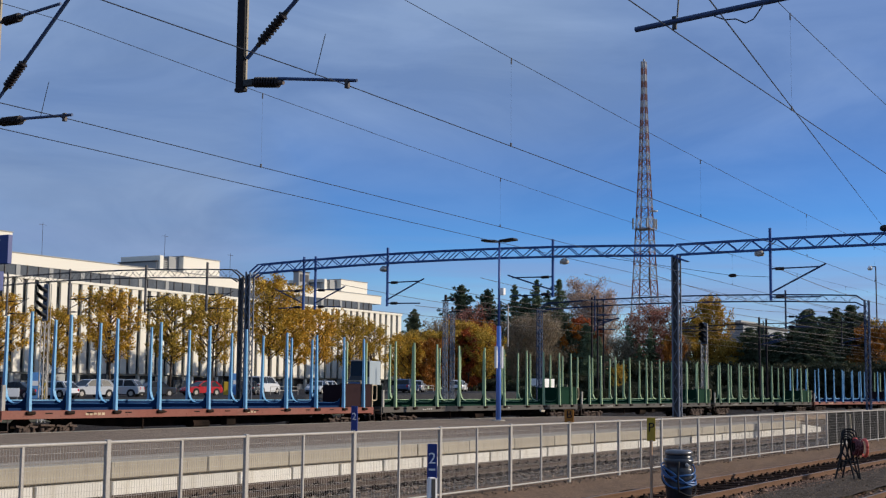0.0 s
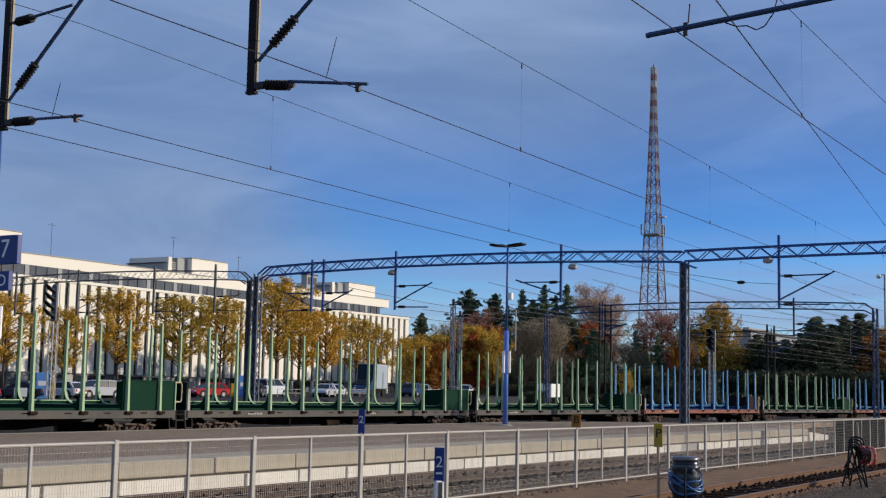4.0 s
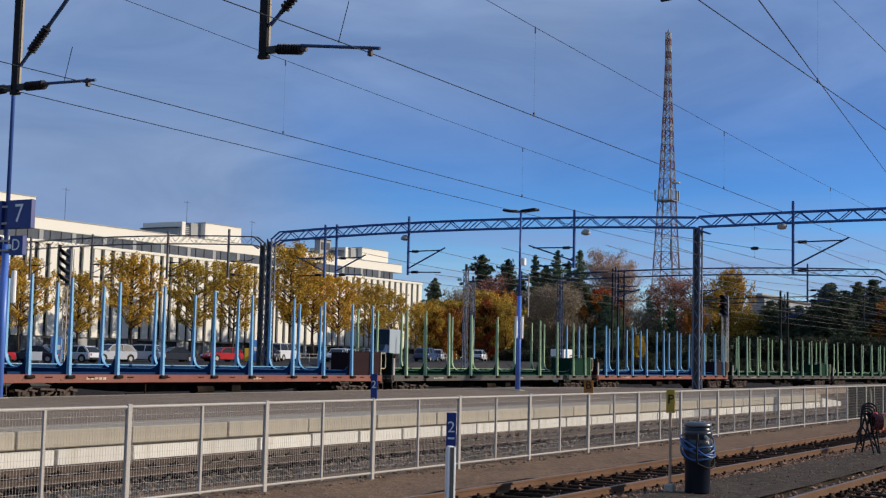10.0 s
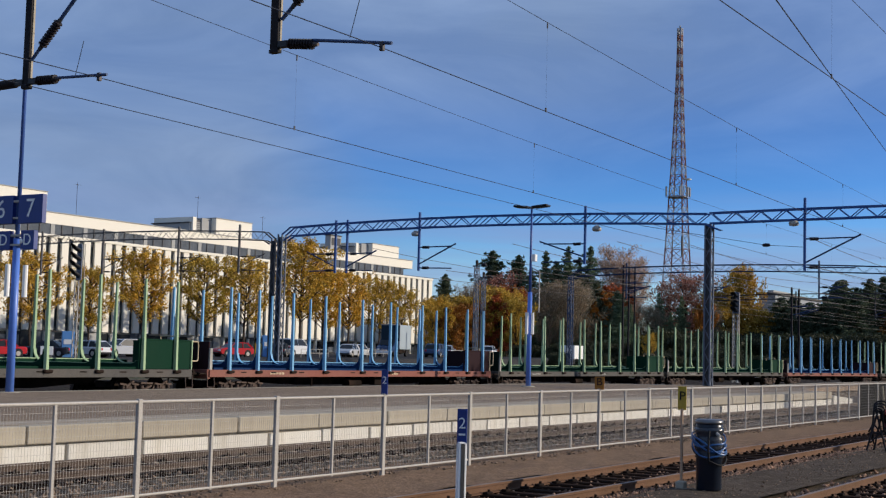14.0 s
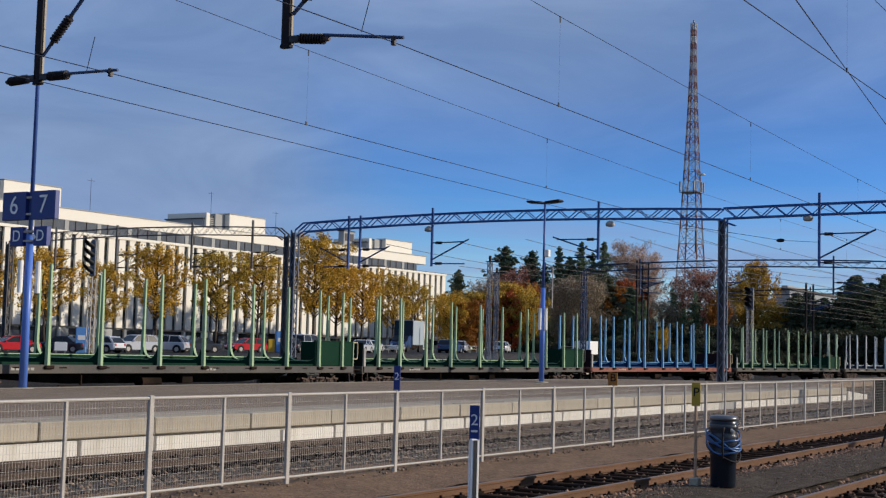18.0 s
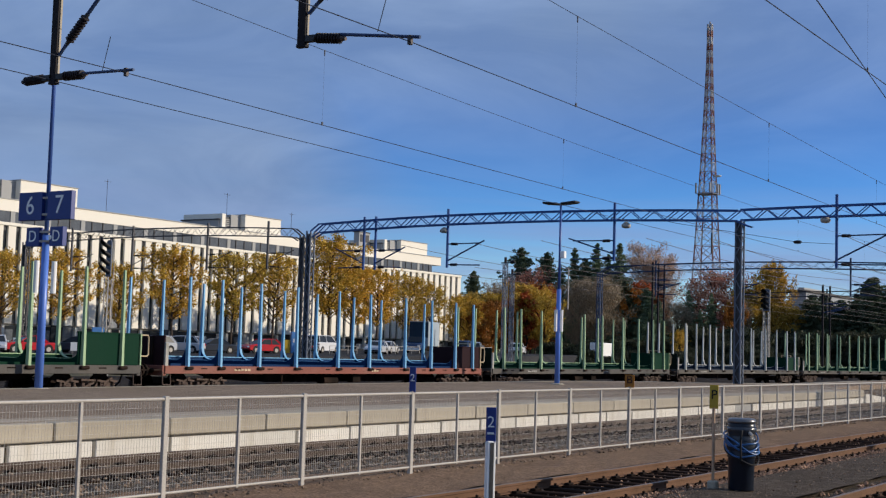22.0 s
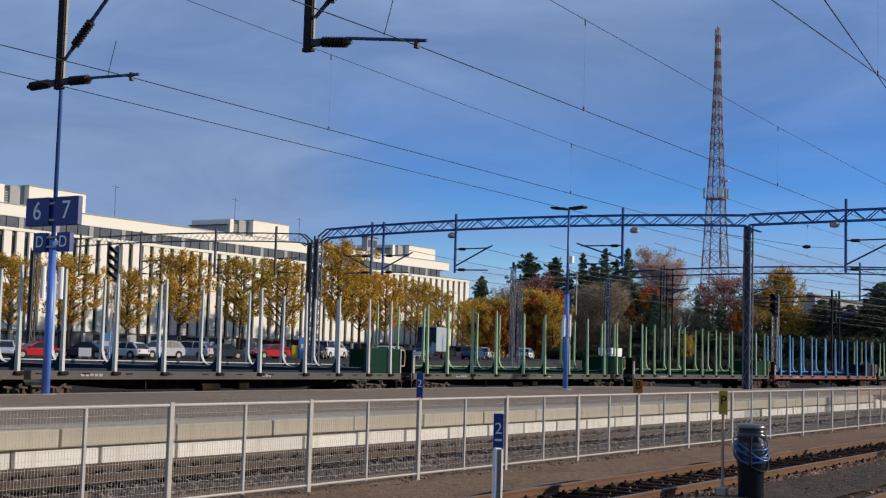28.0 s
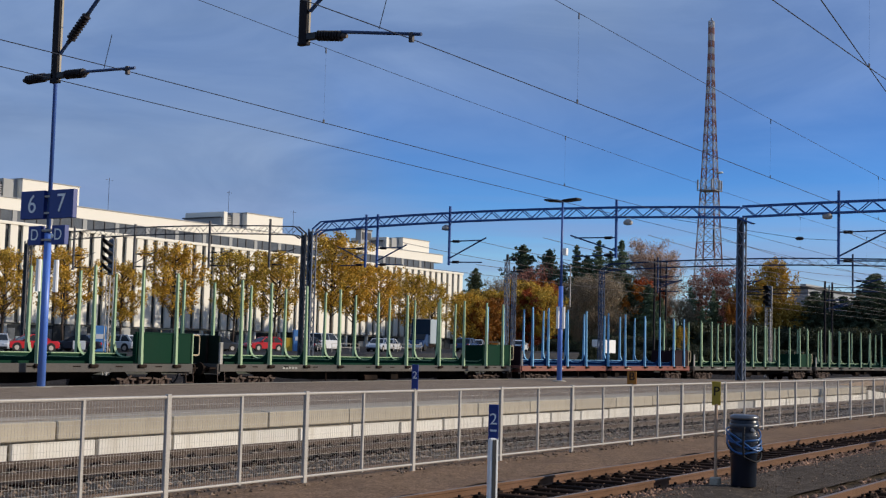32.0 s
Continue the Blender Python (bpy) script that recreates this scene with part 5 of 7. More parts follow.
        part("end_platform", Shape().box(min(x, x + s * 0.45), -1.35, 1.02, max(x, x + s * 0.45), 1.35, 1.07), UNDER, w)
        part("step", Shape().path([(x - s * 0.3, -1.4, 1.0), (x - s * 0.3, -1.44, 0.55), (x + s * 0.1, -1.44, 0.55), (x + s * 0.1, -1.4, 1.0)], 0.02), BOGIE, w)
    return w


def as_meshes(shapes, names, mats):
    return [s.mesh(n, m) for s, n, m in zip(shapes, names, mats)]


BOGIES = as_meshes(bogie_shapes(), ("bogie", "wheel", "axle"), (BOGIE, UNDER, UNDER))
BOLSTERS = {c: as_meshes(bolster_shapes(), ("bolster", "lining", "stake", "stake", "stake_foot"), (dark, pale, pale, pale, UNDER))
            for c, dark, pale in (("green", GREEN_DARK, GREEN_STAKE), ("blue", BLUE_DARK, BLUE_STAKE), ("grey", SLATE, GREY_STAKE))}
FIRST = {}
TRAIN = []
for k, c in enumerate("bgggbgbggbgsggbggg"):
    colour = {"b": "blue", "g": "green", "s": "grey"}[c]
    if colour not in FIRST:
        FIRST[colour] = timber_wagon(colour)
        TRAIN.append(FIRST[colour])
    else:
        TRAIN.append(copy_thing(FIRST[colour], Matrix()))


# where each wagon's front coupling is along the track at the start, from the point abreast of x = 50
FRONTS = (-21.94, 2.38, 26.54, 50.97, 75.32, 99.81, 124.31, 148.84, 173.14, 197.82, 222.44, 247.36, 271.86, 296.84, 321.53, 345.83, 370.33, 394.8)
REACH = [(0.0, -420.0)]
while REACH[-1][1] < 460:
    x = REACH[-1][1]
    REACH.append((REACH[-1][0] + math.hypot(2.0, train_y(x + 2) - train_y(x)), x + 2.0))
ZERO = next(s for s, x in REACH if x >= 50)


def along(s):
    """x on the far track at s metres along it."""
    return float(np.interp(s + ZERO, [a for a, b in REACH], [b for a, b in REACH]))


def motions():
    for k, w in enumerate(TRAIN):
        rows = []
        for t in range(0, 33, 2):
            s = FRONTS[k] - 0.12 - 9.8769 * t + 0.004888 * t * t
            xa, xb = along(s), along(s + WAGON)
            ya, yb = train_y(xa), train_y(xb)
            za, zb = rise(xa), rise(xb)
            rows.append((t, pose(xa, ya, za, 0, math.degrees((za - zb) / WAGON), math.degrees(math.atan2(yb - ya, xb - xa)))))
        walk(w, rows)


# ---- car park, office building, cars ----
def lot_z(x):
    return min(1.7, max(0.75, 0.9 + (x - 82) * 0.0117))


def car_park():
    out = Shape()
    xs = [40 + 10 * i for i in range(17)]
    for a, b in zip(xs, xs[1:]):
        za, zb = lot_z(a), lot_z(b)
        out.add([(a, 74, -0.3), (b, 74, -0.3), (b, 128.5, -0.3), (a, 128.5, -0.3), (a, 76, za), (b, 76, zb), (b, 128.5, zb), (a, 128.5, za)],
                [(3, 2, 1, 0), (4, 5, 6, 7), (0, 1, 5, 4), (2, 3, 7, 6)])
    return solid("car_park", out, LOT, "asphalt car park in front of the office building", "car park", "", "structure")


car_park()

BX0, BX1, BY = 58.0, 210.0, 130.0


DOOR_BLUE = mat("blue_grey_panel", (0.14, 0.20, 0.27), 0.4, 0.0, 0.1, 1, 10, 0.0)
DOOR_GREY = mat("pale_grey_shop_panel", (0.30, 0.31, 0.31), 0.4, 0.0, 0.15, 1, 10, 0.0)
COLUMN = Shape().box(0, 0, -0.25, 0.4, 0.5, 3.42, 0.02).mesh("column", FIN_WHITE)


def office_building():
    b = thing("office_building", (0, 0, 0), "long cream office building with upright fins and dark windows", "building")
    part("wall", Shape().box(BX0, BY + 0.7, -0.3, BX1, BY + 16, 15.5), FIN_WHITE, b)
    part("ground_floor", Shape().box(BX0 + 0.5, BY + 0.55, -0.25, BX1 - 0.5, BY + 0.72, 3.4), DARK_GLASS, b, "dark glazed ground floor")
    rng = random.Random(8)
    lights = [Shape().box(0, 0, 0, 1.75, 0.05, h, 0.01).mesh("shop_window", m) for h, m in ((2.6, BAND_GLASS), (1.6, DOOR_BLUE), (2.2, DOOR_GREY), (2.9, DARK_GLASS))]
    for i in range(int((BX1 - BX0) / 1.9)):
        x = BX1 - 1.18 - i * 1.9
        part("shop_window", lights[rng.choice((0, 0, 1, 2, 2, 3, 3))], None, b, at=(x + 0.05, BY + 0.48, rng.choice((0.35, 0.35, 1.3))))
        if i % 3 == 0:
            part("column", COLUMN, None, b, at=(x - 0.15, BY + 0.1, 0))
    fin = Shape().box(0, 0, 3.6, 1.18, 0.72, 15.4, 0.03).mesh("fin", FIN_WHITE)
    pane = Shape().box(0, 0, 3.6, 0.72, 0.05, 15.4)
    pane, band = pane.mesh("window", DARK_GLASS), Shape().box(0.0, -0.03, 0.0, 0.72, 0.0, 0.55).mesh("spandrel", MULLION)
    n = int((BX1 - BX0) / 1.9)
    for i in range(n + 1):
        x = BX1 - 1.18 - i * 1.9
        part("fin", fin, None, b, at=(x, BY, 0))
        if i < n:
            w = part("window", pane, None, b, at=(x - 0.72, BY + 0.32, 0))
            for k in range(5):
                part("spandrel", band, None, w, at=(0, 0, 3.6 + 2.8 * k))
    part("cornice", Shape().box(BX0 - 0.1, BY - 0.12, 15.4, BX1 + 0.1, BY + 0.75, 15.78, 0.03), FIN_WHITE, b)
    part("roof", Shape().box(BX0, BY + 0.75, 15.5, BX1, BY + 16, 15.7), ROOF, b)
    # recessed top storey with a ribbon window
    part("ribbon_window", Shape().box(BX0, BY + 3.6, 15.7, 205.5, BY + 3.8, 17.55), BAND_GLASS, b, "grey ribbon window")
    slim, wide = (Shape().box(0, BY + 3.5, 15.7, w, BY + 3.62, 17.55).mesh("mullion", m) for w, m in ((0.16, MULLION), (0.7, FIN_GREY)))
    for i in range(int((206.4 - BX0) / 1.9)):
        part("mullion", slim if i % 3 else wide, None, b, at=(BX0 + 1.9 * i, 0, 0))
    part("attic", Shape().box(BX0, BY + 3.5, 17.52, 208.4, BY + 15, 19.0, 0.03), FIN_WHITE, b, "cream parapet band")
    part("parapet_cap", Shape().box(BX0 - 0.1, BY + 3.4, 19.0, 208.5, BY + 15.1, 19.12), FIN_GREY, b)
    for x0, x1, xm, x2, z, low, y in ((107.0, 107.3, 111.8, 121.2, 21.8, 20.7, 5.0), (149.3, 149.6, 154.7, 163.3, 21.7, 20.5, 5.0), (191.9, 192.2, 197.2, 205.9, 21.4, 20.4, 5.0)):
        p = part("plant_room", Shape().box(xm, BY + y, 19.0, x2, BY + 13.5, z, 0.03), FIN_WHITE, b, "cream plant room")
        part("cap", Shape().box(xm - 0.1, BY + y - 0.1, z, x2 + 0.1, BY + 13.6, z + 0.1), FIN_GREY, p)
        part("louvre_box", Shape().box(x0, BY + y + 0.5, 19.0, x1, BY + 13, low, 0.03), FIN_GREY, p, "grey plant room")
        part("cap", Shape().box(x0 - 0.15, BY + y + 0.35, low, x1 + 0.15, BY + 13.2, low + 0.14), ROOF, p)
        part("pier", Shape().box(x1, BY + y + 0.1, 19.0, x1 + 0.8, BY + 13, z - 0.25, 0.03), FIN_WHITE, p, "cream pier")
        # grey colour stands in for the shade on the plant room's left side
        part("shaded_side", Shape().box(xm - 2.2, BY + y + 0.9, 19.0, xm - 0.02, BY + 13.3, z - 0.12, 0.03), FIN_GREY, p, "shaded side of the plant room, coloured grey")
        part("recess", Shape().box(x1 + 0.8, BY + y + 1.2, 19.0, xm - 2.2, BY + 13, z - 0.5, 0.03), MULLION, p, "dark louvred recess")
        gr = Shape()
        for k in range(5):
            gr.box(x1 + 0.82, BY + y + 1.1, 19.5 + 0.3 * k, xm - 2.22, BY + y + 1.19, 19.66 + 0.3 * k)
        part("louvre", gr, FIN_GREY, p)
    p = part("roof_hut", Shape().box(188.5, BY + 8, 19.0, 191.7, BY + 9.2, 22.2, 0.03), FIN_GREY, b, "small grey louvred hut on the roof")
    part("louvre", Shape().box(188.8, BY + 7.94, 20.5, 191.4, BY + 8.02, 21.8), MULLION, p, "dark louvre")
    part("cap", Shape().box(188.35, BY + 7.85, 22.2, 191.75, BY + 9.35, 22.35), ROOF, p)
    for x, h in ((131, 24.5), (156, 25.5), (172, 24.0), (193, 24.6)):
        part("aerial", Shape().rod((x, BY + 10, 19.3), (x, BY + 10, h), 0.03, n=5).rod((x - 0.7, BY + 10, h - 0.3), (x + 0.7, BY + 10, h - 0.3), 0.025, n=5), STEEL_DARK, b)
    return b


office_building()
b = thing("far_building", (0, 0, 0), "low pale flat-roofed building behind the trees", "building")
part("wall", Shape().box(280, 86.8, 0, 315.5, 90.5, 16.4), DOOR_GREY, b)
part("roof", Shape().box(279.6, 86.4, 16.4, 315.9, 90.9, 16.9), ROOF, b)
part("window_band", Shape().box(283, 86.72, 12.4, 311.5, 86.80, 13.9), BAND_GLASS, b)
part("plant_room", Shape().box(284, 89.8, 16.9, 300, 88.5, 17.6), FIN_GREY, b)


def pillow(outline, w, b):
    """A side outline given a width w, its two flanks rounded in by b."""
    cx, cz = sum(p[0] for p in outline) / len(outline), sum(p[1] for p in outline) / len(outline)
    n, vs = len(outline), []
    for y, k in ((-w / 2, 1), (-w / 2 + b, 0), (w / 2 - b, 0), (w / 2, 1)):
        for x, z in outline:
            vs.append((x + k * b * (-1 if x > cx else 1), y, z + k * b * 0.8 * (-1 if z > cz else 0.3)))
    fs = [(r * n + i, r * n + (i + 1) % n, (r + 1) * n + (i + 1) % n, (r + 1) * n + i) for r in range(3) for i in range(n)]
    return Shape().add(vs, fs + [tuple(range(n - 1, -1, -1)), tuple(range(3 * n, 4 * n))])


def cabin(outline, low, high):
    """A side outline whose half width shrinks from low to high with the height."""
    z0, z1 = min(p[1] for p in outline), max(p[1] for p in outline)
    vs = [(x, s * (low + (high - low) * (z - z0) / (z1 - z0)), z) for s in (-1, 1) for x, z in outline]
    n = len(outline)
    return Shape().add(vs, [(i, (i + 1) % n, n + (i + 1) % n, n + i) for i in range(n)] + [tuple(range(n - 1, -1, -1)), tuple(range(n, 2 * n))])


def car(at, paint, kind, label):
    """A parked car: rounded body with arches and sills, raked glasshouse, roof, pillars, wheels and lights."""
    c = thing("car", at, label, "car", "parked cars")
    L, W, H, nose, boot, rake, lean = {
        "hatch": (4.1, 1.76, 1.46, 1.0, 0.06, 1.0, 0.65), "suv": (4.65, 1.88, 1.62, 1.15, 0.08, 0.95, 0.6),
        "saloon": (4.6, 1.8, 1.42, 1.2, 0.7, 1.1, 0.85), "van": (4.9, 1.92, 1.9, 0.75, 0.04, 1.0, 0.15)}[kind]
    waist = 0.62 * H
    r, f = -L / 2, L / 2
    body = [(r + 0.10, 0.30), (r, 0.48), (r + 0.01, waist * 0.8), (r + 0.10, waist * 0.97), (r + 0.30, waist), (f - nose, waist + 0.01), (f - nose * 0.55, waist * 0.93), (f - nose * 0.25, waist * 0.86),
            (f - 0.09, waist * 0.74), (f, waist * 0.55), (f, 0.42), (f - 0.12, 0.27), (f - 0.5, 0.24), (r + 0.5, 0.24)]
    hull = part("body", pillow(body, W, 0.11), paint, c, smooth=False)
    part("sill", Shape().box(r + 0.35, -W / 2 + 0.02, 0.2, f - 0.35, W / 2 - 0.02, 0.32, 0.03), RUBBER, hull, "black plastic sill")
    t0, t1 = r + boot, f - nose
    glass = [(t0 + 0.04, waist - 0.02), (t0 + lean * 0.6, H * 0.86), (t0 + lean + 0.05, H - 0.05), (t1 - rake - 0.25, H - 0.04), (t1 - rake * 0.75, H * 0.9), (t1 - 0.05, waist - 0.02)]
    part("glasshouse", cabin(glass, W / 2 - 0.08, W / 2 - 0.25), DARK_GLASS, c, "dark car windows")
    part("roof", cabin([(t0 + lean * 0.82, H - 0.11), (t0 + lean + 0.1, H - 0.02), (t0 + lean + 0.45, H), (t1 - rake - 0.35, H), (t1 - rake - 0.02, H - 0.03), (t1 - rake * 0.86, H - 0.1)], W / 2 - 0.215, W / 2 - 0.33), paint, c)
    for y in (-1, 1):
        for x, dx, w in ((t0 + 0.16, lean * 0.85, 0.2), ((t0 + t1) / 2 - 0.2, -0.04, 0.09), (t1 - 0.12, -rake * 0.8, 0.07)):
            part("pillar", Shape().bar((x, y * (W / 2 - 0.075), waist - 0.02), (x + dx, y * (W / 2 - 0.24), H - 0.06), 0.06, w), paint, c)
        part("wing_mirror", Shape().box(t1 - 0.35, y * (W / 2 + 0.06) - 0.08, waist - 0.02, t1 - 0.22, y * (W / 2 + 0.06) + 0.08, waist + 0.13, 0.03), paint, c)
    for x in (r + 0.82, f - 0.86):
        for y in (-1, 1):
            part("wheel_arch", Shape().rod((x, y * (W / 2 - 0.22), 0.34), (x, y * (W / 2 + 0.004), 0.34), 0.40, n=18), RUBBER, c, "dark wheel arch")
            wh = part("wheel", Shape().rod((x, y * (W / 2 - 0.2), 0.32), (x, y * (W / 2 + 0.012), 0.32), 0.32, n=18), RUBBER, c)
            part("rim", Shape().rod((x, y * (W / 2 - 0.1), 0.32), (x, y * (W / 2 + 0.02), 0.32), 0.2, n=12), GALV, wh)
    for y in (-W / 2 + 0.25, W / 2 - 0.25):
        part("headlight", Shape().box(f - 0.2, y - 0.16, waist * 0.62, f - 0.015, y + 0.16, waist * 0.74, 0.02), SIGN_WHITE, c)
        part("tail_light", Shape().box(r - 0.004, y - 0.1, waist * 0.66, r + 0.1, y + 0.1, waist * 0.9, 0.02), CAR_RED, c)
    part("bumper", Shape().box(f - 0.14, -W / 2 + 0.16, 0.3, f + 0.03, W / 2 - 0.16, 0.44, 0.03), RUBBER, c)
    part("bumper", Shape().box(r - 0.03, -W / 2 + 0.16, 0.32, r + 0.14, W / 2 - 0.16, 0.46, 0.03), RUBBER, c)
    return c


def paint_mat(name, col):
    return mat(name, col, 0.25, 0.0, 0.05, 1, 10, 0.0)


CAR_RED, CAR_WHITE, CAR_SILVER = paint_mat("red_car_paint", (0.45, 0.015, 0.02)), paint_mat("white_car_paint", (0.62, 0.63, 0.65)), paint_mat("silver_car_paint", (0.45, 0.47, 0.50))
CAR_DARK, CAR_BLUE = paint_mat("dark_car_paint", (0.03, 0.035, 0.045)), paint_mat("blue_car_paint", (0.03, 0.06, 0.14))
for x, y, paint, kind, turn, words in (
        (69.6, 86.0, CAR_SILVER, "hatch", 230, "silver hatchback parked on the asphalt"), (73.2, 86.6, CAR_RED, "saloon", 165, "red saloon parked on the asphalt"),
        (78.9, 87.0, CAR_DARK, "saloon", 112, "dark saloon parked on the asphalt"), (82.9, 86.4, CAR_WHITE, "hatch", 98, "white hatchback parked on the asphalt"),
        (87.8, 87.2, CAR_SILVER, "suv", 172, "silver off-road car parked on the asphalt"), (91.6, 87.4, CAR_SILVER, "suv", 118, "silver grey off-road car parked on the asphalt"),
        (95.2, 86.6, CAR_DARK, "saloon", 160, "dark saloon parked on the asphalt"), (102.2, 86.4, CAR_RED, "hatch", 165, "red hatchback parked on the asphalt"),
        (109.0, 85.8, CAR_DARK, "hatch", 30, "dark hatchback parked on the asphalt"), (114.6, 88.4, CAR_WHITE, "van", 10, "white van parked on the asphalt"),
        (118.7, 84.1, CAR_SILVER, "hatch", 200, "silver hatchback parked on the asphalt"), (123.2, 85.8, CAR_WHITE, "saloon", 20, "white saloon parked on the asphalt"),
        (136.0, 83.3, CAR_BLUE, "suv", 15, "dark blue off-road car parked on the asphalt"), (141.1, 85.0, CAR_SILVER, "hatch", 25, "silver hatchback parked on the asphalt"),
        (151.7, 85.0, CAR_WHITE, "hatch", 20, "white hatchback parked on the asphalt"), (62.5, 85.8, CAR_WHITE, "saloon", 190, "white saloon parked on the asphalt")):
    car(pose(x, y, lot_z(x), 0, 0, turn), paint, kind, words)


def box_truck():
    """A light truck with its cab to the road side and a high box body whose dark front shows above the cab."""
    t = thing("box_truck", pose(134.4, 88, lot_z(134), 0, 0, 14), "light truck with a high pale box and dark front", "truck")
    part("chassis", Shape().box(-4.4, -0.9, 0.45, 1.6, 0.9, 0.75), UNDER, t)
    part("cargo_box", Shape().box(-2.4, -1.2, 0.85, 1.6, 1.2, 3.75, 0.05), mat("pale_box_panel", (0.36, 0.42, 0.46), 0.4, 0.0, 0.06, 1, 10, 0.0), t)
    part("front_panel", Shape().box(-2.5, -1.17, 1.85, -2.4, 1.17, 3.7, 0.02), mat("dark_teal_panel", (0.012, 0.03, 0.05), 0.5, 0.0, 0.1, 1, 10, 0.0), t, "dark front of the box body")
    part("roof_edge", Shape().box(-2.55, -1.22, 3.7, -2.38, 1.22, 3.8, 0.02), GALV, t)
    cab = part("cab", Shape().prism([(-2.45, 0.55), (-2.45, 1.95), (-3.2, 1.92), (-3.85, 1.25), (-4.5, 1.1), (-4.6, 0.5)], 1, -0.98, 0.98), CAR_BLUE, t, "dark blue cab")
    part("windscreen", Shape().prism([(-3.22, 1.9), (-3.82, 1.3), (-3.87, 1.33), (-3.27, 1.94)], 1, -0.88, 0.88), DARK_GLASS, cab)
    part("bumper", Shape().box(-4.66, -0.98, 0.35, -4.5, 0.98, 0.62, 0.04), SIGN_WHITE, cab, "pale bumper")
    for y in (-0.75, 0.75):
        part("headlight", Shape().box(-4.6, y - 0.16, 0.72, -4.5, y + 0.16, 0.95, 0.03), SIGN_WHITE, cab)
    for x in (-3.7, 0.7):
        for y in (-0.9, 0.9):
            part("wheel", Shape().rod((x, y - 0.13, 0.4), (x, y + 0.13, 0.4), 0.4, n=16), RUBBER, t)


box_truck()


def trailer():
    """A closed white box trailer on one axle."""
    t = thing("box_trailer", pose(183.2, 88.0, lot_z(183) - 0.75, 0, 0, 4), "closed white box trailer at the edge of the car park", "trailer")
    part("box", Shape().box(-2.1, -1.1, 0.55, 2.1, 1.1, 2.75, 0.05), SIGN_WHITE, t)
    part("chassis", Shape().box(-2.2, -0.9, 0.42, 2.2, 0.9, 0.55), UNDER, t)
    part("drawbar", Shape().bar((-2.2, 0, 0.46), (-3.4, 0, 0.44), 0.1), UNDER, t)
    for y in (-1.0, 1.0):
        part("wheel", Shape().rod((0.2, y - 0.12, 0.33), (0.2, y + 0.12, 0.33), 0.33, n=16), RUBBER, t)
    part("stand", Shape().rod((-3.2, 0, 0.0), (-3.2, 0, 0.44), 0.04, n=8), GALV, t)


trailer()


def kiosk(x, y, label, off=0.0):
    k = thing("info_pillar", pose(x, y, lot_z(x), 0, 0, -40), label, "info pillar")
    part("cabinet", Shape().box(-0.5, -0.3, 0, 0.5, 0.3, 2.2, 0.03), mat("light_blue_panel", (0.12, 0.30, 0.62), 0.5, 0.0, 0.05, 1, 10, 0.0), k)
    part("panel", Shape().box(-0.35, -0.32, 1.1, 0.35, -0.3, 1.5), SIGN_WHITE, k, "pale panel on the cabinet")
    part("side_box", Shape().box(-1.25 + 1.35 * off, -0.2, 0, -0.6 + 1.1 * off, 0.2, 1.35, 0.03), mat("yellow_box_paint", (0.62, 0.40, 0.04), 0.5, 0.0, 0.05, 1, 10, 0.0), k, "small yellow box")


kiosk(107.1, 86.0, "light blue cabinet with a yellow box on the car park")
kiosk(79.3, 85.0, "light blue cabinet with a yellow box on the car park", 1.5)


def railing(x, n):
    """A low grey pipe railing of n bays at the front of the car park."""
    r = thing("railing", (x, 84.2, lot_z(x)), "low grey pipe railing on the car park", "railing", "railings of the car park")
    for k in range(n + 1):
        part("post", Shape().rod((1.6 * k, 0, -0.05), (1.6 * k, 0, 0.85), 0.035, n=6), GALV, r)
    for z in (0.45, 0.85):
        part("rail", Shape().rod((0, 0, z), (1.6 * n, 0, z + 0.01), 0.03, n=6), GALV, r)


for x, n in ((110.5, 3), (121.0, 4), (139.0, 3)):
    railing(x, n)
b = thing("notice_board", pose(75.6, 83.4, lot_z(75), 0, 0, -42), "low white board on two short legs", "sign")
part("panel", Shape().box(-0.5, -0.03, 0.25, 0.5, 0.03, 0.95, 0.01), SIGN_WHITE, b)
for x in (-0.35, 0.35):
    part("leg", Shape().box(x - 0.03, -0.025, -0.02, x + 0.03, 0.025, 0.26), GALV, b)


def yard_light(at, tall):
    y = thing("yard_light", at, "tall slim light mast with one lamp head far off", "street lamp")
    part("mast", Shape().rod((0, 0, 0), (0, 0, tall), 0.2, 0.12, 10), SIDING_STEEL, y, smooth=True)
    part("arm", Shape().rod((0, 0, tall - 0.1), (-0.3, 0.8, tall), 0.08, n=8), SIDING_STEEL, y)
    part("lamp_head", Shape().turned((-0.35, 1.0, tall - 0.75), (-0.35, 1.0, tall + 0.15), [(0, 0.25), (0.25, 0.5), (0.7, 0.42), (1.0, 0.12)], 14), SIGN_WHITE, y, "round pale lamp head", smooth=True)


yard_light((263.0, 55.2, 0), 26.4)


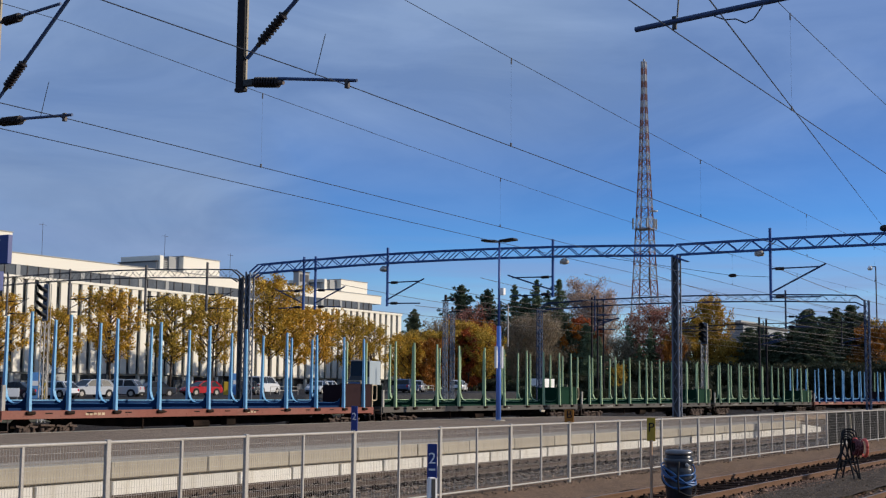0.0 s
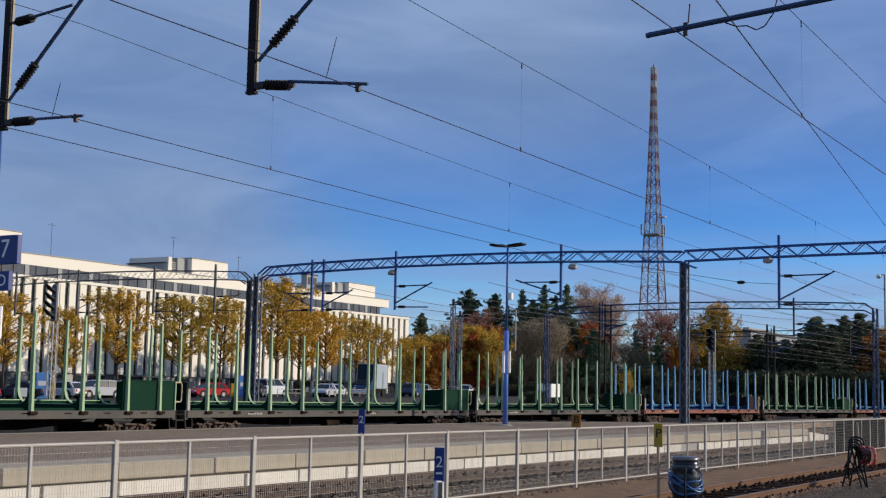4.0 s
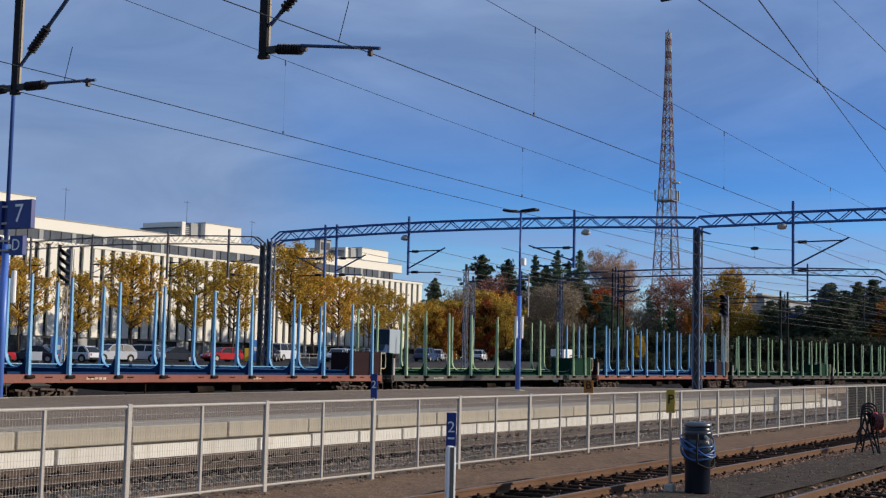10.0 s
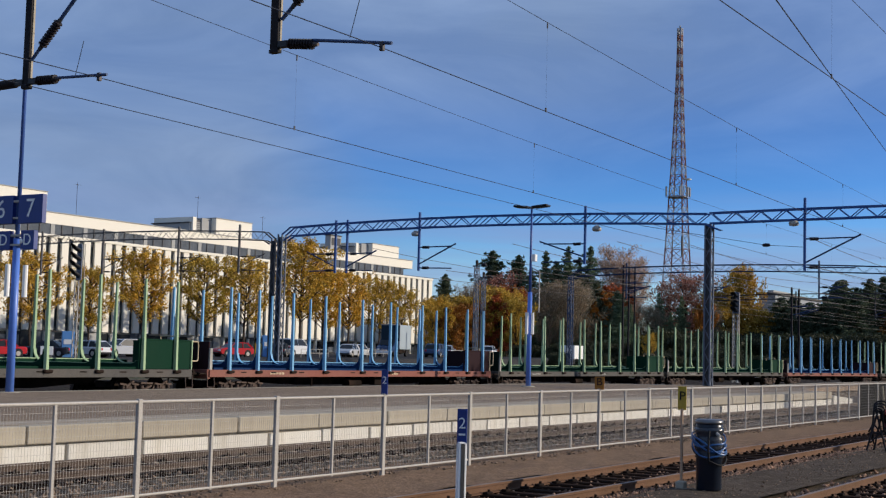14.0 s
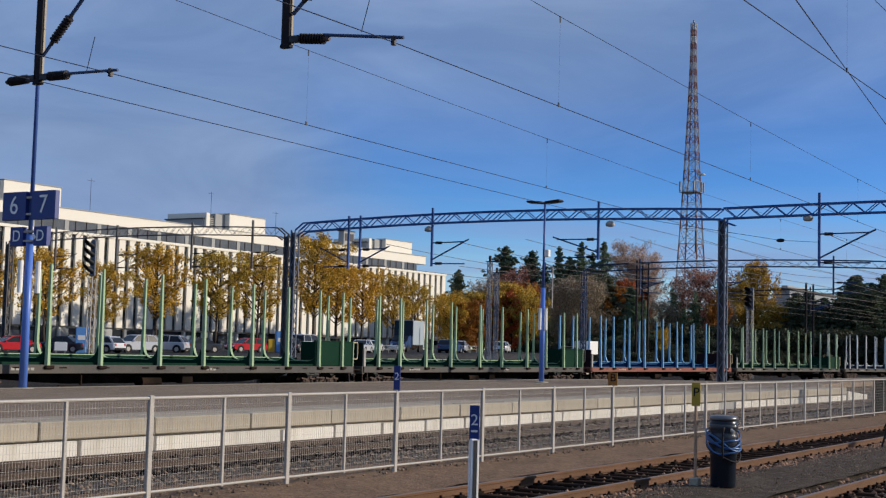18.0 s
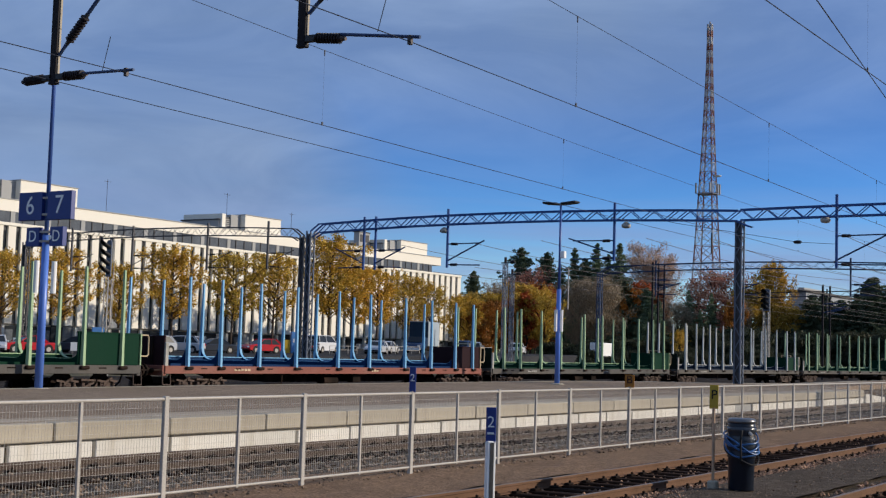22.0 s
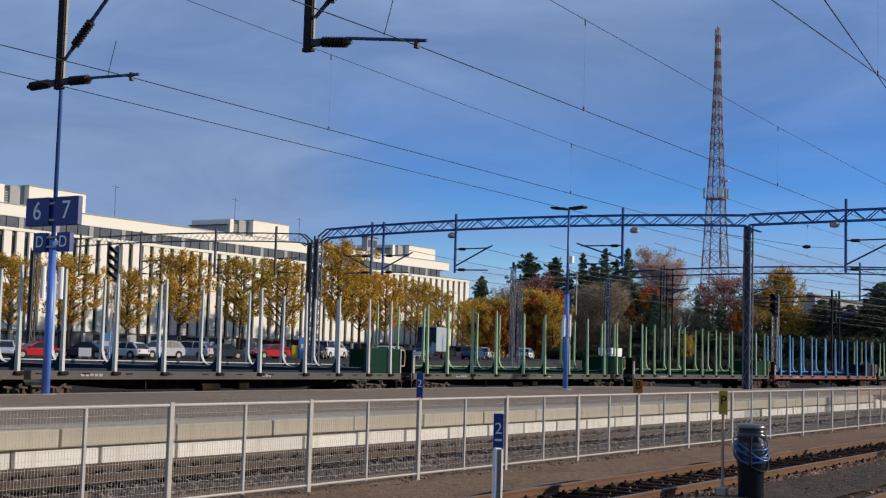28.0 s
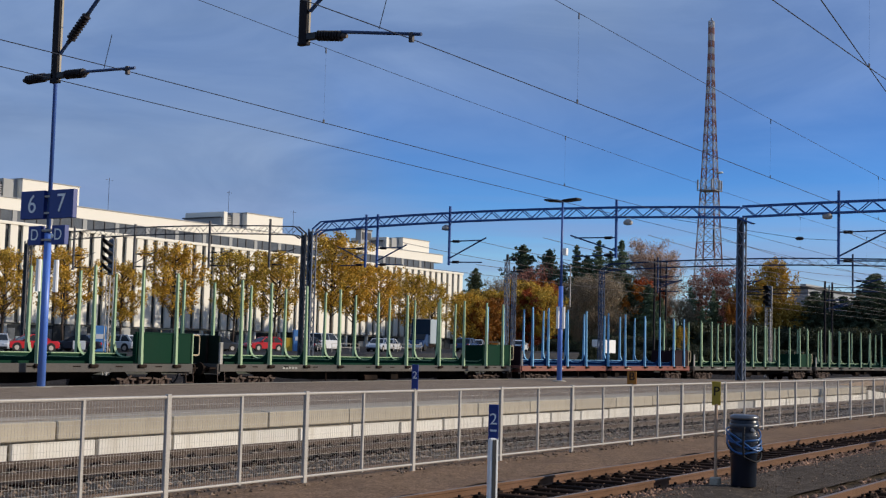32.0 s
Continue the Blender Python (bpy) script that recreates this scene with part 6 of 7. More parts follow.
def signal(at, tall, label):
    """A railway signal: lattice mast, dark plate with hooded lamps facing along the track."""
    s = thing("railway_signal", at, label, "signal")
    m = Shape()
    lattice(m, (0, 0, 0), (0, 0, tall - 2.3), 0.3, 0.3, 0.45, 0.05, 0.025, 1)
    part("mast", m, GALV, s)
    part("back_plate", Shape().prism([(-0.2, tall - 2.2), (0.2, tall - 2.2), (0.2, tall - 0.12), (0.1, tall), (-0.1, tall), (-0.2, tall - 0.12)], 0, -0.05, 0.03), POST_STEEL, s)
    part("ladder", Shape().path([(0.3, 0.3, 0.2), (0.3, 0.3, tall)], 0.03).path([(0.3, -0.1, 0.2), (0.3, -0.1, tall)], 0.03), GALV, s)
    for k in range(4):
        z = tall - 0.45 - 0.5 * k
        vs, n = [], 9
        for r, end in ((0.17, 0), (0.17, 1), (0.145, 1), (0.145, 0)):
            for i in range(n):
                a = math.pi * (i / (n - 1) * 1.4 - 0.2)
                x = -0.05 - end * (0.45 + 0.25 * max(0.0, math.sin(a)))
                vs.append((x, r * math.cos(a), z + 0.85 * r * math.sin(a) - 0.4 * x))
        fs = [(k * n + i, k * n + i + 1, (k + 1) % 4 * n + i + 1, (k + 1) % 4 * n + i) for k in range(4) for i in range(n - 1)]
        h = Shape().add(vs, fs + [(0, n, 2 * n, 3 * n), (4 * n - 1, 3 * n - 1, 2 * n - 1, n - 1)])
        part("hood", h, INK, s)
        part("lamp", Shape().rod((-0.05, 0, z), (-0.09, 0, z), 0.14, n=14), DARK_GLASS, s)
    return s


signal((56.6, 60.0, -0.19), 8.25, "dark railway signal with hooded lamps on a lattice mast")
far_signal = signal((132.0, 45.0, -0.19), 9.3, "dark railway signal with hooded lamps on a lattice mast")
far_signal.scale = (1.7, 1.7, 1.0)


def radio_tower():
    t = thing("radio_tower", (297.0, 115.8, 0), "tall tapering red and white lattice radio mast", "tower")
    H, w0, w1 = 81.5, 3.6, 0.46
    rust, pale = mat("faded_red_steel", (0.21, 0.10, 0.085), 0.6, 0.1, 0.15, 1, 10, 0.0), mat("weathered_grey_steel", (0.33, 0.33, 0.345), 0.6, 0.1, 0.15, 1, 10, 0.0)

    def half(z):
        return w1 + (w0 - w1) * max(0.0, 1 - z / 76) ** 1.3

    z, k = 0.0, 0
    while z < H - 1:
        step = max(1.6, 2 * half(z) * 0.8)
        z2 = min(H, z + step)
        a, b = half(z), half(z2)
        s = Shape()
        c0 = [(a, a, z), (-a, a, z), (-a, -a, z), (a, -a, z)]
        c1 = [(b, b, z2), (-b, b, z2), (-b, -b, z2), (b, -b, z2)]
        for i in range(4):
            j = (i + 1) % 4
            part("leg", Shape().bar(c0[i], c1[i], 0.25), rust if k % 2 else pale, t)
            s.bar(c0[i], c1[j], 0.105)
            s.bar(c0[j], c1[i], 0.105)
            s.bar(c1[i], c1[j], 0.115)
        tagged(part("bracing", s, rust if k % 2 else pale, t), kind="stuff")
        z, k = z2, k + 1
    plat = Shape().box(-2.2, -2.2, 40.36, 2.2, 2.2, 40.46)
    for x, y in ((-2.2, -2.2), (2.2, -2.2), (-2.2, 2.2), (2.2, 2.2), (0, -2.2), (-2.2, 0)):
        plat.bar((x, y, 40.3), (x, y, 42.6), 0.12)
    part("platform", plat, pale, t)
    for x, y in ((-2.3, -1.4), (-2.2, 2.1), (1.7, -2.3), (0.4, -2.3)):
        part("antenna", Shape().box(x - 0.18, y - 0.18, 40.6, x + 0.18, y + 0.18, 42.9, 0.05), FIN_GREY, t, "white panel antenna")
    part("dish", Shape().lathe([(0.1, 0), (0.9, 0.15), (1.0, 0.4), (0.95, 0.42), (0.1, 0.2)], 16, (0.8, -2.0, 44.5)), SIGN_WHITE, t)
    part("antenna", Shape().rod((-2.75, -2.2, 26), (-2.75, -2.2, 31), 0.2, n=8), STEEL_DARK, t)
    part("beacon", Shape().rod((0, 0, H), (0, 0, H + 0.5), 0.2, n=8), pale, t)


radio_tower()


MASTS = ((100.0, 57.4, 9.9, True), (112.0, 63.5, 9.7, True), (150.0, 65.4, 13.6, False), (158.0, 68.1, 14.0, False), (166.0, 70.7, 14.5, False), (150.0, 44.6, 10.8, False), (160.0, 46.7, 11.2, False))


def line_mast(x, y, h, lattice_mast, label):
    m = thing("catenary_mast", (x, y, -0.2), label, "mast", "overhead line masts")
    if lattice_mast:
        s = Shape()
        lattice(s, (0, 0, 0), (0, 0, h), 0.3, 0.3, 0.6, 0.06, 0.03, 1)
        part("shaft", s, POST_STEEL, m)
        part("insulator", Shape().rod((0, -0.9, h + 0.1), (0, -0.5, h + 0.1), 0.12, n=8), INSUL, m)
        part("insulator", Shape().rod((0, 0.0, h), (0, 0.0, h + 0.5), 0.12, n=8), INSUL, m)
        part("crossarm", Shape().bar((0, -1.0, h), (0, 0.4, h), 0.1), STEEL_DARK, m)
    else:
        part("shaft", Shape().box(-0.1, -0.1, 0, 0.1, 0.1, h, 0.02), MAST_BROWN, m)
        part("arm", Shape().rod((0, 0, h - 3.2), (0, -2.4, h - 2.6), 0.05, n=6), TUBE, m)
        part("arm", Shape().rod((0, 0, h - 2.2), (0, -1.8, h - 2.1), 0.05, n=6), TUBE, m)


for x, y, h, lat in MASTS:
    line_mast(x, y, h, lat, "grey lattice mast of the overhead line" if lat else "thin brown mast of the overhead line")


# ---- trees ----
def leaves(name, pts, size, material, seed, flat=0.0, slim=1.0, lift=0.0):
    """A crown: one small bent leaf cluster (or a slim twig) at each point, all in one mesh."""
    rng = np.random.default_rng(seed)
    n = len(pts)
    a = rng.normal(size=(n, 3))
    a[:, 2] *= 1 - flat
    a[:, 2] += lift
    a /= np.linalg.norm(a, axis=1)[:, None]
    b = np.cross(a, rng.normal(size=(n, 3)))
    b /= np.linalg.norm(b, axis=1)[:, None]
    c = np.cross(a, b)
    s = size * rng.uniform(0.55, 1.45, (n, 1))
    v = np.stack([pts - a * s, pts + b * s * 0.55 * slim + c * s * 0.25 * slim, pts + a * s, pts - b * s * 0.55 * slim + c * s * 0.2 * slim], 1).reshape(-1, 3)
    me = bpy.data.meshes.new(name)
    me.vertices.add(4 * n)
    me.vertices.foreach_set("co", v.astype(np.float32).ravel())
    me.loops.add(6 * n)
    base = 4 * np.arange(n)[:, None]
    me.loops.foreach_set("vertex_index", (base + np.array([0, 1, 2, 0, 2, 3])).ravel().astype(np.int32))
    me.polygons.add(2 * n)
    me.polygons.foreach_set("loop_start", (3 * np.arange(2 * n)).astype(np.int32))
    me.update(calc_edges=True)
    me.materials.append(material)
    return me


def puffs(nr, centres, n, sigma, which=None):
    """n points gathered round the centres, none farther off than about one and a half sigma."""
    d = nr.normal(size=(n, 3))
    d /= np.linalg.norm(d, axis=1)[:, None]
    which = nr.integers(0, len(centres), n) if which is None else which
    return centres[which] + d * (1.6 * sigma * nr.uniform(0, 1, (n, 1)) ** 0.5), which


def broad_tree(h, spread, clear, seed, n=4200, cone=False, sigma=0.13, limbs=18, twigs=5, steep=0.75):
    """Trunk, limbs and twigs of a broad-leaved tree, and the points of its leaves."""
    rng = random.Random(seed)
    nr = np.random.default_rng(seed)
    s = Shape()
    top = Vector((rng.uniform(-0.3, 0.3), rng.uniform(-0.3, 0.3), h * 0.88))
    knots = [Vector((0, 0, 0))] + [Vector((top.x * u + rng.uniform(-0.12, 0.12), top.y * u + rng.uniform(-0.12, 0.12), h * 0.88 * u)) for u in (0.25, 0.5, 0.75, 1.0)]
    r0 = h * 0.016
    for i, (a, b) in enumerate(zip(knots, knots[1:])):
        s.rod(a, b, r0 * (1 - 0.21 * i), r0 * (1 - 0.21 * (i + 1)), 8, caps=(i == 0))
    tips = [top, top + Vector((0, 0, 0.06 * h))]
    for k in range(limbs):
        u = clear / h + (0.84 - clear / h) * (k / limbs)
        f = min(3.999, u / 0.88 * 4)
        p = knots[int(f)].lerp(knots[int(f) + 1], f % 1)
        ang = k * 2.4 + rng.uniform(-0.4, 0.4)
        rel = (u - clear / h) / (1 - clear / h)
        ln = spread * (0.5 + 0.6 * math.sin(math.pi * min(1, rel * 0.9 + 0.2))) * rng.uniform(0.6, 1.1)
        if cone:
            ln = spread * (0.12 + 0.95 * (1 - rel) ** 1.1) * min(1, 0.6 + 1.6 * rel) * rng.uniform(0.6, 1.15)
        q = p + Vector((math.cos(ang) * ln, math.sin(ang) * ln, ln * steep * rng.uniform(0.7, 1.3)))
        q.z = min(q.z, h * 0.97)
        mid = p.lerp(q, 0.5) + Vector((0, 0, -0.08 * ln))
        s.rod(p, mid, r0 * 0.36, r0 * 0.22, 5, False).rod(mid, q, r0 * 0.22, r0 * 0.07, 5, False)
        tips += [q, mid.lerp(q, 0.5)]
        for j in range(twigs):
            a = p.lerp(q, rng.uniform(0.3, 0.95))
            e = a + Vector((rng.uniform(-1, 1), rng.uniform(-1, 1), rng.uniform(-0.1, 1.0))) * (0.3 * min(spread, ln * 1.4))
            e.z = min(e.z, h)
            s.rod(a, e, r0 * 0.1, r0 * 0.04, 3, False)
            tips += [e, a.lerp(e, 0.5)]
    c = np.array([tuple(t) for t in tips])
    pts, which = puffs(nr, c, n, sigma * spread)
    return s, pts[pts[:, 2] > clear * 0.75]


def street_tree(h, spread, clear, seed, n=8500):
    """A planted tree with steep dark limbs that show between loose bunches of leaves."""
    rng = random.Random(seed)
    nr = np.random.default_rng(seed)
    s = Shape()
    r0 = h * 0.0135
    lean = Vector((rng.uniform(-0.25, 0.25), rng.uniform(-0.25, 0.25), 0))
    knots = [lean * u + Vector((rng.uniform(-0.08, 0.08), rng.uniform(-0.08, 0.08), h * 0.95 * u)) for u in (0.0, 0.22, 0.45, 0.7, 1.0)]
    for i, (a, b) in enumerate(zip(knots, knots[1:])):
        s.rod(a, b, r0 * (1 - 0.23 * i), r0 * (1 - 0.23 * (i + 1)), 8, caps=(i == 0))
    tips = [knots[4], knots[4].lerp(knots[3], 0.3), knots[4].lerp(knots[3], 0.6)]
    limbs = 30
    for k in range(limbs):
        u = clear / h + (0.86 - clear / h) * (k / limbs) ** 1.15
        f = min(3.999, u / 0.95 * 4.2)
        p = knots[int(f)].lerp(knots[int(f) + 1], f % 1)
        rel = (u - clear / h) / (1 - clear / h)
        out = spread * (0.35 + 0.75 * math.sin(math.pi * min(1.0, 0.22 + 0.8 * rel))) * rng.uniform(0.55, 1.15) * (1.0 if rel < 0.6 else 0.8)
        ang = k * 2.4 + rng.uniform(-0.5, 0.5)
        q = p + Vector((math.cos(ang) * out, math.sin(ang) * out, out * rng.uniform(0.75, 1.35)))
        q.z = min(q.z, h * rng.uniform(0.93, 1.0))
        mid = p.lerp(q, 0.5) + Vector((math.cos(ang), math.sin(ang), 0)) * 0.12 * out
        s.rod(p, mid, r0 * 0.42, r0 * 0.26, 5, False).rod(mid, q, r0 * 0.26, r0 * 0.08, 5, False)
        if rng.random() < 0.9:
            tips += [q, mid.lerp(q, 0.6), mid.lerp(q, 0.25)]
        for j in range(6):
            a = p.lerp(mid, rng.uniform(0.5, 1.0)) if j < 2 else mid.lerp(q, rng.uniform(0.1, 0.95))
            e = a + Vector((rng.uniform(-1, 1), rng.uniform(-1, 1), rng.uniform(-0.25, 0.9))) * (0.34 * min(spread, out + 0.8))
            e.z = min(e.z, h)
            s.rod(a, e, r0 * 0.14, r0 * 0.05, 3, False)
            if rng.random() < 0.8:
                tips += [e, a.lerp(e, 0.6)]
    c = np.array([tuple(t) for t in tips])
    pts, which = puffs(nr, c, n, 0.33)
    return s, pts[pts[:, 2] > clear * 0.95]


def conifer(h, spread, seed, n=5200, clear=0.05, thin=1.0, clump=0.3, droop=-0.25, shape=0.8):
    """Trunk, branches at uneven heights and needle tufts of a spruce or pine."""
    rng = random.Random(seed)
    nr = np.random.default_rng(seed)
    s = Shape().rod((0, 0, 0), (0, 0, h), h * 0.013, 0.03, 7)
    tufts = []
    count = int(h / 0.8 * 12 * thin)
    side = [rng.uniform(0.75, 1.2) for i in range(7)]
    for k in range(count):
        u = clear + (1 - clear) * ((k + rng.random()) / count) ** 0.8
        z = h * u
        a = k * 2.4 + rng.uniform(-0.5, 0.5)
        r = (min(0.72 * spread, spread * (1 - u) ** shape) + 0.15) * side[int(a / 0.9) % 7]
        e = r * rng.uniform(0.3, 1.25)
        q = Vector((math.cos(a) * e, math.sin(a) * e, z + (droop + 0.5 * max(0.0, u - 0.6)) * e + rng.uniform(-0.5, 0.3)))
        q.z = min(q.z, h - 0.3)
        s.rod((0, 0, z), q, 0.05, 0.02, 4, False)
        for w in (0.25, 0.5, 0.75, 1.0):
            tufts.append((q.x * w, q.y * w, z + (q.z - z) * w ** 1.4 + 0.1, clump * (1.35 - 0.8 * w) * min(1.0, 0.25 + r / 2.5), r + 0.25))
    for z in (0.94, 0.97, 1.0):
        tufts.append((0, 0, h * z, clump * 0.3, 0.3))
    tufts = np.array(tufts)
    which = nr.choice(len(tufts), n, p=tufts[:, 4] / tufts[:, 4].sum())
    pts, same = puffs(nr, tufts[which, :3], n, 1.0, np.arange(n))
    return s, tufts[which, :3] + (pts - tufts[which, :3]) * tufts[which, 3:4] * np.array([1, 1, 0.8])


KINDS = {}
TALL = {"gold": 12.0, "olive": 13.0, "orange": 12.0, "red": 12.0, "rust": 16.0, "twig": 20.0, "bare": 16.0, "bush": 5.0, "spruce": 20.0, "pine": 20.0}


def kind_of_tree(key, maker, bark, leaf, size, seed, flat=0.0, slim=1.0, lift=0.0):
    s, pts = maker
    KINDS[key] = (s.mesh("trunk", bark, True), leaves("crown", pts, size, leaf, seed, flat, slim, lift))


for i in range(4):
    kind_of_tree("gold%d" % i, street_tree(12.0, 2.9 + 0.2 * i, 3.3, 11 + i), BARK, L_GOLD, 0.125, 21 + i)
for i in range(2):
    kind_of_tree("olive%d" % i, broad_tree(13.0, 4.2, 2.0, 31 + i, 12000, False, 0.11, 24, 6, 0.7), BARK, L_OLIVE, 0.17, 33 + i)
    kind_of_tree("orange%d" % i, broad_tree(12.0, 3.6, 1.2, 41 + i, 11000, False, 0.11, 22, 6), BARK, L_ORANGE, 0.17, 43 + i)
    kind_of_tree("red%d" % i, broad_tree(12.0, 2.6, 1.5, 45 + i, 9000, False, 0.12, 22, 6), BARK, L_RED, 0.17, 47 + i)
    kind_of_tree("rust%d" % i, broad_tree(16.0, 4.4, 2.5, 51 + i, 4600, False, 0.11, 26, 7, 0.9), BARK, L_RUST, 0.16, 53 + i)
    kind_of_tree("twig%d" % i, broad_tree(20.0, 4.0, 4.0, 61 + i, 8500, False, 0.14, 28, 8, 1.3), BARK_PALE, L_TWIG, 0.34, 63 + i, 0, 0.16, 1.2)
    kind_of_tree("bare%d" % i, broad_tree(16.0, 4.2, 2.0, 65 + i, 8500, False, 0.15, 28, 8, 1.1), BARK_PALE, L_BARE, 0.36, 67 + i, 0, 0.16, 0.9)
    kind_of_tree("bush%d" % i, broad_tree(5.0, 3.0, 0.2, 91 + i, 7000, False, 0.14, 20, 6, 0.6), BARK, L_BUSH, 0.16, 93 + i)
for i in range(3):
    kind_of_tree("spruce%d" % i, conifer(20.0, 6.0, 71 + i, 22000, 0.04, 0.42, 0.36, -0.04, 0.85), BARK, L_SPRUCE, 0.2, 73 + i, 0.4, 0.6)
    kind_of_tree("pine%d" % i, conifer(20.0, 6.2, 81 + i, 22000, 0.10, 0.5, 0.44, 0.15, 0.66), BARK_PALE, L_PINE, 0.24, 83 + i, 0.3, 0.6)

WORDS = {"gold": ("golden-leaved street tree in autumn by the car park", "trees before the building"), "olive": ("yellow-green broad-leaved tree in autumn", "autumn trees"),
         "orange": ("orange-leaved tree in autumn", "autumn trees"), "red": ("small red-orange tree in autumn", "autumn trees"), "rust": ("rust-red tree with thinning leaves", "autumn trees"),
         "twig": ("nearly bare tree with pale peach twigs", "autumn trees"), "bare": ("bare brown tree with fine twigs", "autumn trees"),
         "bush": ("dull green bush beside the tracks", "bushes"), "spruce": ("dark green spruce tree with drooping branches", "conifers"), "pine": ("dark green pine tree with rising branches", "conifers")}


def tree(key, x, y, h, z=0.0, turn=0.0, wide=1.0):
    base = key.rstrip("0123456789")
    words, group = WORDS[base]
    t = thing("tree" if base != "bush" else "bush", pose(x, y, z, 0, 0, turn), words, "tree" if base != "bush" else "bush", group)
    k = h / TALL[base]
    t.scale = (k * wide, k * wide, k)
    part("trunk", KINDS[key][0], None, t)
    tagged(part("crown", KINDS[key][1], None, t), kind="stuff")
    return t


rng = random.Random(77)
for i, (x, top) in enumerate(((74, 10.6), (83, 10.4), (91, 10.8), (99, 11.4), (107.5, 10.4), (116, 13.0), (126.5, 13.0), (134.5, 13.5), (146.5, 17.3), (152, 14.0), (158, 13.6), (166, 13.0), (172, 12.0))):
    tree("gold%d" % (i % 4), x, 112, (top - lot_z(x)) * (1.03 if i < 8 else 1.0), lot_z(x), i * 77, 1.12 if i < 8 else 1.08)
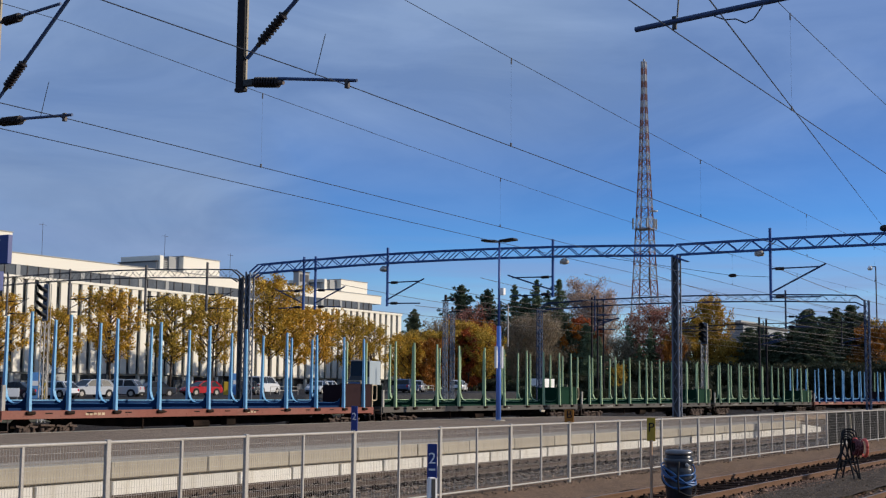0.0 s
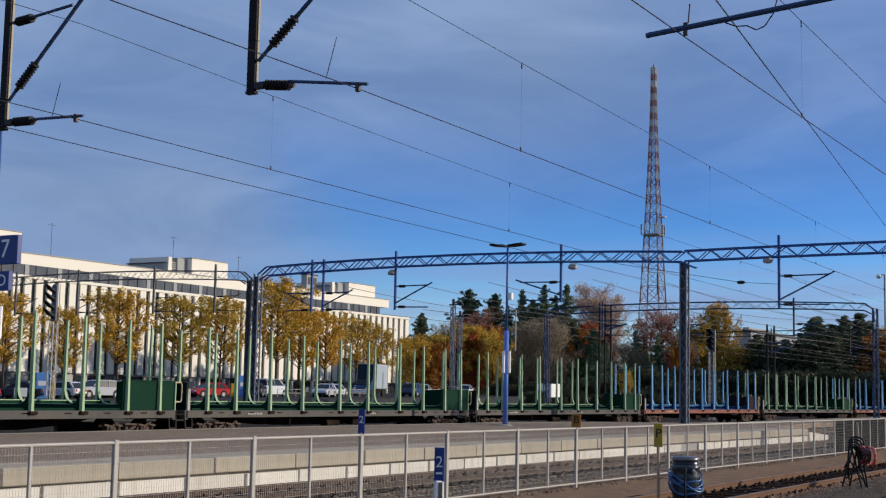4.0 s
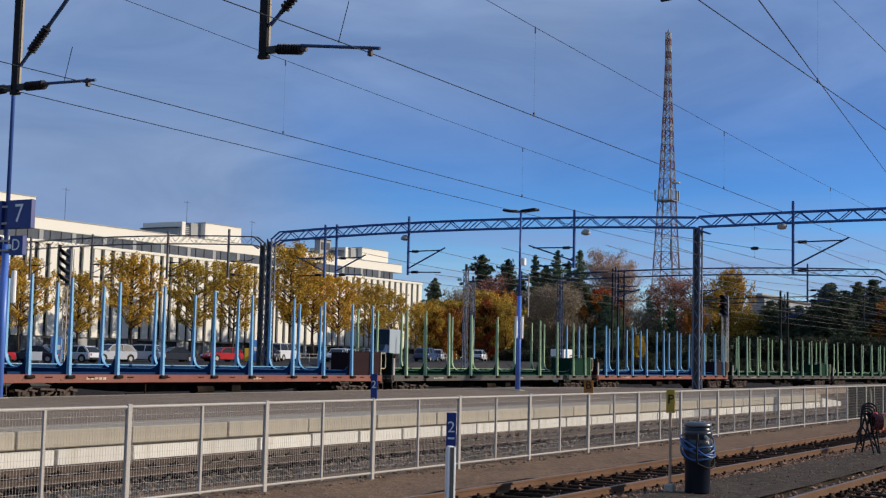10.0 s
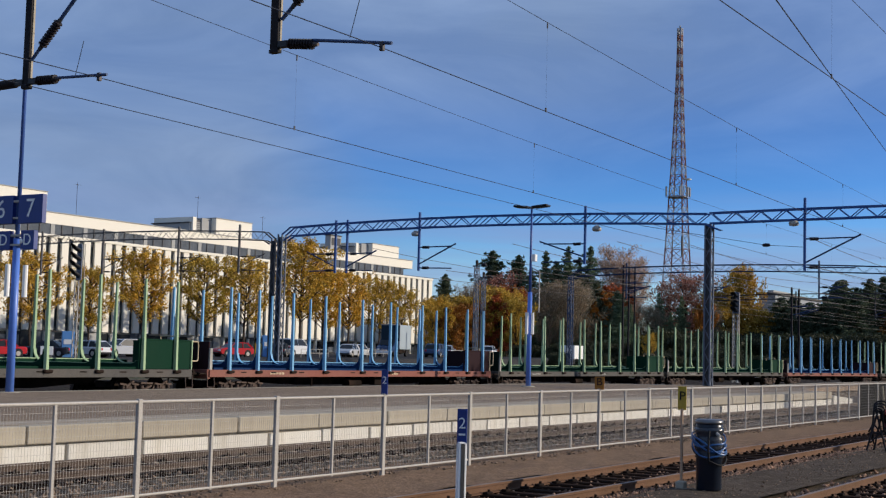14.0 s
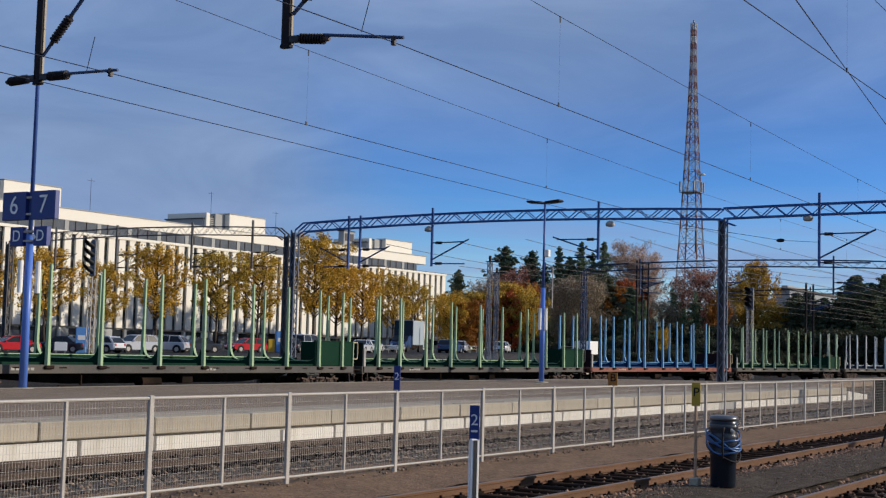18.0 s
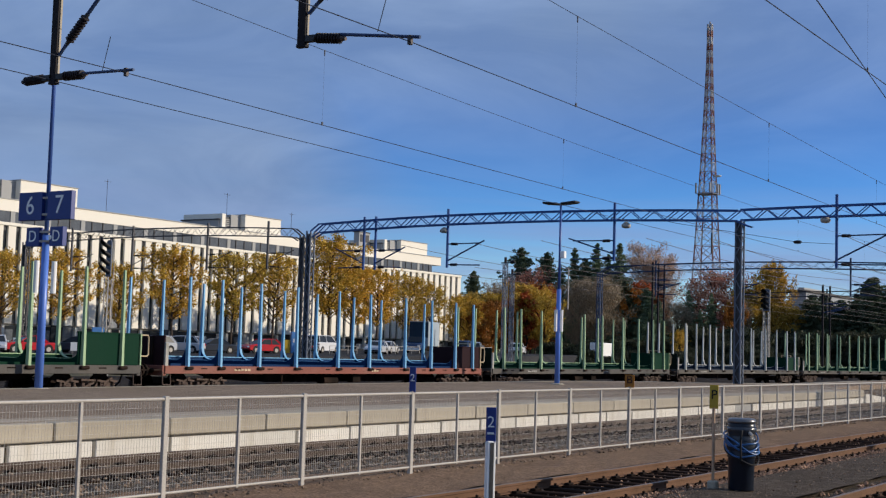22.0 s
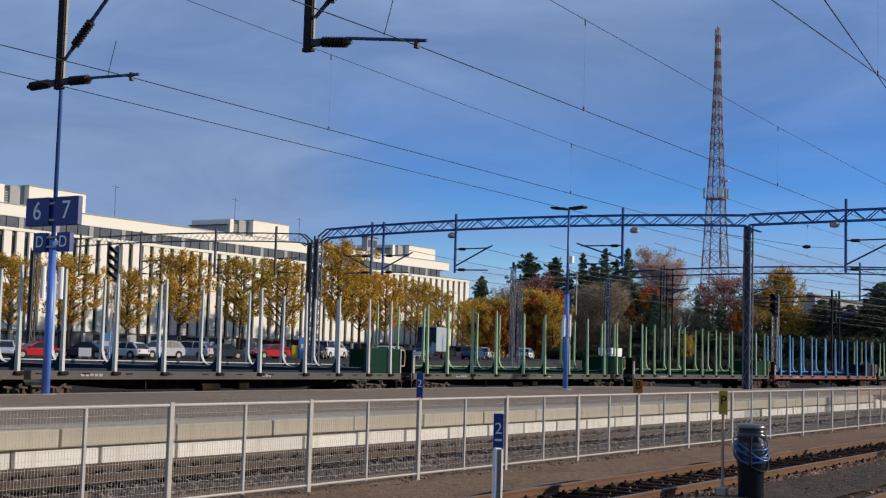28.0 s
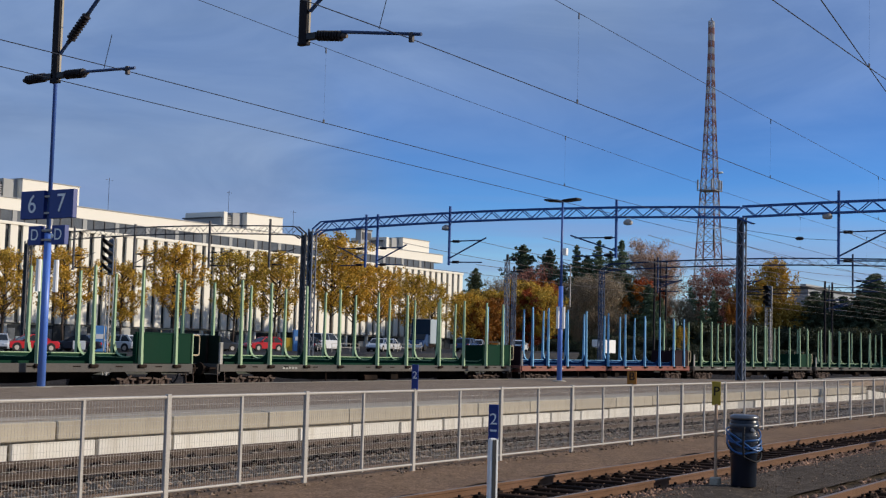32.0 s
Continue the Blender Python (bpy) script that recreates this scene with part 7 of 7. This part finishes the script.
# the autumn trees beyond the building and the wood behind the yard
for i, (x, y, h, key) in enumerate((
        (232.0, 140.5, 18.1, "pine0"), (190.0, 117.4, 11.2, "gold0"), (196.0, 118.3, 12.1, "olive0"), (200.0, 117.8, 12.2, "gold1"),
        (198.0, 114.1, 11.0, "orange0"), (218.0, 126.5, 15.1, "bare0"), (204.0, 113.9, 14.0, "olive1"), (206.0, 111.9, 13.7, "gold2"),
        (226.0, 121.3, 16.0, "red0"), (240.0, 131.5, 19.3, "rust0"), (250.0, 139.6, 24.3, "pine1"), (252.0, 134.3, 23.3, "pine2"),
        (246.0, 128.1, 20.4, "spruce0"), (248.0, 125.8, 23.8, "spruce1"), (254.0, 126.3, 22.1, "pine0"), (250.0, 121.5, 24.9, "spruce2"),
        (255.0, 121.3, 23.0, "spruce0"), (250.0, 116.4, 24.8, "spruce1"), (236.0, 112.5, 17.0, "spruce1"), (238.0, 117.5, 16.6, "bare0"),
        (238.0, 109.6, 16.8, "pine1"), (230.0, 115.0, 12.6, "spruce2"), (226.0, 116.8, 11.8, "spruce0"), (260.0, 115.5, 26.2, "twig0"),
        (258.0, 110.3, 23.6, "twig0"), (256.0, 111.4, 22.0, "twig1"), (246.0, 109.2, 17.5, "red1"), (240.0, 108.9, 15.3, "orange1"),
        (232.0, 102.4, 14.7, "pine1"), (230.0, 98.8, 12.1, "spruce1"), (246.0, 99.6, 14.9, "spruce2"), (240.0, 99.4, 12.6, "bare1"),
        (252.0, 95.8, 19.8, "rust1"), (254.0, 99.5, 18.3, "rust0"), (250.0, 92.3, 18.7, "rust1"), (236.0, 86.6, 13.0, "orange0"),
        (238.0, 91.8, 14.0, "spruce1"), (234.0, 92.4, 10.7, "spruce0"), (226.0, 92.7, 6.3, "gold3"), (250.0, 83.5, 20.7, "olive1"),
        (248.0, 86.3, 16.6, "olive0"), (246.0, 78.8, 12.0, "olive1"), (242.0, 86.6, 12.7, "bare1"), (250.0, 77.3, 13.4, "spruce2"),
        (254.0, 75.5, 14.7, "spruce0"), (250.0, 70.9, 13.2, "spruce1"), (252.0, 68.9, 12.9, "spruce2"), (256.0, 67.2, 17.7, "spruce0"),
        (250.0, 64.0, 13.7, "spruce1"), (246.0, 65.8, 12.2, "spruce1"), (260.0, 67.2, 18.2, "spruce1"), (258.0, 64.2, 16.6, "pine0"),
        (256.0, 61.2, 18.1, "spruce0"), (260.0, 59.5, 18.8, "spruce1"), (262.0, 57.9, 17.2, "pine1"), (256.0, 54.6, 14.6, "orange1"),
        (260.0, 52.7, 16.0, "olive0"), (264.0, 50.4, 15.6, "spruce2"), (264.0, 47.8, 16.6, "spruce2"))):
    if key[:6] == "spruce" and y < 78:
        key = "pine" + key[6]
    tree(key, x, y, h, 0, i * 61, 0.62 if h > 17 and key[:5] == "olive" else 0.55 if y == 86.6 else 1.25 if y < 78 and key[:4] == "pine" else 1.0)
for key, x, y, h, wide in (
    ("pine1", 246.0, 75.2, 14.1, 1.3),
    ("pine2", 244.0, 71.8, 13.6, 1.3),
    ("pine1", 246.0, 69.8, 13.2, 1.3),
    ("pine1", 248.0, 67.4, 14.2, 1.3),
    ("pine2", 246.0, 64.0, 14.6, 1.3),
    ("pine2", 248.0, 61.6, 15.2, 1.3),
    ("gold3", 186.0, 113.3, 10.5, 1.0),
    ("orange1", 188.0, 111.7, 10.1, 0.95),
    ("gold1", 200.0, 113.9, 12.1, 1.0),
    ("red1", 202.0, 111.2, 13.2, 0.95),
    ("gold2", 202.0, 108.0, 11.8, 0.95),
    ("gold0", 200.0, 82.4, 6.2, 0.75),
    ("spruce2", 205.0, 89.8, 12.6, 1.25),
    ("bare1", 225.0, 108.0, 16.8, 1.0),
    ("bare1", 224.0, 112.3, 15.7, 0.9)):
    tree(key, x, y, h, 0, x * 13, wide)
for i in range(40):
    tree("bush%d" % (i % 2), 134 + 2.5 * i, 66 + 1.5 * math.sin(i * 1.7), rng.uniform(1.5, 2.6), -0.1, i * 71)
for i in range(34):
    u = i / 33
    tree("bush%d" % (i % 2), 206 + 8 * math.sin(i * 2.3), 107.1 + (-39.9) * u, rng.uniform(2.6, 4.4), 0, i * 47)
for i in range(44):
    x, y = rng.uniform(226, 246), 36 + (i / 44) * 66 + rng.uniform(-1, 1)
    tree("bush%d" % (i % 2), x, y, rng.uniform(4.0, 7.0), 0, i * 40)
for i in range(40):
    y = 30 + i * 3.6 + rng.uniform(-1.5, 1.5)
    tree(("spruce%d" if i % 3 else "pine%d") % (i % 3), 288 + rng.uniform(-8, 14), y, rng.uniform(11, 14.5), 0, i * 33)


motions()
